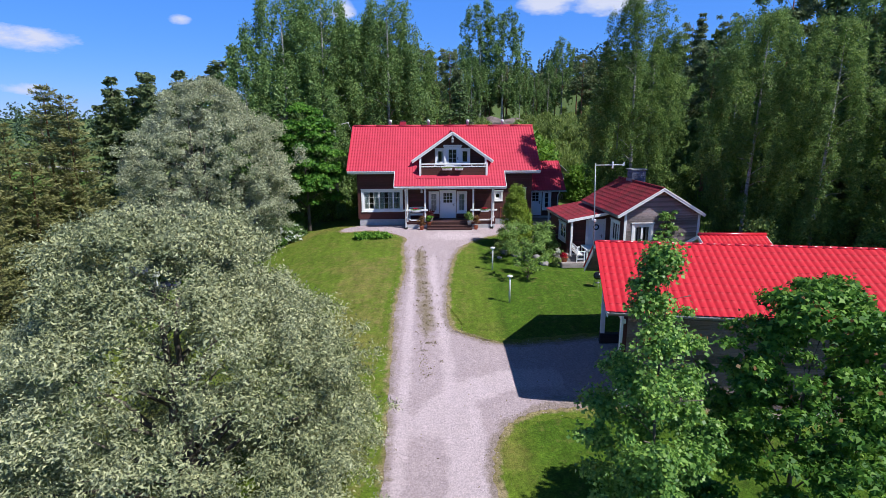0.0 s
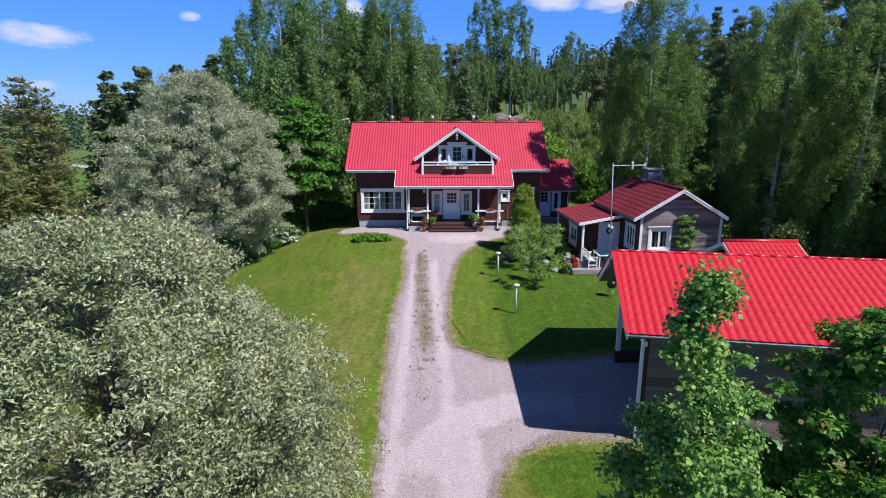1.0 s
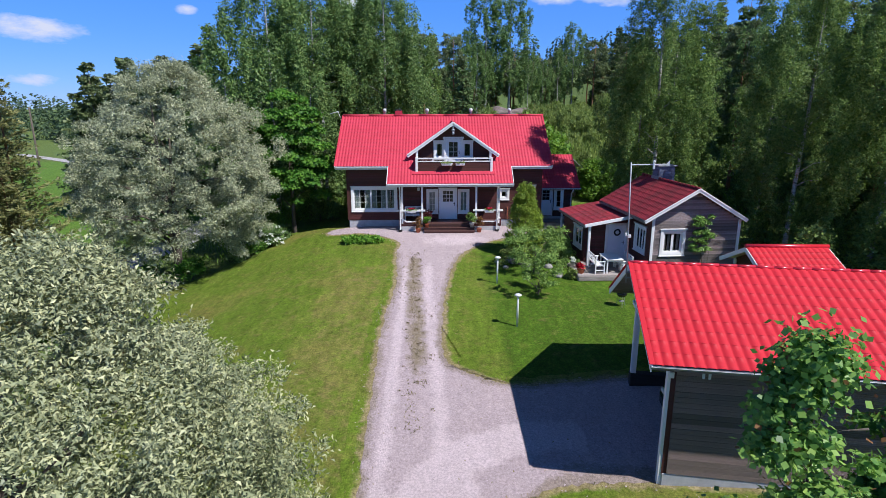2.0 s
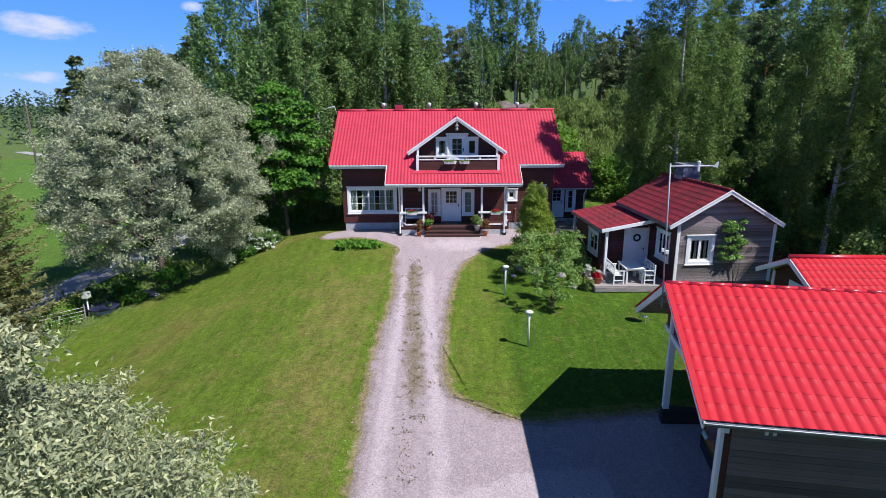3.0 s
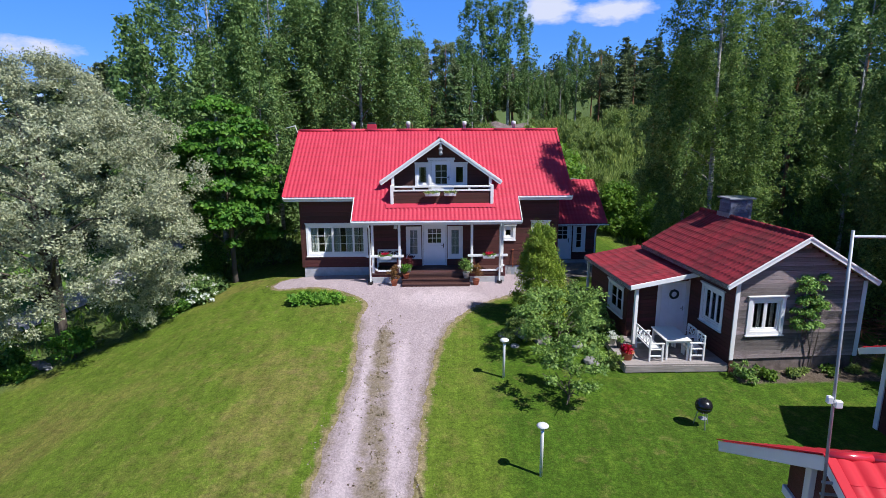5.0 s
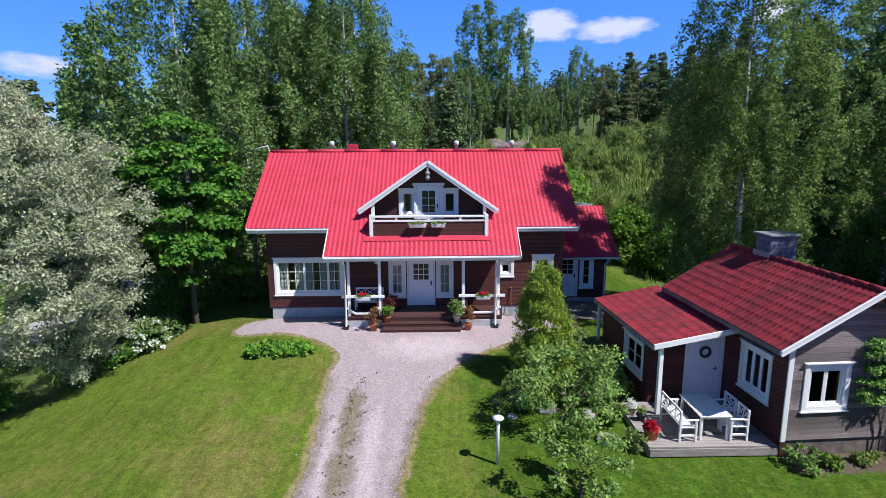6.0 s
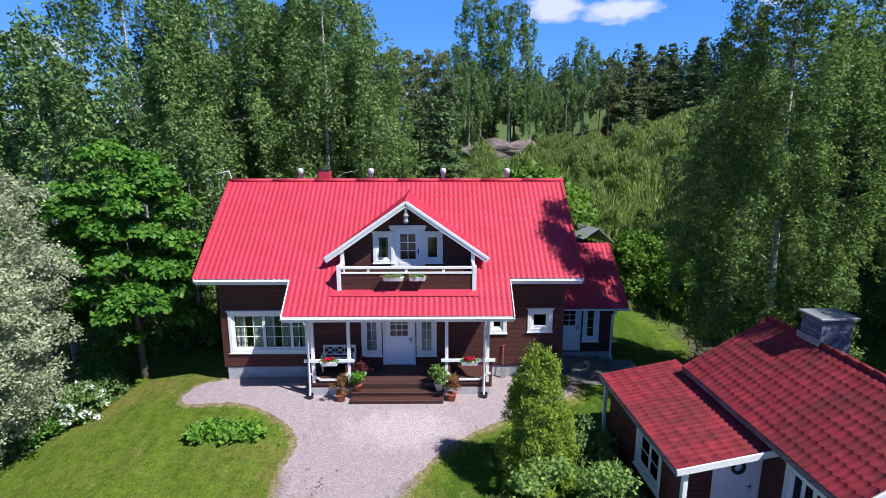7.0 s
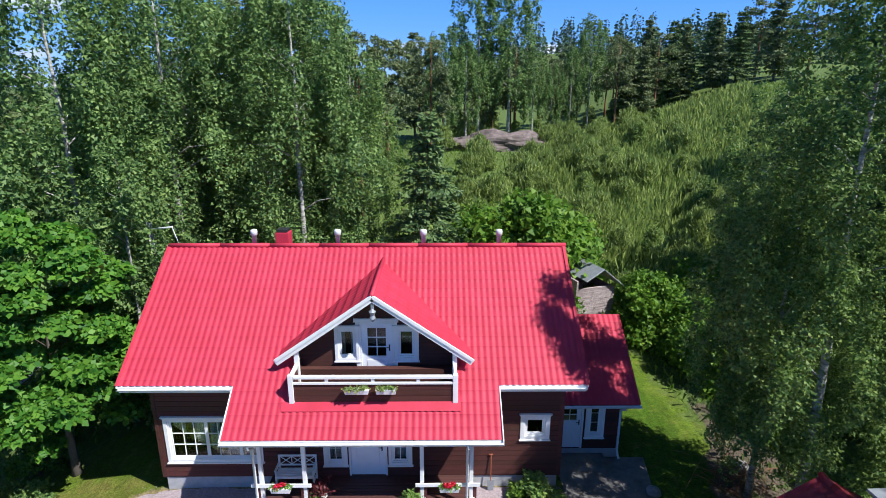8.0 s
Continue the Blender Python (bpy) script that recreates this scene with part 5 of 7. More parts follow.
part("chimney_flashing", prism([(CX0 - 0.06, CAZ - 0.1), (CX0 - 0.06, CAZ + 0.14), (CX1 + 0.06, CAZ - CSL * CX1 + 0.16), (CX1 + 0.06, CAZ - CSL * CX1 - 0.1)], CY0 - 0.07, CY1 + 0.07), M["steel"], chim, "grey sheet flashing")
part("chimney_cap", boxes([(CX0 - 0.10, CY0 - 0.09, 4.62, CX1 + 0.10, CY1 + 0.09, 4.68), (CX0 + 0.05, CY0 + 0.05, 4.57, CX1 - 0.05, CY1 - 0.05, 4.62)], 0.006), M["steel"], chim, "grey sheet-metal chimney cap")
# deck
DKM = pose(11.77, -9.32, 0)
deck = thing("deck", DKM, "weathered grey plank deck before the cottage door", "deck")
DKX0, DKX1, DKY0, DKY1 = -5.47, WL - 0.04, 0.37, 3.03
nb = 18
for i in range(nb):
    y0 = DKY0 + (DKY1 - DKY0) * i / nb
    y1 = DKY0 + (DKY1 - DKY0) * (i + 1) / nb
    board("plank", (DKX0, y0 + 0.005, DKZ - 0.04, DKX1, y1 - 0.005, DKZ), M["deckwood"], deck, pose(0, 0, 0))
part("fascia_board", boxes([(DKX0 + 0.01, DKY0 - 0.03, DKZ - 0.27, DKX1, DKY0 + 0.004, DKZ - 0.045), (DKX0 - 0.03, DKY0, DKZ - 0.27, DKX0 + 0.004, DKY1, DKZ - 0.045)], 0.005), M["deckwood"], deck)
for x, y in ((DKX0 + 0.15, DKY0 + 0.12), (-3.6, DKY0 + 0.12), (DKX1 - 0.15, DKY0 + 0.12), (DKX0 + 0.15, 2.6)):
    part("footing", boxes([(x - 0.14, y - 0.1, -1.3, x + 0.14, y + 0.16, DKZ - 0.05)], 0.02), M["concrete"], deck, "grey concrete footing")

# ---- carport and garage ----
GYAW = -10.4
GA = pose(4.81, -19.89, 0, 0, 0, GYAW)
garage = thing("garage", GA, "garage and carport with bright red tile roof", "garage")
GL, GRZ, GEZ, GFY, GBY = 10.0, 3.27, 1.86, -3.80, 3.5
GSB = 0.55
GSL = (GRZ - GEZ) / 3.80
gls = math.sqrt(1 + GSL * GSL)
GG = -1.75
tile_sheet("roof_sheet", garage, (0, 0, GRZ), (1, 0, 0), (0, -1, -GSL), GL, 3.80 * gls, M["roof_garage"], wave=0.232, step=0.40, label="bright red pressed metal tiles, front slope", lip=0.009, scallop=0.05, sharp=True, amp=0.03)
tile_sheet("roof_sheet", garage, (0, 0, GRZ), (1, 0, 0), (0, 1, -GSB), GL, GBY * math.sqrt(1 + GSB * GSB), M["roof_garage"], wave=0.232, step=0.40, label="bright red pressed metal tiles, rear slope", lip=0.009, scallop=0.05, sharp=True, amp=0.03)
for i in range(21):
    part("ridge_cap", tube([(-0.03 + i * 0.479, 0, GRZ + 0.012), (-0.03 + (i + 1) * 0.479 + 0.02, 0, GRZ + 0.020)], 0.056, 12), M["ridge_metal"], garage, smooth=True)
part("roof_boarding", joined(slab_roof(0.03, GL - 0.03, -3.77, 0, GEZ + 0.01, GRZ, 0.1), slab_roof(0.03, GL - 0.03, 0, GBY - 0.03, GRZ, GRZ - GSB * GBY, 0.1)), M["greywood"], garage)
for x in (-0.02, GL + 0.02):
    part("bargeboard", joined(beam((x, 0.0, GRZ - 0.10), (x, GFY - 0.02, GEZ - 0.10), 0.035, 0.19), beam((x, 0, GRZ - 0.10), (x, GBY + 0.02, GRZ - GSB * GBY - 0.10), 0.035, 0.19)), M["white"], garage, "white bargeboard")
    part("verge_flashing", joined(beam((x, 0, GRZ + 0.03), (x, GFY - 0.04, GEZ + 0.03), 0.13, 0.018), beam((x, 0, GRZ + 0.03), (x, GBY + 0.04, GRZ - GSB * GBY + 0.03), 0.13, 0.018)), M["roof_garage"], garage, "red verge flashing")
part("eaves_board", boxes([(0, GFY - 0.02, GEZ - 0.12, GL, GFY + 0.012, GEZ - 0.03)], 0.004), M["greywood"], garage, "weathered eaves board")
gutter(garage, (-0.05, GFY - 0.05, GEZ - 0.02), (GL + 0.05, GFY - 0.05, GEZ - 0.02), 0.045, "grey half-round gutter", M["steel"])
GFW = pose(0.60, -3.15, 0)
part("wall", boxes([(0.0, 0, GG + 0.35, GL - 1.1, 0.12, GRZ - GSL * 3.15 - 0.16)], 0), M["siding"], garage, m=GFW)
siding(garage, pose(0.72, -3.15, 0), GL - 1.32, GG + 0.38, GRZ - GSL * 3.15 - 0.18, M["garagewood"], (), 0.145)
part("plinth", boxes([(0.62, -3.17, GG - 0.4, GL - 0.6, -2.97, GG + 0.37)], 0.01), M["concrete"], garage, "grey concrete plinth")
part("wall", boxes([(4.4, -3.02, GG, 4.52, 2.5, 1.7), (GL - 0.6, -3.02, GG, GL - 0.48, 2.5, 1.7), (4.4, 2.5, GG, GL - 0.48, 2.62, 1.6)], 0), M["greywood"], garage)
part("gable", prism([(-3.1, 1.42), (2.12, 1.42), (2.12, GRZ - GSB * 2.12 - 0.14), (0, GRZ - 0.16), (-3.1, GRZ - GSL * 3.1 - 0.16)], 0.60, 0.72), M["siding"], garage, "dark boarded gable", m=Matrix(((0, 1, 0, 0), (1, 0, 0, 0), (0, 0, 1, 0), (0, 0, 0, 1))))
for y, zt in ((-3.05, GRZ - GSL * 3.05 - 0.16), (1.42, GRZ - GSB * 1.42 - 0.16)):
    part("post", boxes([(0.52, y - 0.085, -0.85 if y > 0 else GG - 0.1, 0.69, y + 0.085, zt)], 0.008), M["white"], garage, "white carport post")
part("base_wall", boxes([(0.50, 1.28, -1.9, 4.4, 1.58, -0.85)], 0.02), M["black_wood"], garage, "low dark base wall of the carport")
part("tie_beam", boxes([(0.55, -3.2, 1.27, 0.66, 2.18, 1.42)], 0.006), M["white"], garage, "white tie beam under the gable")
part("number_sign", boxes([(1.28, -3.23, 1.32, 1.34, -3.2, 1.52), (1.42, -3.23, 1.32, 1.48, -3.2, 1.52)], 0.004), M["gutter"], garage, "pale bars on the wall")
# weather mast
mast = thing("weather_mast", GA @ pose(-0.24, -0.20, 0), "grey steel mast with a wind vane and sensors", "mast")
part("pole", tube([(0.12, 0, 2.72), (0, 0, 6.17)], 0.018, 10), M["steel"], mast, smooth=True)
part("cross_arm", tube([(0, 0, 6.1), (0.80, -0.1, 6.13)], 0.016, 8), M["gutter"], mast)
part("sensor", joined(boxes([(0.56, -0.11, 6.00, 0.61, -0.06, 6.19)], 0.008), lathe([(0.03, 0), (0.04, 0.03), (0.015, 0.06)], 10, pose(0.585, -0.085, 6.18))), M["gutter"], mast)
part("wind_vane", joined(boxes([(0.78, -0.105, 6.12, 0.90, -0.095, 6.15)], 0.003), prism([(0.88, 6.11), (0.98, 6.09), (0.99, 6.24), (0.94, 6.20)], -0.105, -0.095)), M["gutter"], mast, "pale wind vane")
part("bracket", boxes([(0.08, -0.015, 2.86, 0.30, 0.015, 2.89), (0.08, -0.015, 3.02, 0.30, 0.015, 3.05)], 0.004), M["steel"], mast)
part("sensor_box", boxes([(-0.03, -0.08, 4.11, 0.03, -0.02, 4.20), (0.06, -0.08, 4.06, 0.14, -0.02, 4.15), (-0.005, -0.05, 4.10, 0.08, -0.02, 4.12)], 0.008), M["gutter"], mast, "white sensor boxes on the mast")

# second outbuilding behind the garage
store = thing("store_shed", pose(11.66, -13.9, 0, 0, 0, -3), "small store shed with orange-red roof", "shed")
SGZ = -0.9
tile_sheet("roof_sheet", store, (0, 0, 2.24), (1, 0, 0), (0, -1, -0.45), 3.2, 2.2, M["roof_garage"], label="bright red metal tiles", wave=0.232, step=0.4, lip=0.016, sharp=True)
tile_sheet("roof_sheet", store, (0, 0, 2.24), (1, 0, 0), (0, 1, -0.45), 3.2, 2.2, M["roof_garage"], label="bright red metal tiles", wave=0.232, step=0.4, lip=0.016, sharp=True)
part("ridge_cap", tube([(-0.03, 0, 2.27), (3.23, 0, 2.27)], 0.09, 10), M["ridge_metal"], store, smooth=True)
for x in (-0.02, 3.22):
    part("bargeboard", joined(beam((x, 0, 2.13), (x, -2.05, 1.21), 0.035, 0.18), beam((x, 0, 2.13), (x, 2.05, 1.21), 0.035, 0.18)), M["white"], store, "white bargeboard")
for x in (0.5, 2.7):
    part("wall", prism([(-1.7, SGZ - 0.5), (1.7, SGZ - 0.5), (1.7, 1.34), (0, 2.1), (-1.7, 1.34)], x, x + 0.1), M["siding"], store, m=Matrix(((0, 1, 0, 0), (1, 0, 0, 0), (0, 0, 1, 0), (0, 0, 0, 1))))
part("wall", boxes([(0.6, -1.7, SGZ - 0.5, 2.7, -1.6, 1.36), (0.6, 1.6, SGZ - 0.5, 2.7, 1.7, 1.36)], 0), M["greywood"], store)
part("roof_boarding", joined(slab_roof(0.02, 3.18, -1.98, 0, 2.24 - 0.45 * 1.98, 2.24, 0.06), slab_roof(0.02, 3.18, 0, 1.98, 2.24, 2.24 - 0.45 * 1.98, 0.06)), M["white"], store)
for ya in (-1.74, 1.58):
    part("corner_board", boxes([(0.46, ya, SGZ - 0.4, 0.5, ya + 0.16, 1.3)], 0.004), M["white"], store)
part("shed_door", boxes([(0.47, -0.62, SGZ, 0.498, 0.62, 1.25)], 0.004), M["door_white"], store, "white boarded door")

# log store seen past the roof
woodshed = thing("woodshed", pose(10.3, 14.2, height(10.3, 14.2), 0, 0, 20) @ Matrix.Diagonal((1.1, 1.1, 1.15, 1)), "old grey woodshed with a sheet roof", "shed")
part("wall", boxes([(-1.1, -0.9, -0.3, -1.0, 0.9, 2.6), (1.0, -0.9, -0.3, 1.1, 0.9, 2.1), (-1.0, 0.8, -0.3, 1.0, 0.9, 2.2), (-1.0, -0.9, -0.3, 1.0, -0.8, 2.2)], 0.004), M["greywood"], woodshed)
part("roof", joined(beam((-0.75, 0, 2.62), (0.2, 0, 3.1), 2.4, 0.05, up=(0, 0, 1)), beam((0.2, 0, 3.1), (1.4, 0, 2.2), 2.4, 0.05)), M["steel"], woodshed, "pale grey sheet roof")


# ---- plants ----
def unit(v):
    return v / np.maximum(np.linalg.norm(v, axis=-1, keepdims=True), 1e-9)


def leaf_faces(rng, pos, axis, length, width, vary=0.35, lobes=False, facing=None):
    """Corners of one leaf for each position: a pointed four-corner blade, or a lobed one of six corners."""
    n = len(pos)
    axis = unit(axis)
    if facing is None:
        side = unit(np.cross(axis, rng.normal(size=(n, 3))))
    else:
        axis = unit(axis - facing * np.sum(axis * facing, 1, keepdims=True) * 0.85)
        side = unit(np.cross(facing, axis))
    s = (1 + vary * (rng.random((n, 1)) * 2 - 1))
    l, w = length * s, width * s
    if lobes == "tri":
        c = np.stack([pos, pos + axis * l + side * w * 0.5, pos + axis * l * 0.8 - side * w * 0.6], 1)
        return c.reshape(-1, 3), 3
    if lobes == "sliver":
        c = np.stack([pos, pos + axis * l * 0.55 + side * w * 0.6, pos + axis * l], 1)
        return c.reshape(-1, 3), 3
    if not lobes:
        c = np.stack([pos, pos + axis * l * 0.45 + side * w * 0.5, pos + axis * l, pos + axis * l * 0.45 - side * w * 0.5], 1)
        return c.reshape(-1, 3), 4
    shape = ((0.0, 0.0), (0.30, 0.56), (0.48, 0.22), (1.0, 0.0), (0.48, -0.22), (0.30, -0.56))
    c = np.stack([pos + axis * l * a + side * w * b for a, b in shape], 1)
    return c.reshape(-1, 3), 6


def crown(rng, n, centres, radii, length, width, droop=0.3, squash=0.8, shell=0.45, lobes=False, outward=0.7, mat=None, name="crown", stray=0.16):
    """Leaves gathered in clumps round the given centres, denser near each clump's surface."""
    w = np.asarray(radii) ** 2
    pick = rng.choice(len(centres), n, p=w / w.sum())
    d = unit(rng.normal(size=(n, 3)))
    d[:, 2] = np.where(d[:, 2] < -0.3, -d[:, 2] * 0.6, d[:, 2])
    r = (shell + (1 - shell) * rng.random((n, 1)) ** 0.7) * (1 + stray * rng.normal(size=(n, 1)))
    off = d * r * np.asarray(radii)[pick][:, None]
    off[:, 2] *= squash
    pos = np.asarray(centres)[pick] + off
    axis = outward * 0.5 * d + 0.6 * rng.normal(size=(n, 3)) + np.array([0, 0, -droop])
    facing = unit(0.75 * d + np.array([0, 0, 0.45]) + 0.55 * rng.normal(size=(n, 3)))
    c, per = leaf_faces(rng, pos, axis, length, width, lobes=lobes, facing=facing)
    return quads_mesh(name, c, n, mat, per)


def envelope(rng, n, h0, h1, profile, fill=0.45):
    """Clump centres within a round envelope: profile(f) is the radius at the fraction f of the height."""
    out = []
    while len(out) < n:
        f = rng.random()
        R = profile(f)
        if rng.random() > (R / 6.0) ** 0.8 + 0.1:
            continue
        a = rng.random() * 2 * math.pi
        q = R * (fill + (1 - fill) * rng.random()) ** 0.5
        q *= 1 + 0.10 * rng.normal()
        out.append((q * math.cos(a), q * math.sin(a), h0 + f * (h1 - h0)))
    return np.array(out)


def trunk_mesh(rng, height_, r0, limbs, lean=0.0, fork=0.35, reach=2.0, multi=1, seg=8, split=False):
    """A tapered trunk with limbs."""
    parts = []
    for k in range(multi):
        a = rng.random() * 6.28
        lx, ly = lean * math.cos(a) + (0.5 * (k - (multi - 1) / 2) if multi > 1 else 0), lean * math.sin(a)
        pts = [(lx * f * height_ * 0.25 + 0.05 * rng.normal() * f, ly * f * height_ * 0.25 + 0.05 * rng.normal() * f, -0.3 + f * height_) for f in np.linspace(0, 1, 7)]
        parts.append(tube(pts, [r0 * (1 - 0.85 * f) * (1.25 if f == 0 else 1) for f in np.linspace(0, 1, 7)], seg))
        for i in range(limbs):
            f = fork + (0.95 - fork) * (i + rng.random()) / limbs
            b = np.array(pts[min(5, int(f * 6))]) + (np.array(pts[min(6, int(f * 6) + 1)]) - np.array(pts[min(5, int(f * 6))])) * (f * 6 % 1)
            t = rng.random() * 6.28
            ln = reach * (1.15 - f) * (0.7 + 0.6 * rng.random())
            e = b + np.array([math.cos(t) * ln, math.sin(t) * ln, ln * (0.35 + 0.5 * rng.random())])
            mid = (b + e) / 2 + np.array([0, 0, 0.12 * ln])
            parts.append(tube([b, mid, e], [r0 * 0.42 * (1.1 - f), r0 * 0.28 * (1.1 - f), 0.012], 5))
    return parts if split else joined(*parts)


def tree(name, at, label, trunk, crown_me, bark, category="tree", group="", extra=()):
    e = thing(name, at, label, category, group)
    for bm, nm in [(trunk, "trunk")] if not isinstance(trunk, list) else [(b, "limb" if i % 17 else "trunk") for i, b in enumerate(trunk)]:
        me = bpy.data.meshes.new(nm)
        bm.to_mesh(me)
        bm.free()
        me.materials.append(bark)
        me.polygons.foreach_set("use_smooth", [True] * len(me.polygons))
        child(nm, me, e)
    for c in (crown_me if isinstance(crown_me, list) else [crown_me]):
        child("crown", c, e)
    return e


def ground_pose(x, y, rz=0, s=1.0, sink=0.1, sz=None):
    return pose(x, y, height(x, y) - sink, 0, 0, rz) @ Matrix.Diagonal((s, s, sz or s, 1))


def willow(seed, x, y, H, R, n, leaf_l, leaf_w, label, lift=0.2, lobes="tri", mat=None, clumps=340, fine=1.0, aside=0.0):
    """A broad silver-leaved tree; its foliage sits in many sprays on boughs of uneven reach, with dark gaps between."""
    rng = np.random.default_rng(seed)
    prof = lambda f: R * (0.80 + 0.25 * math.sin(math.pi * min(1, f * 1.2))) * math.sqrt(max(0.02, 1 - max(0, (f - 0.35) / 0.65) ** 2.2))
    c = envelope(rng, clumps, H * lift, H * 0.92, prof, 0.62)
    # boughs: the outline swells and falls back in lumps
    way = unit(c - np.array([0, 0, H * 0.4]))
    lump = np.array([noise.noise(Vector((v * 2.6 + seed).tolist())) + 0.6 * noise.noise(Vector((v * 6.0 + seed).tolist())) for v in way])
    c = np.array([0, 0, H * 0.4]) + (c - np.array([0, 0, H * 0.4])) * (1 + 0.16 * lump)[:, None]
    c[:, 0] += aside * np.clip(c[:, 2] / (0.4 * H), 0, 1)
    rad = R * fine * (0.09 + 0.10 * rng.random(len(c)) ** 1.5)
    crown_me = crown(rng, n, c, rad, leaf_l, leaf_w, droop=-0.15, squash=1.15, shell=0.25, outward=1.1, mat=mat or M["willow"], lobes=lobes, stray=0.14)
    return tree("willow", ground_pose(x, y), label, trunk_mesh(rng, H * 0.8, 0.22, 16, 0.12, 0.15, R * 0.8, 2, split=True), crown_me, M["bark"])


def birch_model(seed, H, R, n, mat, label, leaf_l=0.23, leaf_w=0.17, low=0.20, clumps=120, strands=5, lean=0.04):
    """A silver birch: a pale stem, ascending limbs, and foliage that hangs in strands with gaps between."""
    rng = np.random.default_rng(seed)
    prof = lambda f: R * (0.35 + 0.75 * math.sin(math.pi * min(1.0, 0.12 + f * 0.86)) ** 0.8)
    c = envelope(rng, clumps, H * low, H * 0.97, prof, 0.25)
    side = np.arctan2(c[:, 1], c[:, 0])
    c[:, :2] *= (1 + 0.22 * np.sin(c[:, 2] * 1.1 + 2.0 * side + seed))[:, None]
    cc, rad = [], []
    for p in c:
        size = R * (0.085 + 0.065 * rng.random())
        cc.append(p)
        rad.append(size * 1.15)
        out = unit(np.array([p[0], p[1], 0.0]) + 1e-3)
        for k in range(strands):
            q = p + out * (0.10 * R * rng.random()) + np.array([0.10 * rng.normal(), 0.10 * rng.normal(), -0.36 * (k + 1) - 0.1 * rng.random()])
            cc.append(q)
            rad.append(size * (0.95 - 0.11 * k))
    me = crown(rng, n, np.array(cc), np.array(rad), leaf_l, leaf_w, droop=0.9, squash=1.5, shell=0.3, outward=0.4, mat=mat, lobes="tri", stray=0.12)
    return tree("birch_tree", pose(0, 0, -50), label, trunk_mesh(rng, H * 0.96, 0.17, 14, lean, 0.3, R * 0.8), me, M["birchbark"])


def conifer_model(seed, H, R, n, mat, bark, label, name, base=0.12, rise=-0.25, needle=0.5, wide=0.24, tiers=26, drop=0.28, ragged=0.2):
    """Whorls of branches with flat sprays of needles."""
    rng = np.random.default_rng(seed)
    pos, ax = [], []
    for t in range(tiers):
        f = base + (0.985 - base) * (t + 0.5 * rng.random()) / tiers
        L = R * (1 - f) ** 0.85 * (1 + ragged * rng.normal()) / (1 - base) ** 0.85 + 0.12
        for b in range(7):
            a = rng.random() * 6.28
            k = max(3, int(n / tiers / 7 * (0.3 + 1.5 * (1 - f))))
            s = rng.random(k) ** 0.75
            d = np.array([math.cos(a), math.sin(a), 0])
            p = np.array([0, 0, f * H]) + d * (s * L)[:, None] + np.array([0, 0, 1]) * (-drop * s * L + 0.10 * (s * L) ** 2 / max(L, 0.1))[:, None]
            perp = np.array([-d[1], d[0], 0])
            sd = rng.normal(size=(k, 1))
            p = p + perp * sd * 0.16 * (1.1 - s)[:, None] * L + rng.normal(size=(k, 3)) * 0.04
            pos.append(p)
            ax.append(d * 0.8 + perp * np.sign(sd) * 0.7 + np.array([0, 0, rise]) + 0.25 * rng.normal(size=(k, 3)))
    pos, ax = np.vstack(pos), np.vstack(ax)
    c, per = leaf_faces(rng, pos, ax, needle, wide, lobes="tri", facing=unit(np.array([0, 0, 0.9]) + 0.5 * ax + 0.5 * rng.normal(size=ax.shape)))
    me = quads_mesh("crown", c, len(pos), mat, per)
    return tree(name, pose(0, 0, -50), label, trunk_mesh(rng, H * 0.97, 0.16, 4, 0.0, 0.3, R * 0.3), me, bark)


def pine_model(seed, H, R, n, label):
    rng = np.random.default_rng(seed)
    prof = lambda f: R * (0.55 + 0.6 * math.sin(math.pi * (0.15 + 0.75 * f)))
    c = envelope(rng, 46, H * 0.42, H * 0.97, prof, 0.2)
    rad = R * (0.16 + 0.12 * rng.random(len(c)))
    me = crown(rng, n, c, rad, 0.45, 0.13, droop=-0.25, squash=0.6, shell=0.1, outward=0.9, mat=M["pine"], lobes="tri")
    return tree("pine_tree", pose(0, 0, -50), label, trunk_mesh(rng, H * 0.97, 0.2, 16, 0.02, 0.4, R * 1.0), me, M["pinebark"])


def bush(seed, at, label, W, H, n, mat, leaf_l=0.16, leaf_w=0.09, name="bush", clumps=30, category="bush", lobes=False, up=0.0):
    rng = np.random.default_rng(seed)
    prof = lambda f: W * 0.5 * math.sqrt(max(0.03, 1 - (max(0, f - 0.25) / 0.75) ** 2)) * 1.0
    c = envelope(rng, clumps, H * 0.12, H * 0.86, lambda f: max(prof(f) * 0.8, 0.05) , 0.3) if W > 1.2 else np.column_stack([rng.normal(size=(clumps, 2)) * W * 0.2, H * (0.15 + 0.7 * rng.random(clumps))])
    rad = min(W, H) * (0.14 + 0.12 * rng.random(len(c)))
    me = crown(rng, n, c, rad, leaf_l, leaf_w, droop=-up, squash=0.9, shell=0.25, outward=0.9, mat=mat, lobes=lobes)
    return tree(name, at, label, trunk_mesh(rng, H * 0.6, min(0.07, 0.03 * W), 8, 0.1, 0.1, W * 0.4, 1, 6), me, M["bark"], category)


# two silver willows
willow(11, -7.15, -28.1, 8.65, 3.95, 340000, 0.088, 0.052, "big silver-leaved willow beside the driveway", 0.06, "sliver", clumps=1900, fine=0.62)
willow(12, -16.6, -2.6, 13.4, 5.0, 170000, 0.115, 0.06, "tall silver-leaved willow at the lawn's edge", 0.13, mat=M["willow_pale"], clumps=1000, fine=0.62, aside=0.7)

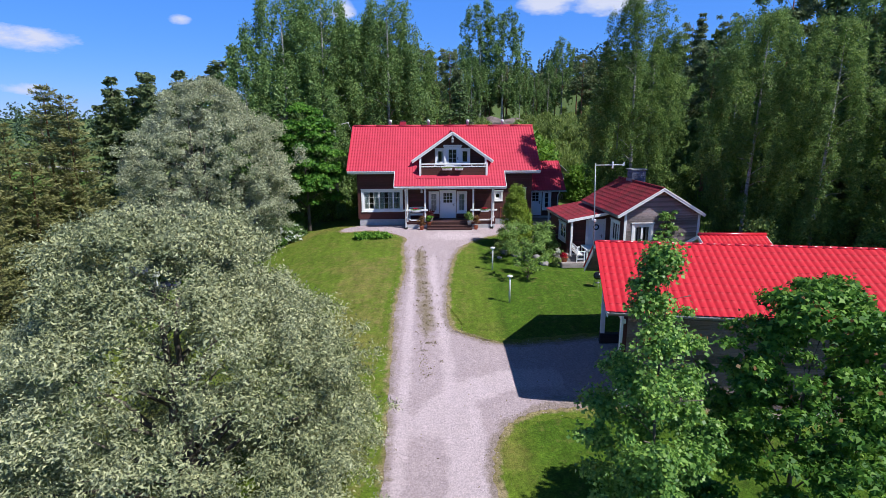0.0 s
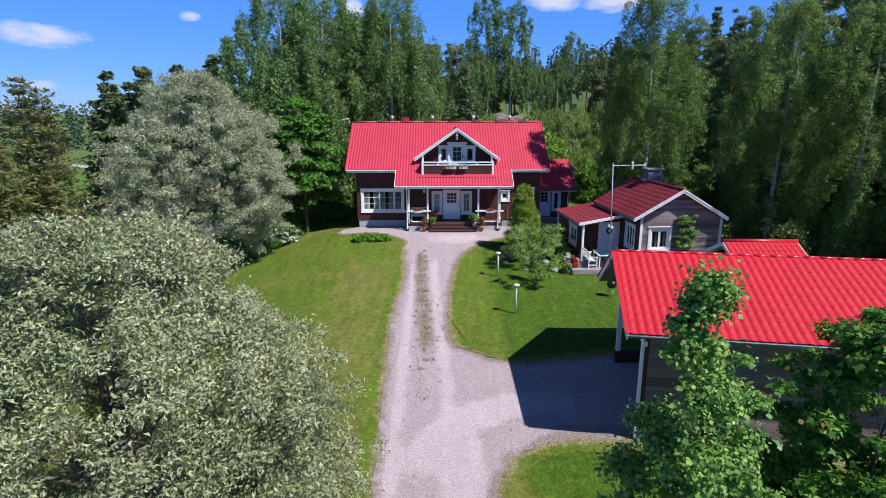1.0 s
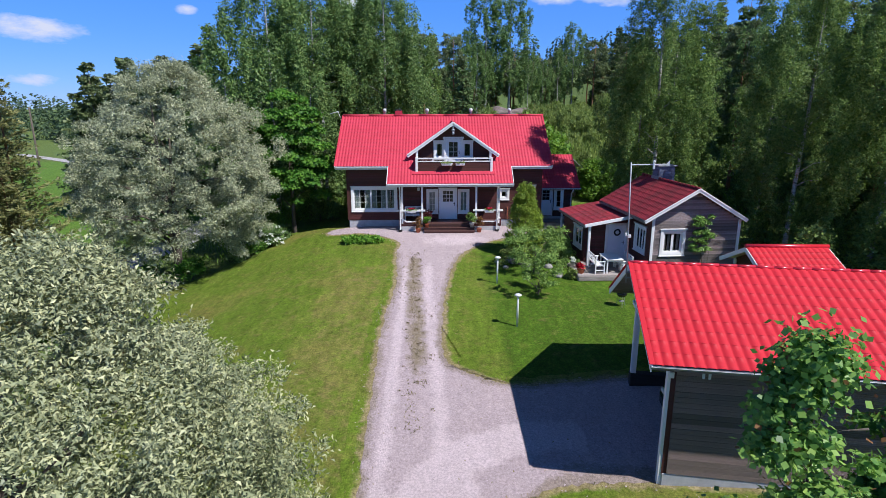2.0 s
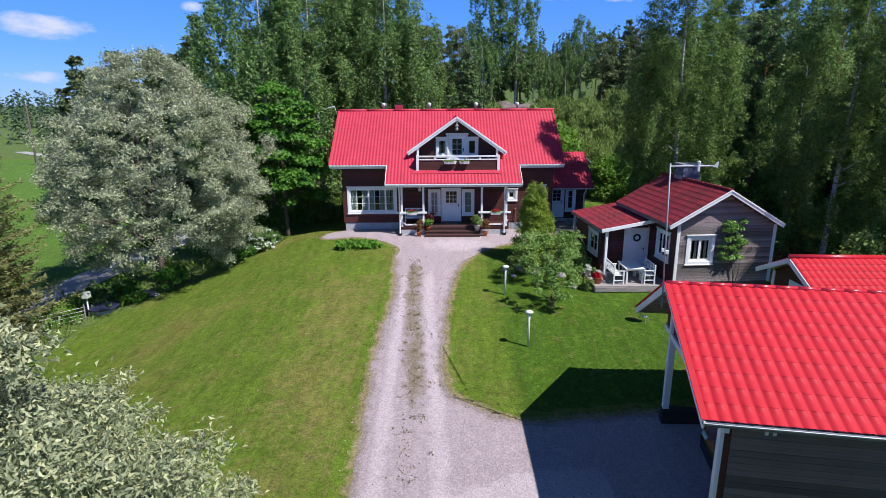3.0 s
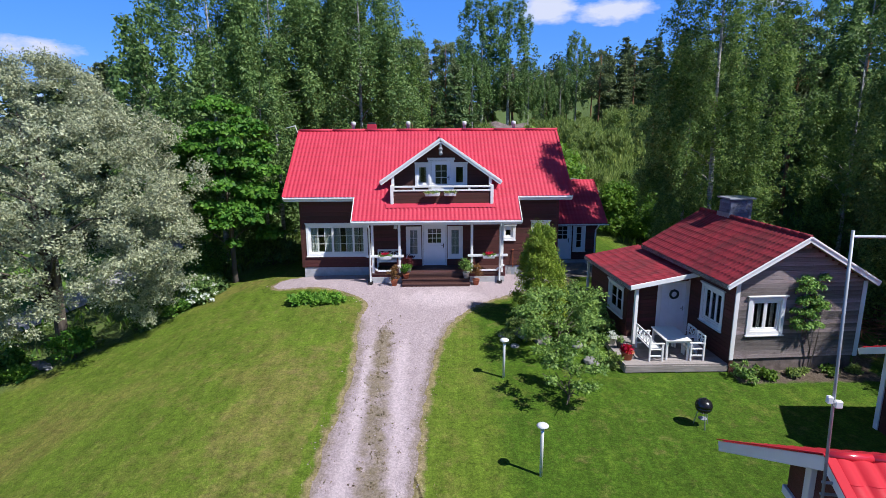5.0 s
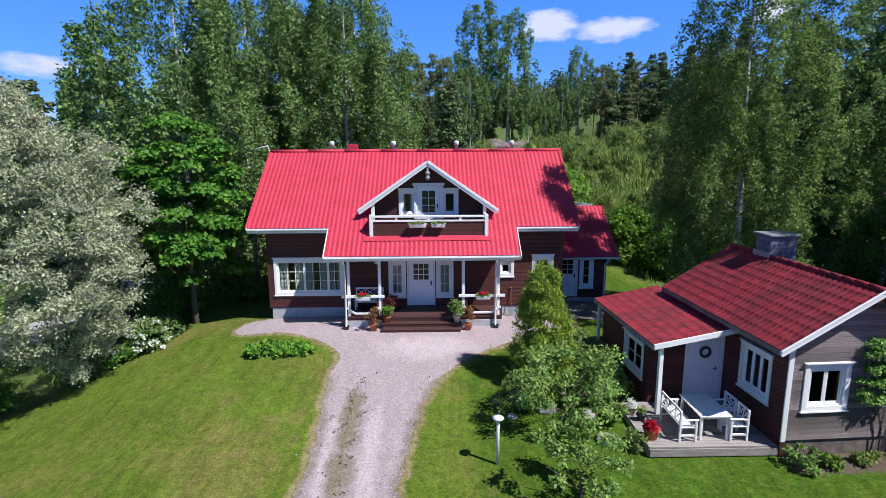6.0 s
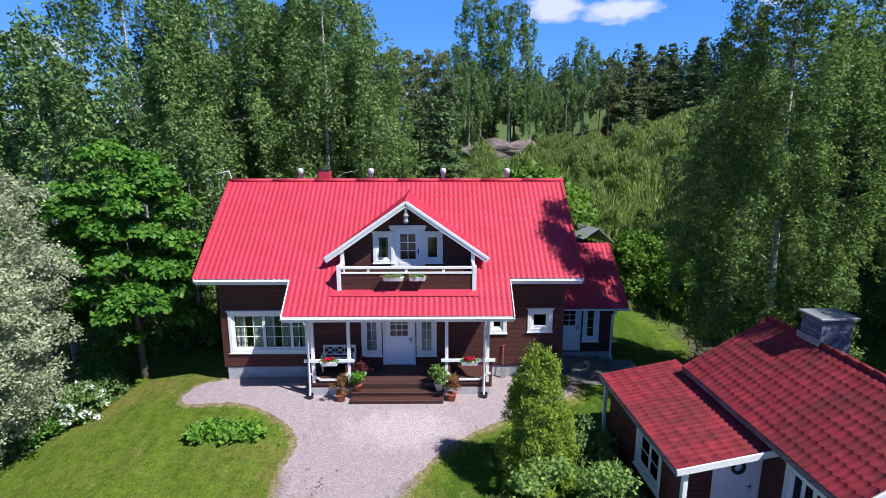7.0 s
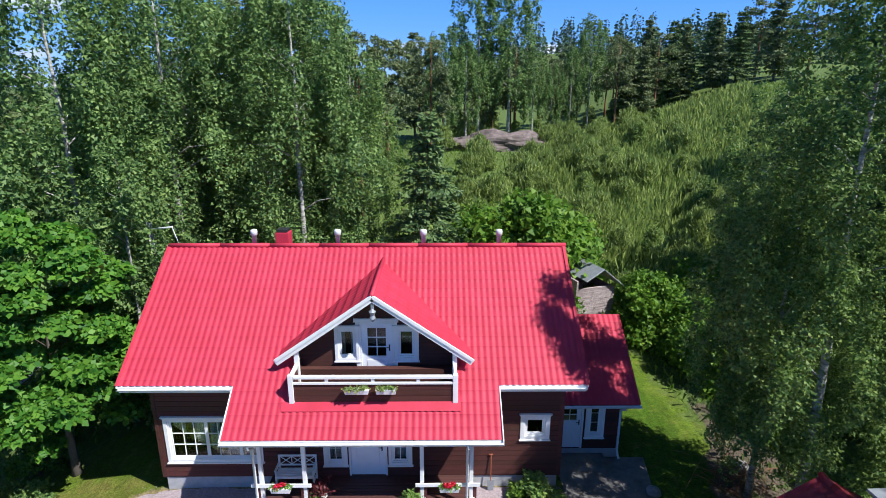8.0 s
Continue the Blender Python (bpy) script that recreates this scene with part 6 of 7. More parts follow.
# maple beside the house: leaves in flat tiers with dark gaps
rng = np.random.default_rng(21)
c = envelope(rng, 95, 2.6, 9.7, lambda f: 2.35 * (0.7 + 0.45 * math.sin(math.pi * min(1, 0.2 + 0.75 * f))) * math.sqrt(max(0.03, 1 - max(0, (f - 0.55) / 0.45) ** 2)), 0.45)
me = crown(rng, 34000, c, 0.42 + 0.40 * rng.random(len(c)), 0.21, 0.17, droop=0.35, squash=0.42, shell=0.45, outward=0.9, mat=M["maple"], stray=0.08)
tree("maple_tree", ground_pose(-10.9, 3.2, 0), "dense bright green maple tree beside the house", trunk_mesh(rng, 7.0, 0.16, 14, 0.05, 0.3, 2.2), me, M["bark"])

# two young trees in front of the garage
rng = np.random.default_rng(22)
c = envelope(rng, 150, 0.9, 8.2, lambda f: 1.30 * (0.55 + 0.55 * math.sin(math.pi * min(1, 0.35 + 0.65 * (1 - f)))) * (1.0 if f < 0.5 else max(0.09, ((1 - f) / 0.5) ** 0.95)), 0.05)
c[:, 0] -= 0.20
me = crown(rng, 42000, c, 0.16 + 0.22 * rng.random(len(c)) ** 1.5, 0.072, 0.066, droop=0.25, squash=0.95, shell=0.2, outward=0.6, mat=M["aspen"], stray=0.25)
tips = crown(rng, 160, c[c[:, 2] > 5.6], np.full((c[:, 2] > 5.6).sum(), 0.26), 0.07, 0.06, droop=-0.3, shell=0.8, mat=M["brown_needle"])
tree("young_aspen", ground_pose(2.75, -30.6, 0), "young round-leaved tree with a thin leading shoot", trunk_mesh(rng, 8.1, 0.055, 24, 0.02, 0.12, 1.5), [me, tips], M["bark"])
rng = np.random.default_rng(123)
c = envelope(rng, 190, 2.0, 6.7, lambda f: 1.90 * math.sqrt(max(0.04, 1 - (2 * f - 0.8) ** 2 / 1.5)), 0.15)
me = crown(rng, 28000, c, 0.22 + 0.22 * rng.random(len(c)), 0.115, 0.115, droop=0.4, squash=0.65, shell=0.3, outward=0.8, mat=M["maple_dark"], lobes=True, stray=0.12)
tips = crown(rng, 150, c[c[:, 2] > 4.6], np.full((c[:, 2] > 4.6).sum(), 0.42), 0.10, 0.08, droop=-0.2, shell=0.9, mat=M["brown_needle"])
tree("young_maple", ground_pose(6.35, -29.4, 0), "young maple with deep green lobed leaves", trunk_mesh(rng, 5.8, 0.075, 12, 0.02, 0.3, 1.9), [me, tips], M["bark"])
bush(61, ground_pose(5.3, -28.0), "bright green maple saplings under the young trees", 1.6, 1.3, 2200, M["maple"], 0.14, 0.13, "bush", 30, lobes=True)
bush(62, ground_pose(8.4, -27.6), "tuft of long pale green blades", 0.6, 0.6, 160, M["hosta"], 0.42, 0.035, "border_plant", 8, "plant", "sliver", 2.0)

# columnar thuja and apple trees on the lawn
rng = np.random.default_rng(24)
c = np.array([(0.86 * math.cos(a) * q, 0.86 * math.sin(a) * q, z) for a, q, z in zip(rng.random(240) * 6.28, rng.random(240) ** 0.4, 0.15 + 3.75 * rng.random(240))])
c[:, :2] *= np.clip(1.5 - 0.38 * np.abs(c[:, 2:3] - 1.1), 0.14, 1.25)
me = crown(rng, 42000, c, 0.15 + 0.09 * rng.random(len(c)), 0.10, 0.032, droop=-0.9, squash=1.6, shell=0.3, outward=0.6, mat=M["thuja"])
tree("thuja", ground_pose(4.25, -4.6), "columnar yellow-green thuja beside the driveway", trunk_mesh(rng, 2.6, 0.06, 4, 0.0, 0.2, 0.3), me, M["bark"])


def apple(seed, x, y, H, R, n, label):
    rng = np.random.default_rng(seed)
    c = envelope(rng, 34, H * 0.3, H * 0.92, lambda f: R * (0.6 + 0.5 * math.sin(math.pi * (0.15 + 0.75 * f))), 0.2)
    me = crown(rng, n, c, R * (0.16 + 0.10 * rng.random(len(c))), 0.11, 0.06, droop=0.0, squash=0.9, shell=0.1, outward=0.6, mat=M["apple"])
    return tree("apple_tree", ground_pose(x, y, 0), label, trunk_mesh(rng, H * 0.7, 0.05, 16, 0.08, 0.25, R * 0.9), me, M["bark"])


apple(25, 4.3, -7.6, 2.5, 1.6, 6000, "small spreading apple tree on the lawn")
apple(26, 4.0, -10.6, 2.1, 1.05, 2600, "thin young apple tree with sparse leaves")
bush(27, ground_pose(3.2, -6.3), "low grey-green shrub by a stone", 1.9, 0.9, 3000, M["scrub"], 0.10, 0.05)
bush(28, ground_pose(5.9, -6.0), "leafy shrub beside the cottage", 1.7, 1.6, 3200, M["apple"], 0.12, 0.06)
bush(29, ground_pose(6.0, -3.6), "dark leafy shrub near the lean-to", 1.8, 1.4, 3000, M["birch"], 0.12, 0.07)

# models for the woods, kept as the first of their kind
birches = [birch_model(31, 18, 3.9, 28000, M["birch"], "tall birch with hanging twigs", 0.19, 0.13), birch_model(32, 17, 3.6, 26000, M["birch_lit"], "tall birch with yellowish green leaves", 0.18, 0.125), birch_model(33, 16, 2.5, 13000, M["birch"], "slender birch with a white stem", 0.20, 0.13, 0.30, 100, 4), birch_model(43, 18.0, 2.9, 84000, M["birch_lit"], "tall leafy birch behind the cottage", 0.10, 0.075, 0.20, 220, lean=0.10), birch_model(45, 18, 3.5, 52000, M["birch"], "tall dense birch with fine hanging twigs", 0.15, 0.105, 0.10, 240, 5)]
spruces = [conifer_model(34, 17, 4.6, 10000, M["spruce"], M["bark"], "dark spruce with drooping branches", "spruce_tree"), conifer_model(35, 15, 2.6, 6000, M["pine"], M["bark"], "grey-green conifer with ragged outline", "spruce_tree", ragged=0.35)]
pines = [pine_model(36, 17, 2.8, 8000, "pine with a reddish stem"), pine_model(37, 14, 2.7, 5500, "pine with a broad crown"), conifer_model(44, 12, 2.3, 22000, M["pine_olive"], M["pinebark"], "young pine with olive brown needles", "pine_tree", 0.03, 0.9, 0.19, 0.065, 40, -0.25, 0.30)]
bushes = [bush(38, pose(0, 0, -50), "lime green leafy bush behind the house", 4.2, 4.0, 10000, M["bush"], 0.20, 0.16, clumps=60, lobes="tri"), bush(39, pose(0, 0, -50), "grey-green willow scrub on the slope", 4.6, 3.8, 2700, M["scrub"], 0.58, 0.15, clumps=80, lobes="sliver", up=3.5)]
saplings = [bush(40, pose(0, 0, -50), "thicket of young broadleaved saplings", 3.6, 6.5, 4800, M["sapling"], 0.25, 0.18, "sapling", 70, "tree", "tri")]


def plant(model, spots, group, size=1.0):
    """Stands copies of a model at (x, y, scale); the first spot takes the model itself."""
    rng = random.Random(len(group) + len(spots))
    for i, (x, y, s) in enumerate(spots):
        turned, tall = rng.uniform(0, 360), rng.uniform(0.94, 1.06)
        if model.get("stood"):
            k = size * s / model.scale.x
            ob = copy_thing(model, ground_pose(x, y, turned, k, 0.15, k * tall * model.scale.x / model.scale.z))
        else:
            model.matrix_basis = ground_pose(x, y, turned, size * s, 0.15, size * s * tall)
            model["stood"] = 1
            ob = model
        tagged(ob, group=group)


# behind the house, to its left
plant(birches[4], [(-5.4, 16.6, 1.14), (-11.2, 14.2, 1.18), (-14.0, 10.6, 1.14), (-8.0, 19.0, 1.02)], "birches behind the house")
plant(birches[0], [(-6.6, 24.0, 1.05), (-16.6, 21.0, 0.95), (-13.6, 22.0, 1.08), (-19.8, 16.5, 0.72)], "birches behind the house")
plant(birches[1], [(-2.9, 20.5, 0.78)], "birches behind the house")
plant(pines[0], [(-2.2, 36.0, 0.78), (-9.6, 25.0, 1.0), (-7.4, 30.0, 1.0), (-12.0, 29.0, 1.0), (-17.0, 31.0, 0.95), (1.6, 41.0, 0.70), (-4.6, 33.0, 0.85), (-3.4, 26.5, 0.80)], "pines behind the house")
plant(spruces[0], [(1.7, 17.2, 0.66), (38.0, 74.0, 0.66), (40.2, 75.6, 0.70), (44.3, 74.0, 0.66), (35.6, 76.0, 0.68), (46.6, 71.0, 0.62)], "spruces")
plant(birches[2], [(7.3, 56.0, 1.36), (11.2, 57.0, 1.34), (3.0, 50.0, 0.86), (5.6, 52.0, 0.80), (14.4, 58.0, 0.78), (23.6, 66.0, 0.98), (20.6, 64.0, 0.72), (17.6, 62.0, 0.66), (-16.2, 6.9, 1.02), (-10.2, 7.4, 0.72)], "slender birches on the slope")
plant(pines[1], [(14, 72, 0.86), (19, 78, 0.86), (25.5, 80, 0.86), (29, 76, 0.80), (32, 82, 0.85), (10, 66, 0.85), (6, 64, 0.85), (0, 58, 0.9), (-5, 54, 0.95), (50, 72, 0.9), (54, 66, 0.9), (16, 86, 0.95), (-10, 44, 1.0), (26.5, 63, 0.82), (20, 72, 0.75), (33, 66, 0.8), (3, 62, 0.75), (12, 61, 0.7), (16.5, 66, 0.72), (8.6, 60, 0.62), (22.5, 70, 0.7), (13, 64, 0.78)], "pines on the ridge")
plant(spruces[1], [(32.6, 70.0, 0.92), (37.5, 68.0, 0.70), (41.0, 66.0, 0.75), (28.6, 65.0, 0.74), (23.0, 82.0, 0.8), (9.0, 74.0, 0.9), (47, 62, 0.9), (-1, 66, 0.95), (30.4, 64, 0.62)], "conifers on the ridge")
# right-hand woods
plant(birches[0], [(27.0, 16.0, 0.78), (28.0, -4.0, 0.95), (27.5, 10.0, 0.95)], "birches beside the cottage")
plant(birches[3], [(13.2, -0.2, 0.94), (17.8, -6.9, 0.80), (19.8, -10.2, 0.80), (12.4, 1.0, 0.62)], "birches beside the cottage")
plant(birches[1], [(20.8, 16.0, 0.80), (21.8, 2.5, 0.62), (23.5, -13.0, 0.70), (28.0, -15.0, 0.85)], "birches beside the cottage")
plant(birches[2], [(27.5, -17.5, 0.8), (30.5, -10.0, 1.0)], "birches beside the cottage")
plant(spruces[0], [(31.0, 6.0, 0.98), (34.5, -3.5, 1.0), (28.4, 13.0, 0.82), (38.0, 3.0, 1.1), (30.0, 22.0, 0.85), (40.0, -8.0, 1.1), (27.6, 3.0, 0.82), (29.6, -1.5, 0.88), (27.0, -8.5, 0.86), (31.5, -14.0, 0.95)], "spruces on the right")
plant(pines[0], [(33.0, -8.5, 0.95), (24.6, 12.0, 0.78), (33.0, 10.0, 1.0), (40.0, 14.0, 1.1), (40, 26, 1.1), (25.4, -3.0, 0.80)], "pines on the right")
plant(saplings[0], [(18.2, 4.6, 1.0), (16.0, 9.4, 0.65), (18.2, 11.5, 0.8), (16.4, 14.0, 0.8), (19.6, 7.5, 0.75), (16.3, 0.6, 0.8), (12.9, -1.7, 0.5), (18.8, -4.5, 0.6), (18.4, -9.5, 0.5), (16.4, -11.1, 1.0), (21.5, -12.5, 0.8), (17.6, 10.0, 0.8), (21.0, 8.0, 1.0), (20.5, -16.0, 0.7), (22, -7, 0.9), (24.5, -16.0, 0.9), (21, 14, 0.9), (25, 1, 1.1), (-14.5, 8.5, 0.9), (-12.0, 11.0, 0.8), (-18.5, 9.0, 0.9), (-7.9, 11.0, 0.6), (27, -17, 1.1), (24, 17, 1.0), (28, 8, 1.0), (17.6, -5.6, 0.9), (19.6, -10.6, 0.95), (20.6, -4.6, 1.0), (23.4, -9.0, 1.1), (25.6, -12.0, 1.2), (23.6, -1.0, 1.1), (22.4, 5.0, 1.0)], "thicket of saplings", 0.6)
# bushes behind the house and scrub on the slope
plant(bushes[0], [(13.4, 13.0, 0.95), (15.2, 11.0, 0.85), (14.6, 8.4, 0.75), (16.6, 6.0, 0.75), (14.6, 10.2, 0.7), (8.0, 14.0, 0.95), (5.4, 16.0, 0.75), (15.2, 7.2, 0.5), (14.8, 4.6, 0.42), (17.5, 15.5, 0.9), (0.6, 14.0, 0.6), (7.4, 16.0, 1.75), (9.0, 18.4, 1.5), (5.0, 19.5, 1.3), (-4.7, 12.0, 1.15)], "bushes behind the house")
spots = []
r9 = random.Random(9)
for i in range(105):
    yy = 14 + 46 * ((i + r9.random()) / 105) ** 0.85
    spots.append((r9.uniform(1, 21) + (yy - 15) * r9.uniform(0.0, 0.62), yy, r9.uniform(0.6, 1.05)))
spots = [s for s in spots if s[0] < 21 + (s[1] - 15) * 0.28 and not (5.5 < s[0] < 14.5 and 43 < s[1] < 52)]
plant(saplings[0], [(6, 24, 0.7), (-0.6, 22.5, 0.95), (0.8, 26.0, 0.9), (10, 28, 0.55), (15, 33, 0.7), (19, 38, 0.8), (9, 34, 0.5), (24, 46, 0.8), (4, 19, 0.55), (28, 52, 0.8), (16, 46, 0.5), (17, 22, 0.7)], "saplings on the slope", 0.6)
plant(saplings[0], [(1.5, 53, 0.7), (4.0, 58, 0.75), (8.6, 62, 0.7), (12.6, 60, 0.65), (15.6, 61, 0.7), (18.6, 66, 0.75), (21.6, 68, 0.7), (25.0, 70, 0.75), (28.0, 68, 0.8), (31.0, 72, 0.8), (35.0, 70, 0.75), (39.0, 70, 0.8), (10.0, 68, 0.9), (5.0, 66, 0.9)], "undergrowth on the ridge", 0.75)
plant(bushes[1], spots, "willow scrub on the slope", 0.8)
# young pines and wood left of the lane
plant(pines[2], [(-21.6, -9.4, 1.12), (-20.4, -9.6, 1.0), (-20.9, -12.2, 0.86), (-22.4, -11.6, 0.9), (-21.8, -14.0, 0.85), (-20.8, -16.6, 0.85), (-19.9, -10.8, 0.70), (-26.6, -7.0, 0.80)], "young pines by the lane")
plant(spruces[1], [(-22.2, 18, 1.06), (-24.4, 19, 1.0), (-26.2, 20, 1.04), (-28.6, 20.5, 0.98), (-31.3, 22, 1.04), (-33.6, 23, 0.98), (-36.3, 24, 1.04), (-38.1, 24, 0.90), (-34.2, 27.0, 1.1), (-29.6, 26.0, 1.12), (-38.8, 29, 0.95), (-25.4, 25, 1.12), (-40.5, 33, 0.9), (-42, 40, 0.95), (-46, 50, 0.95), (-36, 38, 1.0), (-50, 60, 0.95), (-21, 28, 1.1), (-31, 46, 1.1), (-20, 40, 1.1)], "conifers beyond the field")

# far woods: rings of conifers as one object
rng = np.random.default_rng(77)
cs = []
for ang, dist, hh in [(rng.uniform(-1.15, 1.15), rng.uniform(150, 520), rng.uniform(10, 16)) for _ in range(900)] + [(rng.uniform(1.2, 5.1), rng.uniform(90, 300), rng.uniform(12, 18)) for _ in range(420)]:
    x, y = dist * math.sin(ang), dist * math.cos(ang)
    if -130 < x < -20 and y < 150 and y > -60:
        continue
    k = 240 if dist < 300 and abs(ang) < 0.75 else 30
    s = rng.random(k) ** 0.6
    a = rng.random(k) * 6.28
    rr = s * 2.4 * rng.random(k) ** 0.4
    z = height(x, y) + hh * (1 - s) 
    p = np.column_stack([x + np.cos(a) * rr, y + np.sin(a) * rr, z])
    ax = np.column_stack([np.cos(a), np.sin(a), -0.5 + 0 * a])
    c4, _ = leaf_faces(rng, p, ax, 1.1 if k > 50 else 2.0, 0.55 if k > 50 else 1.2)
    cs.append(c4)
cs = np.vstack(cs)
tagged(new("far_woods", quads_mesh("far_woods", cs, len(cs) // 4, M["far_spruce"])), "distant dark conifer woods on the horizon", "woods", kind="stuff")


# ---- loose things ----
def pot_plant(x, y, z, r, h, pot_mat, plant_mat, ph, pw, n, label, seed, leaf_l=0.07, leaf_w=0.03, upright=0.8):
    e = thing("potted_plant", pose(x, y, z), label, "plant pot")
    part("pot", lathe([(r * 0.68, 0), (r * 0.95, h * 0.86), (r * 1.06, h * 0.87), (r * 1.06, h), (r * 0.9, h), (r * 0.85, h * 0.9)], 18), pot_mat, e, smooth=True)
    rng = np.random.default_rng(seed)
    c = np.column_stack([rng.normal(size=(16, 2)) * pw * 0.22, h + ph * rng.random(16) * 0.85])
    child("foliage", crown(rng, n, c, np.full(16, pw * 0.28), leaf_l, leaf_w, droop=-upright, squash=1.1, shell=0.1, outward=0.7, mat=plant_mat), e)
    return e


pot_plant(-1.98, -0.36, -0.04, 0.17, 0.30, M["terracotta"], M["brown_needle"], 0.80, 0.46, 1300, "terracotta pot with a browned cypress", 1)
pot_plant(1.98, -0.36, -0.04, 0.17, 0.30, M["terracotta"], M["brown_needle"], 0.85, 0.46, 1300, "terracotta pot with a browned cypress", 2)
pot_plant(-1.42, -0.14, 0.27, 0.16, 0.26, M["terracotta"], M["hosta"], 0.40, 0.40, 350, "terracotta pot with a bright green plant", 3, 0.14, 0.07)
pot_plant(1.52, -0.14, 0.27, 0.17, 0.30, M["glazed"], M["apple"], 0.62, 0.55, 420, "white glazed pot with a leafy plant", 4, 0.15, 0.06)
pot_plant(-1.30, 0.28, 0.49, 0.16, 0.28, M["glazed"], M["red_leaf"], 0.52, 0.62, 520, "white pot with a dark red plant", 5, 0.12, 0.06)


def flower_box(x, y, z, w, flower, green, label, seed):
    e = thing("flower_box", pose(x, y, z), label, "flower box")
    bm = boxes([(-w / 2, -0.09, 0, w / 2, 0.09, 0.16)], 0.012)
    for v in bm.verts:
        if v.co.z < 0.08:
            v.co.x *= 0.9
            v.co.y *= 0.8
    part("box", bm, M["white"], e)
    part("bracket", boxes([(-w * 0.3, 0.0, 0.10, -w * 0.3 + 0.02, 0.14, 0.20), (w * 0.3, 0.0, 0.10, w * 0.3 + 0.02, 0.14, 0.20)], 0.003), M["iron"], e)
    rng = np.random.default_rng(seed)
    c = np.column_stack([np.linspace(-w * 0.4, w * 0.4, 9), rng.normal(size=9) * 0.03 - 0.02, np.full(9, 0.18)])
    child("foliage", crown(rng, 260, c, np.full(9, 0.09), 0.07, 0.045, droop=0.4, mat=green), e)
    if flower:
        child("blossoms", crown(rng, 120, c[2:7] + np.array([0, -0.01, 0.09]), np.full(5, 0.07), 0.06, 0.06, mat=flower), e, "red geranium blossoms")
    return e


flower_box(-2.40, -0.14, 1.24, 0.62, M["red_flower"], M["aspen"], "white flower box with red geraniums on the rail", 6)
flower_box(2.62, -0.14, 1.24, 0.62, M["red_flower"], M["aspen"], "white flower box with red geraniums on the rail", 7)
flower_box(-0.10, BY0 - 0.21, 4.22, 0.75, None, M["scrub"], "white balcony box with withered plants", 8)
flower_box(0.76, BY0 - 0.21, 4.22, 0.62, None, M["scrub"], "white balcony box with withered plants", 9)


def garden_bench(name, at, w, label, category="bench", lattice=True):
    """White garden seat: legs, slatted seat, arms and a lattice back."""
    e = thing(name, at, label, category)
    for x in (0.03, w - 0.03):
        part("leg", boxes([(x - 0.028, 0.02, 0, x + 0.028, 0.075, 0.62)], 0.005), M["white"], e)
        part("leg", boxes([(x - 0.028, 0.46, 0, x + 0.028, 0.515, 0.90)], 0.005), M["white"], e)
        part("armrest", boxes([(x - 0.038, -0.01, 0.62, x + 0.038, 0.46, 0.65)], 0.006), M["white"], e)
        part("stretcher", boxes([(x - 0.018, 0.075, 0.16, x + 0.018, 0.46, 0.21)], 0.004), M["white"], e)
    for i in range(5):
        part("slat", boxes([(0.0, 0.03 + 0.088 * i, 0.41, w, 0.105 + 0.088 * i, 0.435)], 0.005), M["white"], e)
    part("apron", boxes([(0.05, 0.035, 0.33, w - 0.05, 0.06, 0.41)], 0.004), M["white"], e)
    for za, zb in ((0.84, 0.91), (0.50, 0.55)):
        part("back_rail", boxes([(0.05, 0.47, za, w - 0.05, 0.505, zb)], 0.005), M["white"], e)
    n = max(2, round(w / 0.36))
    cross = []
    for i in range(n):
        a, b = 0.06 + (w - 0.12) * i / n, 0.06 + (w - 0.12) * (i + 1) / n
        cross += [beam((a, 0.487, 0.55), (b, 0.487, 0.84), 0.022, 0.03), beam((a, 0.489, 0.84), (b, 0.489, 0.55), 0.022, 0.03)]
        if i:
            cross.append(beam((a, 0.488, 0.55), (a, 0.488, 0.84), 0.025, 0.03, up=(0, 1, 0)))
    part("lattice", joined(*cross), M["white"], e, "white crossed lattice back")
    return e


garden_bench("porch_bench", pose(-2.92, 0.92, 0.49), 1.25, "white lattice-backed bench on the porch")
dk = DKM @ Matrix.Translation((0, 0, DKZ))
garden_bench("garden_bench", dk @ pose(-4.07, 0.60, 0, 0, 0, 90), 1.30, "white wooden garden bench on the deck")
chair = garden_bench("garden_chair", dk @ pose(-3.20, 1.85, 0, 0, 0, -88), 0.58, "white lattice-backed garden chair on the deck", "chair")
tagged(chair, group="chairs at the garden table")
copy_thing(chair, dk @ pose(-3.18, 1.20, 0, 0, 0, -91))
table = thing("garden_table", dk @ pose(-3.57, 1.32, 0, 0, 0, -1), "white slatted garden table on the deck", "table")
for i in range(6):
    part("slat", boxes([(-0.43 + 0.144 * i, -0.70, 0.705, -0.29 + 0.144 * i, 0.70, 0.735)], 0.005), M["white"], table)
part("apron", boxes([(-0.33, -0.62, 0.62, 0.33, -0.59, 0.703), (-0.33, 0.59, 0.62, 0.33, 0.62, 0.703), (-0.36, -0.59, 0.62, -0.33, 0.59, 0.703), (0.33, -0.59, 0.62, 0.36, 0.59, 0.703)], 0.004), M["white"], table)
for x in (-0.36, 0.36):
    for y in (-0.61, 0.61):
        part("leg", boxes([(x - 0.033, y - 0.033, 0, x + 0.033, y + 0.033, 0.703)], 0.006), M["white"], table)
pot_plant(*(dk @ Vector((-5.24, 0.85, 0))), 0.22, 0.28, M["terracotta"], M["red_flower"], 0.22, 0.42, 320, "terracotta bowl of red geraniums on the deck", 10, 0.08, 0.07)
pot_plant(*(dk @ Vector((-5.15, 1.85, 0))), 0.13, 0.22, M["iron"], M["apple"], 0.22, 0.26, 200, "dark pot with a small plant on the deck", 11)
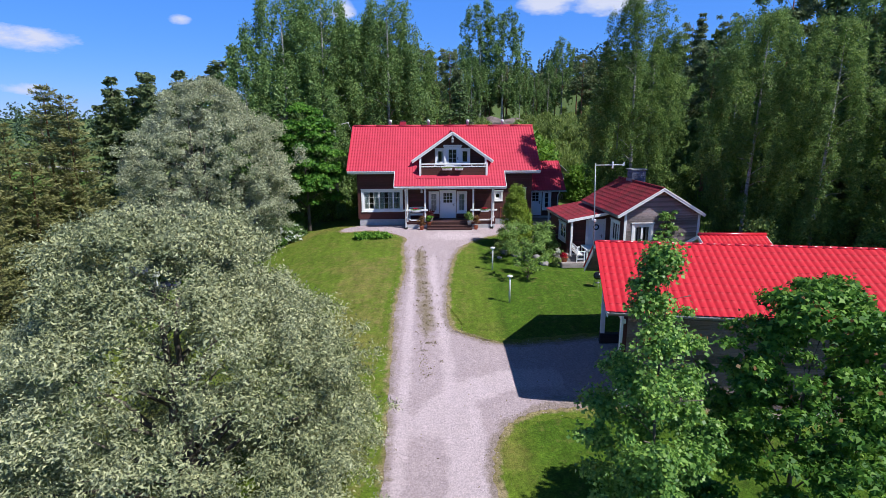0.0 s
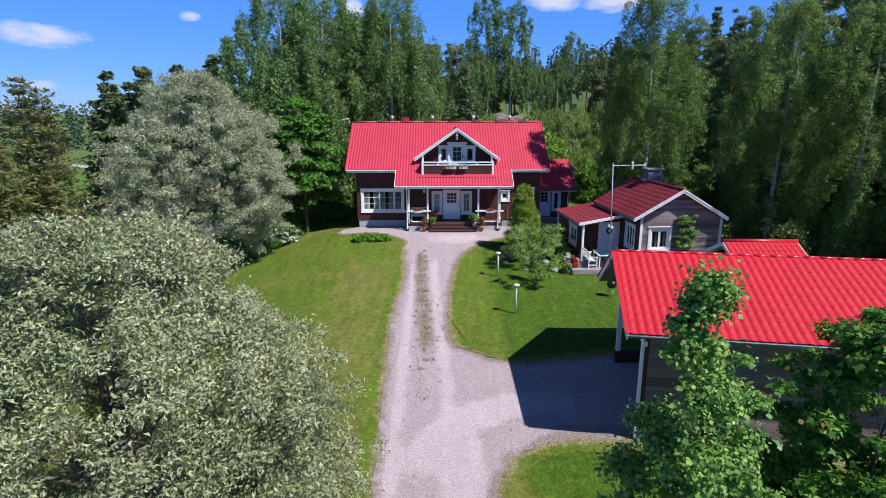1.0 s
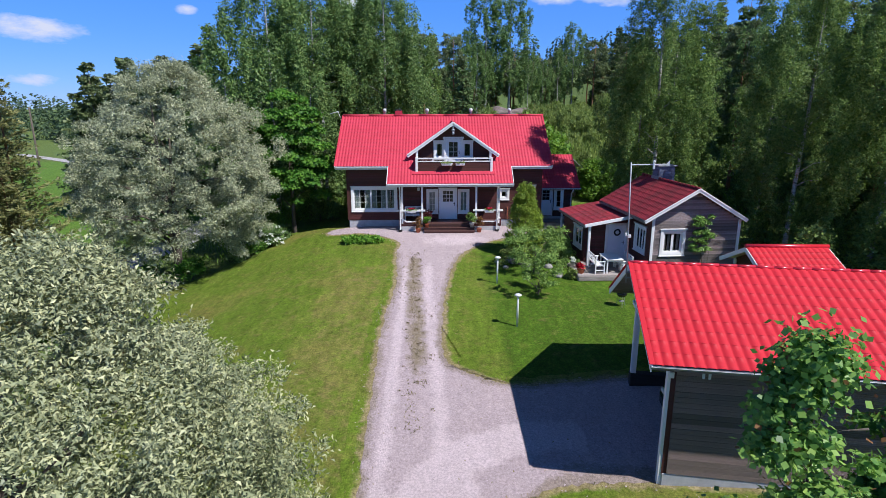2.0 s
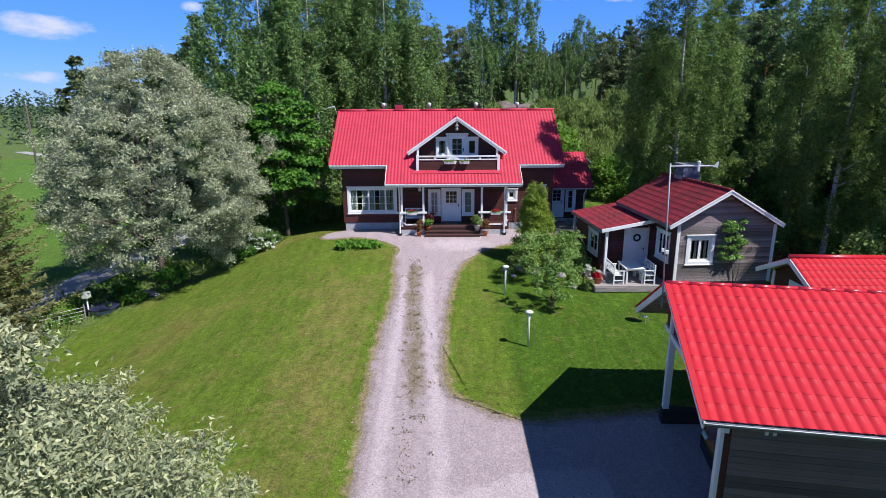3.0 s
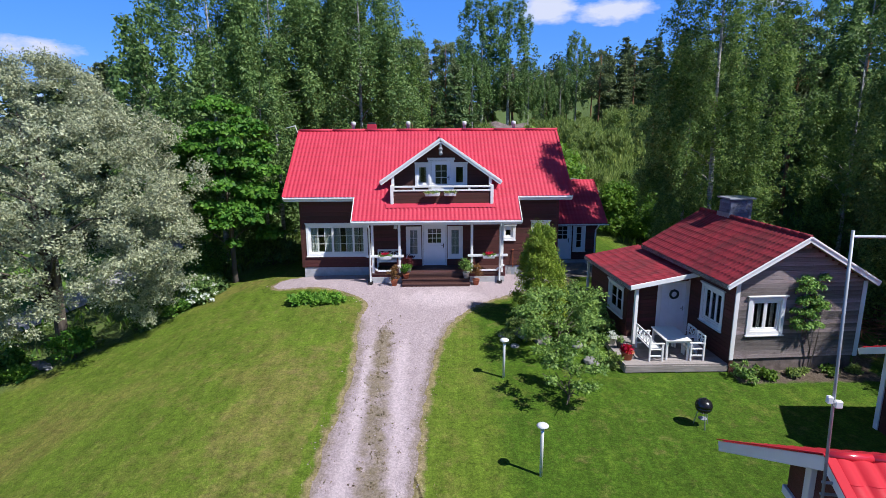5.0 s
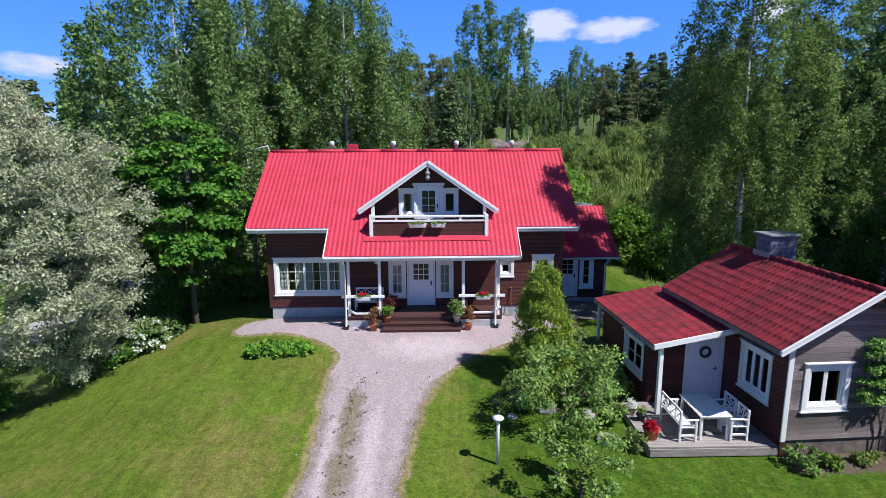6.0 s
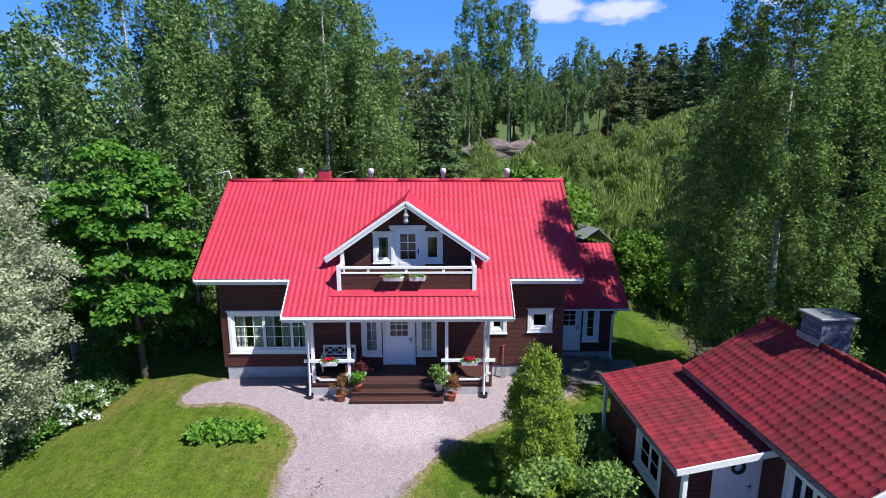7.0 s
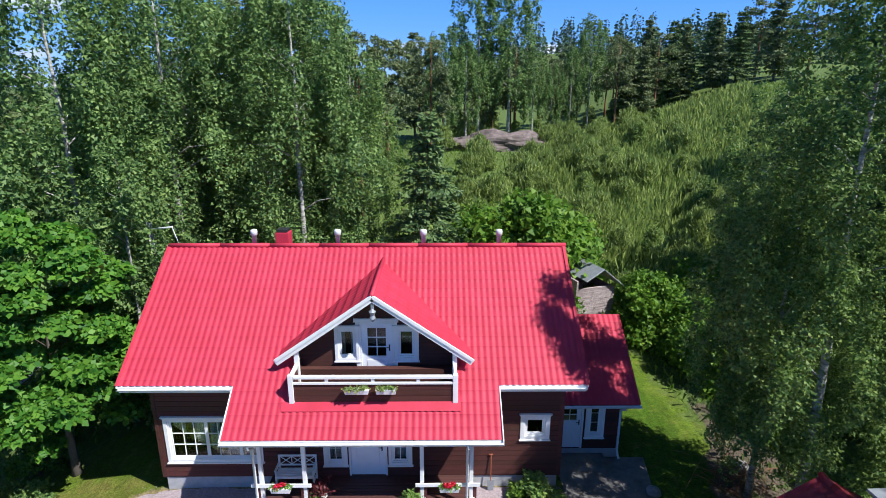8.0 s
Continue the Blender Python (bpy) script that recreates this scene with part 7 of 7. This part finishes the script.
pot_plant(*(dk @ Vector((-5.30, 2.25, 0))), 0.15, 0.26, M["glazed"], M["white_flower"], 0.20, 0.30, 220, "white pot with pale flowers on the deck", 12)
wreath = thing("door_wreath", SH @ pose(LWX + (ld_hole[0] + ld_hole[2]) / 2, LF - 0.05, DKZ + 1.62, 90), "dark twig wreath hung on the cottage door", "wreath")
bm = bmesh.new()
ring = [(0.15 * math.cos(t), 0.15 * math.sin(t), 0) for t in [2 * math.pi * k / 24 for k in range(25)]]
part("ring", tube(ring, 0.045, 8), M["iron"], wreath, smooth=True)
bm.free()

# climber and plants at the cottage front
rng = np.random.default_rng(51)
climb = thing("climber", SH @ pose(0.28, C0 - 0.12, -0.7), "green climbing plant on the cottage wall", "climber")
c = np.column_stack([0.05 + 0.20 * rng.normal(size=34), -0.05 + 0.03 * rng.normal(size=34), 1.5 + 1.75 * rng.random(34)])
c[:12, 0] = 0.35 + 0.15 * rng.normal(size=12)
child("foliage", crown(rng, 5200, c, np.full(34, 0.17), 0.075, 0.06, droop=0.5, mat=M["aspen"]), climb)
part("stem", joined(tube([(0.5, 0.02, 0), (0.45, 0.0, 0.8), (0.2, 0, 1.6), (0.05, 0, 2.6)], [0.03, 0.025, 0.02, 0.01], 6), tube([(0.52, 0.02, 0), (0.65, 0.0, 0.9), (0.7, 0, 1.7), (0.5, 0, 2.4)], [0.02, 0.02, 0.015, 0.01], 6)), M["bark"], climb)
rng = np.random.default_rng(52)
for i, (lx, ly, w, h, m) in enumerate(((-1.75, -0.05, 0.9, 0.55, "apple"), (-0.9, 0.0, 0.8, 0.4, "grass"), (0.1, 0.1, 0.7, 0.28, "scrub"), (1.4, 0.15, 0.8, 0.25, "grass"), (2.3, 0.1, 0.6, 0.3, "scrub"), (-5.75, 1.1, 0.7, 0.55, "scrub"), (-5.8, 2.2, 0.8, 0.7, "apple"), (-5.9, 3.3, 0.9, 0.8, "birch"))):
    p = SH @ Vector((lx, ly, 0))
    bush(60 + i, ground_pose(p.x, p.y, 0, 1, 0.03), "low border plant along the cottage foot", w, h, 700, M[m], 0.12, 0.05, "border_plant", 12, "plant")

# kettle grill
gxy = (7.47, -11.97)
grill = thing("kettle_grill", pose(*gxy, height(*gxy) - 0.02) @ Matrix.Diagonal((0.82, 0.82, 0.80, 1)), "black kettle grill on three legs", "grill")
part("bowl", lathe([(0.02, 0.55), (0.17, 0.58), (0.26, 0.68), (0.285, 0.80), (0.27, 0.80), (0.2, 0.66), (0.02, 0.6)], 24), M["black"], grill, smooth=True)
part("lid", lathe([(0.29, 0.80), (0.285, 0.86), (0.23, 0.98), (0.12, 1.05), (0.02, 1.06)], 24), M["black"], grill, "glossy black domed lid", smooth=True)
part("lid_handle", tube([(-0.07, 0, 1.05), (-0.06, 0, 1.11), (0.06, 0, 1.11), (0.07, 0, 1.05)], 0.012, 6), M["iron"], grill)
for a in (0.4, 2.5, 4.6):
    part("leg", tube([(0.16 * math.cos(a), 0.16 * math.sin(a), 0.62), (0.28 * math.cos(a), 0.28 * math.sin(a), 0.0)], 0.014, 6), M["steel"], grill)
part("ash_pan", lathe([(0.13, 0.30), (0.15, 0.33), (0.02, 0.34)], 16), M["steel"], grill)


def bollard(x, y, h, label):
    e = thing("garden_lamp", pose(x, y, height(x, y) - 0.02), label, "garden lamp", "lamps along the driveway")
    part("post", lathe([(0.042, 0), (0.042, h - 0.14), (0.03, h - 0.13)], 12), M["gutter"], e, smooth=True)
    part("lamp_glass", lathe([(0.05, h - 0.14), (0.075, h - 0.12), (0.075, h - 0.05), (0.05, h - 0.04)], 14), M["glazed"], e, smooth=True)
    part("cap", lathe([(0.15, h - 0.05), (0.155, h - 0.03), (0.10, h + 0.01), (0.02, h + 0.03)], 18), M["gutter"], e, "white domed cap", smooth=True)
    return e


bollard(2.52, -13.85, 1.42, "white post lamp with domed cap on the lawn")
bollard(2.20, -9.12, 1.38, "white post lamp with domed cap on the lawn")
lx, ly = -18.3, -6.7
lamp = thing("garden_lamp", pose(lx, ly, height(lx, ly) - 0.05), "grey post lamp with square white head", "garden lamp")
part("post", lathe([(0.05, 0), (0.035, 0.25), (0.035, 1.05)], 10), M["gutter"], lamp, smooth=True)
part("head", boxes([(-0.16, -0.16, 1.02, 0.16, 0.16, 1.34)], 0.03), M["glazed"], lamp, "square white lamp head")
wx, wy = -17.95, -6.1
well = thing("well_cover", pose(wx, wy, height(wx, wy) - 0.05), "low round well with a dark blue-grey lid", "well")
part("ring", lathe([(0.62, 0), (0.62, 0.28), (0.5, 0.28)], 26), M["concrete"], well, smooth=True)
part("lid", lathe([(0.78, 0.27), (0.79, 0.33), (0.66, 0.36), (0.05, 0.40)], 26), M["navy"], well, "dark blue round lid", smooth=True)
fn = thing("wire_fence", ground_pose(-19.9, -8.3, 0, 1, 0), "low fence of thin pale wires between wooden stakes", "fence")
for k in range(3):
    part("stake", lathe([(0.03, -0.2), (0.03, 0.85), (0.01, 0.9)], 8, pose(-1.6 + 1.6 * k, -1.9 + 1.6 * k, 0)), M["greywood"], fn)
for k in range(4):
    part("wire", tube([(-1.6, -1.9, 0.22 + 0.18 * k), (0.0, -0.3, 0.20 + 0.18 * k), (1.6, 1.3, 0.22 + 0.18 * k)], 0.008, 5), M["gutter"], fn)

# hosta bed on the lawn
rng = np.random.default_rng(55)
bed = thing("hosta_bed", ground_pose(-5.35, -2.25, 0, 1, 0.03), "low bed of broad bright green leaves", "plants")
c = np.column_stack([1.15 * (rng.random(60) * 2 - 1), 0.42 * (rng.random(60) * 2 - 1), 0.06 + 0.12 * rng.random(60)])
keepm = (c[:, 0] / 1.25) ** 2 + (c[:, 1] / 0.5) ** 2 < 1
child("foliage", crown(rng, 1500, c[keepm], np.full(keepm.sum(), 0.2), 0.22, 0.13, droop=-0.5, squash=0.9, shell=0.1, outward=0.9, mat=M["hosta"]), bed)

# white-flowering shrub and hedge plants under the willow
def flowering(x, y, w, h, seed):
    e = bush(seed, ground_pose(x, y), "shrub covered in white blossom", w, h, 3200, M["birch"], 0.12, 0.08, "flowering_shrub", 26)
    rng = np.random.default_rng(seed + 1)
    prof = lambda f: w * 0.46 * math.sqrt(max(0.03, 1 - (max(0, f - 0.25) / 0.75) ** 2))
    c = envelope(rng, 34, h * 0.2, h * 0.95, prof, 0.8) if w > 0.5 else None
    child("blossoms", crown(rng, 700, c, np.full(len(c), 0.15), 0.10, 0.09, droop=-0.2, shell=0.2, mat=M["white_flower"]), e, "white blossom clusters")
    return e


flowering(-11.6, 0.1, 1.7, 1.5, 70)
for i, (x, y, w, h, m) in enumerate(((-15.2, -4.0, 2.1, 1.5, "maple"), (-17.6, -4.4, 1.5, 1.1, "maple_dark"), (-19.0, -5.2, 1.5, 1.0, "birch"), (-16.6, -5.2, 1.0, 0.55, "hosta"), (-17.3, -5.3, 0.7, 0.5, "bush"), (-19.4, -6.8, 1.3, 0.8, "bush"), (-20.4, -8.4, 1.6, 0.8, "scrub"), (-20.0, -9.8, 1.6, 0.9, "maple_dark"), (-13.2, -2.0, 1.3, 0.8, "birch"), (-12.4, -0.8, 1.5, 1.0, "maple_dark"), (-11.6, 1.6, 1.5, 1.2, "birch"), (-9.6, 6.0, 1.8, 2.0, "birch_lit"), (-8.6, 5.4, 1.4, 1.6, "birch"), (-12.6, 3.6, 2.4, 1.9, "maple_dark"), (-13.2, 6.0, 2.6, 2.2, "maple_dark"), (-10.6, 7.0, 2.2, 2.0, "maple_dark"), (5.4, 0.95, 0.9, 1.0, "apple"), (4.9, 1.05, 0.6, 0.5, "grass"), (6.0, 0.6, 0.7, 0.6, "apple"))):
    bush(80 + i, ground_pose(x, y), "leafy garden shrub at the border", w, h, 1800, M[m], 0.14, 0.085, "shrub", 24)

# border stones
srng = random.Random(4)


def stone(x, y, s, label="rounded grey garden stone"):
    bm = bmesh.new()
    bmesh.ops.create_icosphere(bm, subdivisions=2, radius=s)
    k = srng.uniform(0, 100)
    for v in bm.verts:
        v.co *= 1 + 0.25 * noise.noise(v.co * (1.4 / s) + Vector((k, 0, 0)))
        v.co.z *= 0.62
    me = bpy.data.meshes.new("stone")
    bm.to_mesh(me)
    bm.free()
    me.materials.append(M["stone"])
    ob = new("stone", me)
    ob.matrix_basis = pose(x, y, height(x, y) + 0.15 * s, 0, 0, srng.uniform(0, 360))
    return tagged(ob, label, "stone", "garden stones")


for x, y, s in ((-16.6, -4.4, 0.36), (-17.0, -4.8, 0.26), (-16.2, -4.5, 0.24), (-15.9, -4.7, 0.18), (3.4, -5.9, 0.42), (2.6, -6.0, 0.2), (4.0, -6.5, 0.34), (5.4, -8.2, 0.3), (5.2, -6.9, 0.25), (2.9, -6.9, 0.16), (9.4, 1.2, 0.25), (13.0, 2.4, 0.3)):
    stone(x, y, s)
# rock outcrop on the slope
rk = bmesh.new()
bmesh.ops.create_icosphere(rk, subdivisions=4, radius=1)
for v in rk.verts:
    v.co *= 1 + 0.35 * noise.noise(v.co * 2.1) + 0.12 * noise.noise(v.co * 6)
    v.co = Vector((v.co.x * 6.6, v.co.y * 2.4, v.co.z * 1.9))
me = bpy.data.meshes.new("rock_outcrop")
rk.to_mesh(me)
rk.free()
me.materials.append(M["rock"])
ro = new("rock_outcrop", me)
ro.matrix_basis = pose(9.2, 50.6, height(9.2, 50.6) + 0.1)
tagged(ro, "bare pinkish grey rock outcrop among birches", "rock")

# shovel against the wall
sv = thing("shovel", pose(4.02, 1.34, 0.0, -6, 0, 0), "shovel with wooden shaft leaning on the wall", "shovel")
part("shaft", tube([(0, 0, 0.38), (0, 0, 1.32)], 0.017, 8), M["terracotta"], sv, "worn wooden shaft")
part("grip", boxes([(-0.06, -0.015, 1.30, 0.06, 0.015, 1.34)], 0.006), M["terracotta"], sv)
bm = boxes([(-0.13, -0.008, 0.02, 0.13, 0.008, 0.42)], 0.004)
for v in bm.verts:
    if v.co.z < 0.2:
        v.co.x *= 0.7
part("blade", bm, M["steel"], sv)

# service pole beside the gable, with an arm towards the roof
pole = thing("service_pole", pose(-9.35, 7.7, height(-9.35, 7.7) - 0.3), "pale weathered wooden service pole with a steel arm", "utility pole")
part("pole", tube([(0, 0, 0), (0.03, 0.0, 3.0), (0.0, 0.0, 8.35)], [0.13, 0.12, 0.085], 12), M["birchbark"], pole, smooth=True)
part("arm", tube([(0, -0.05, 8.05), (1.30, -0.75, 8.33)], 0.032, 8), M["gutter"], pole, "pale steel arm", smooth=True)
part("strut", tube([(1.28, -0.74, 8.33), (1.62, -0.98, 7.5)], 0.02, 6), M["gutter"], pole)
part("cable", tube([(1.28, -0.74, 8.30), (1.55, -0.95, 7.7), (1.95, -1.2, 7.45)], 0.012, 6), M["iron"], pole)

# utility pole beyond the field
up = thing("utility_pole", pose(-80.0, 76.0, height(-80.0, 76.0) - 0.3) @ Matrix.Diagonal((1.3, 1.3, 1.35, 1)), "weathered wooden utility pole beside the lane", "utility pole")
part("pole", lathe([(0.16, 0), (0.15, 1.0), (0.11, 8.8)], 10), M["bark"], up, smooth=True)
part("insulator", lathe([(0.04, 8.8), (0.06, 8.86), (0.03, 8.95)], 8), M["glazed"], up, smooth=True)

# brushwood heap
rng = np.random.default_rng(91)
heap = thing("brushwood_heap", ground_pose(12.3, 1.6, 0, 1, 0), "heap of dry brown brushwood", "brushwood")
bms = []
for k in range(60):
    a = rng.random() * 6.28
    p = np.array([rng.normal() * 0.5, rng.normal() * 0.5, 0.05 + 0.5 * rng.random()])
    d = np.array([math.cos(a), math.sin(a), 0.25 * rng.normal()]) * (0.5 + 0.5 * rng.random())
    bms.append(tube([p - d, p + d * 0.2 + np.array([0, 0, 0.05]), p + d], [0.014, 0.012, 0.006], 4))
tagged(part("brushwood", joined(*bms), M["pinebark"], heap), kind="stuff")
copy_thing(heap, ground_pose(16.9, -6.1, 40, 1.5, 0))

# parked car in the carport
CARM = GA @ pose(3.25, -0.85, GG + 0.42, 0, 0, 180)
car = thing("car", CARM, "dark parked car under the carport roof", "car")
sect = ((-2.1, 0.35, 0.62, 0.70), (-1.95, 0.28, 0.84, 0.82), (-1.0, 0.24, 0.94, 0.88), (-0.55, 0.24, 1.40, 0.70), (0.2, 0.24, 1.46, 0.68), (0.9, 0.24, 1.36, 0.68), (1.45, 0.24, 1.0, 0.86), (1.95, 0.28, 0.88, 0.84), (2.12, 0.36, 0.66, 0.72))
bm = bmesh.new()
rings = []
for x, z0, z1, hw in sect:
    r = []
    wide = 0.88 if abs(x) < 1.98 else 0.74
    for (yy, zz) in ((-wide * 0.9, z0), (-wide, z0 + 0.18), (-wide, min(z1, 0.9) - 0.03), (-hw, z1 - 0.04), (-hw * 0.75, z1), (hw * 0.75, z1), (hw, z1 - 0.04), (wide, min(z1, 0.9) - 0.03), (wide, z0 + 0.18), (wide * 0.9, z0)):
        r.append(bm.verts.new((x, yy, zz)))
    rings.append(r)
for a, b in zip(rings, rings[1:]):
    for i in range(10):
        bm.faces.new((a[i], a[(i + 1) % 10], b[(i + 1) % 10], b[i]))
bm.faces.new(rings[0])
bm.faces.new(list(reversed(rings[-1])))
bmesh.ops.recalc_face_normals(bm, faces=bm.faces[:])
part("body", bm, M["black"], car, "glossy dark bodywork", smooth=True)
for x in (-1.32, 1.32):
    for y in (-0.80, 0.80):
        wh = part("wheel", lathe([(0.20, -0.1), (0.30, -0.1), (0.32, -0.06), (0.32, 0.06), (0.30, 0.1), (0.20, 0.1)], 22, pose(x, y, 0.32, 90)), M["iron"], car, "black tyre", smooth=True)
        part("rim", lathe([(0.03, -0.085), (0.20, -0.095), (0.20, 0.095), (0.03, 0.085)], 18, pose(x, y, 0.32, 90)), M["steel"], wh, "grey wheel rim", smooth=True)
for y in (-0.58, 0.58):
    part("headlight", boxes([(2.0, y - 0.17, 0.66, 2.09, y + 0.17, 0.80)], 0.03), M["glazed"], car, "clear headlight")
part("windscreen", beam((0.98, 0, 1.34), (1.42, 0, 1.04), 1.2, 0.02, up=(0, 0, 1)), M["glass"], car)

# loose gravel, lawn tufts and grass along the edges
rng = np.random.default_rng(101)
dp = np.array(DRIVE)
pts = []
while len(pts) < 5000:
    x, y = rng.uniform(-8, 10), rng.uniform(-34, 1.4)
    pts.append((x, y))
pts = np.array(pts)
inside = in_poly(pts[:, 0], pts[:, 1], DRIVE)
seg_d = np.linalg.norm(np.roll(dp, -1, 0) - dp, axis=1)


def along_edge(n, spread):
    """Points scattered evenly along the driveway's outline."""
    k = rng.choice(len(dp), n, p=seg_d / seg_d.sum())
    t = rng.random((n, 1))
    return dp[k] * (1 - t) + np.roll(dp, -1, 0)[k] * t + rng.normal(size=(n, 2)) * spread


near_edge = along_edge(1800, 0.22)
near_edge = near_edge[(near_edge[:, 1] > -45)]
allp = np.vstack([pts[inside], near_edge])
zz = land(allp[:, 0], allp[:, 1]) + 0.025
oct_v = np.array([(1, 0, 0), (0, 1, 0), (-1, 0, 0), (0, -1, 0), (0, 0, 0.7)])
size = 0.010 + 0.022 * rng.random(len(allp)) ** 3
vv = (oct_v[None] * size[:, None, None] * (0.7 + 0.6 * rng.random((len(allp), 5, 1)))) + np.column_stack([allp, zz])[:, None, :]
tri = np.array([(0, 1, 4), (1, 2, 4), (2, 3, 4), (3, 0, 4)])
ff = (tri[None] + 5 * np.arange(len(allp))[:, None, None]).reshape(-1, 3)
tagged(new("loose_gravel", mesh_of("loose_gravel", vv.reshape(-1, 3).tolist(), ff.tolist(), (material("pebbles", (0.47, 0.39, 0.42), (0.36, 0.30, 0.32), 9, 0.9, island=0.3),))), "loose grey and pink pebbles on the driveway", "gravel", kind="stuff")


M["weed"] = leaf("dry_weeds", (0.27, 0.235, 0.125), (0.24, 0.18, 0.11), 0.4, 0.45)


def tufts(name, xy, h, w, mat, label, spread=0.5):
    rng = np.random.default_rng(len(xy))
    p = np.column_stack([xy, land(xy[:, 0], xy[:, 1])])
    ax = np.column_stack([rng.normal(size=(len(xy), 2)) * spread, np.ones(len(xy))])
    c, per = leaf_faces(rng, p, ax, h, w, 0.5, "tri")
    return tagged(new(name, quads_mesh(name, c, len(xy), mat, per)), label, "grass", kind="stuff")


e2 = along_edge(3000, 0.26)
e2 = e2[(e2[:, 1] > -45) & (e2[:, 1] < -0.8) & ~((e2[:, 0] > 4.5) & (e2[:, 1] < -17) & (e2[:, 1] > -24))]
tufts("edge_grass", e2, 0.08, 0.022, M["weed"], "longer grass along the driveway edge", 0.6)
cy = rng.uniform(-21, -4, 440)
cx = -1.75 + 0.25 * np.sin(cy * 0.25) + rng.normal(size=440) * (0.22 + 0.25 * rng.random(440) ** 3)
many = (1 + 14 * rng.random(440) ** 2.5).astype(int)
cp = np.repeat(np.column_stack([cx, cy]), many, 0)
cp = cp + rng.normal(size=cp.shape) * 0.045
stray = pts[inside & (pts[:, 1] < -9)][:220]
tufts("weeds", np.vstack([cp, stray]), 0.060, 0.035, M["weed"], "sparse weeds down the driveway's middle", 1.2)
wl = np.column_stack([rng.uniform(-45, 45, 60000), rng.uniform(-32, 60, 60000)])
okw = ~in_poly(wl[:, 0], wl[:, 1], LAWN) & ~in_poly(wl[:, 0], wl[:, 1], ROAD) & ~in_poly(wl[:, 0], wl[:, 1], DRIVE) & ((wl[:, 0] > -22) | (wl[:, 1] < -10))
slope = np.column_stack([rng.uniform(0, 24, 26000), rng.uniform(13, 62, 26000)])
slope[:, 0] += (slope[:, 1] - 13) * 0.4
tufts("slope_grass", slope, 1.0, 0.10, M["scrub"], "tall pale green grass on the slope", 0.3)
tufts("tall_grass", wl[okw], 0.42, 0.09, M["grass"], "tall wild grass under the trees", 0.45)
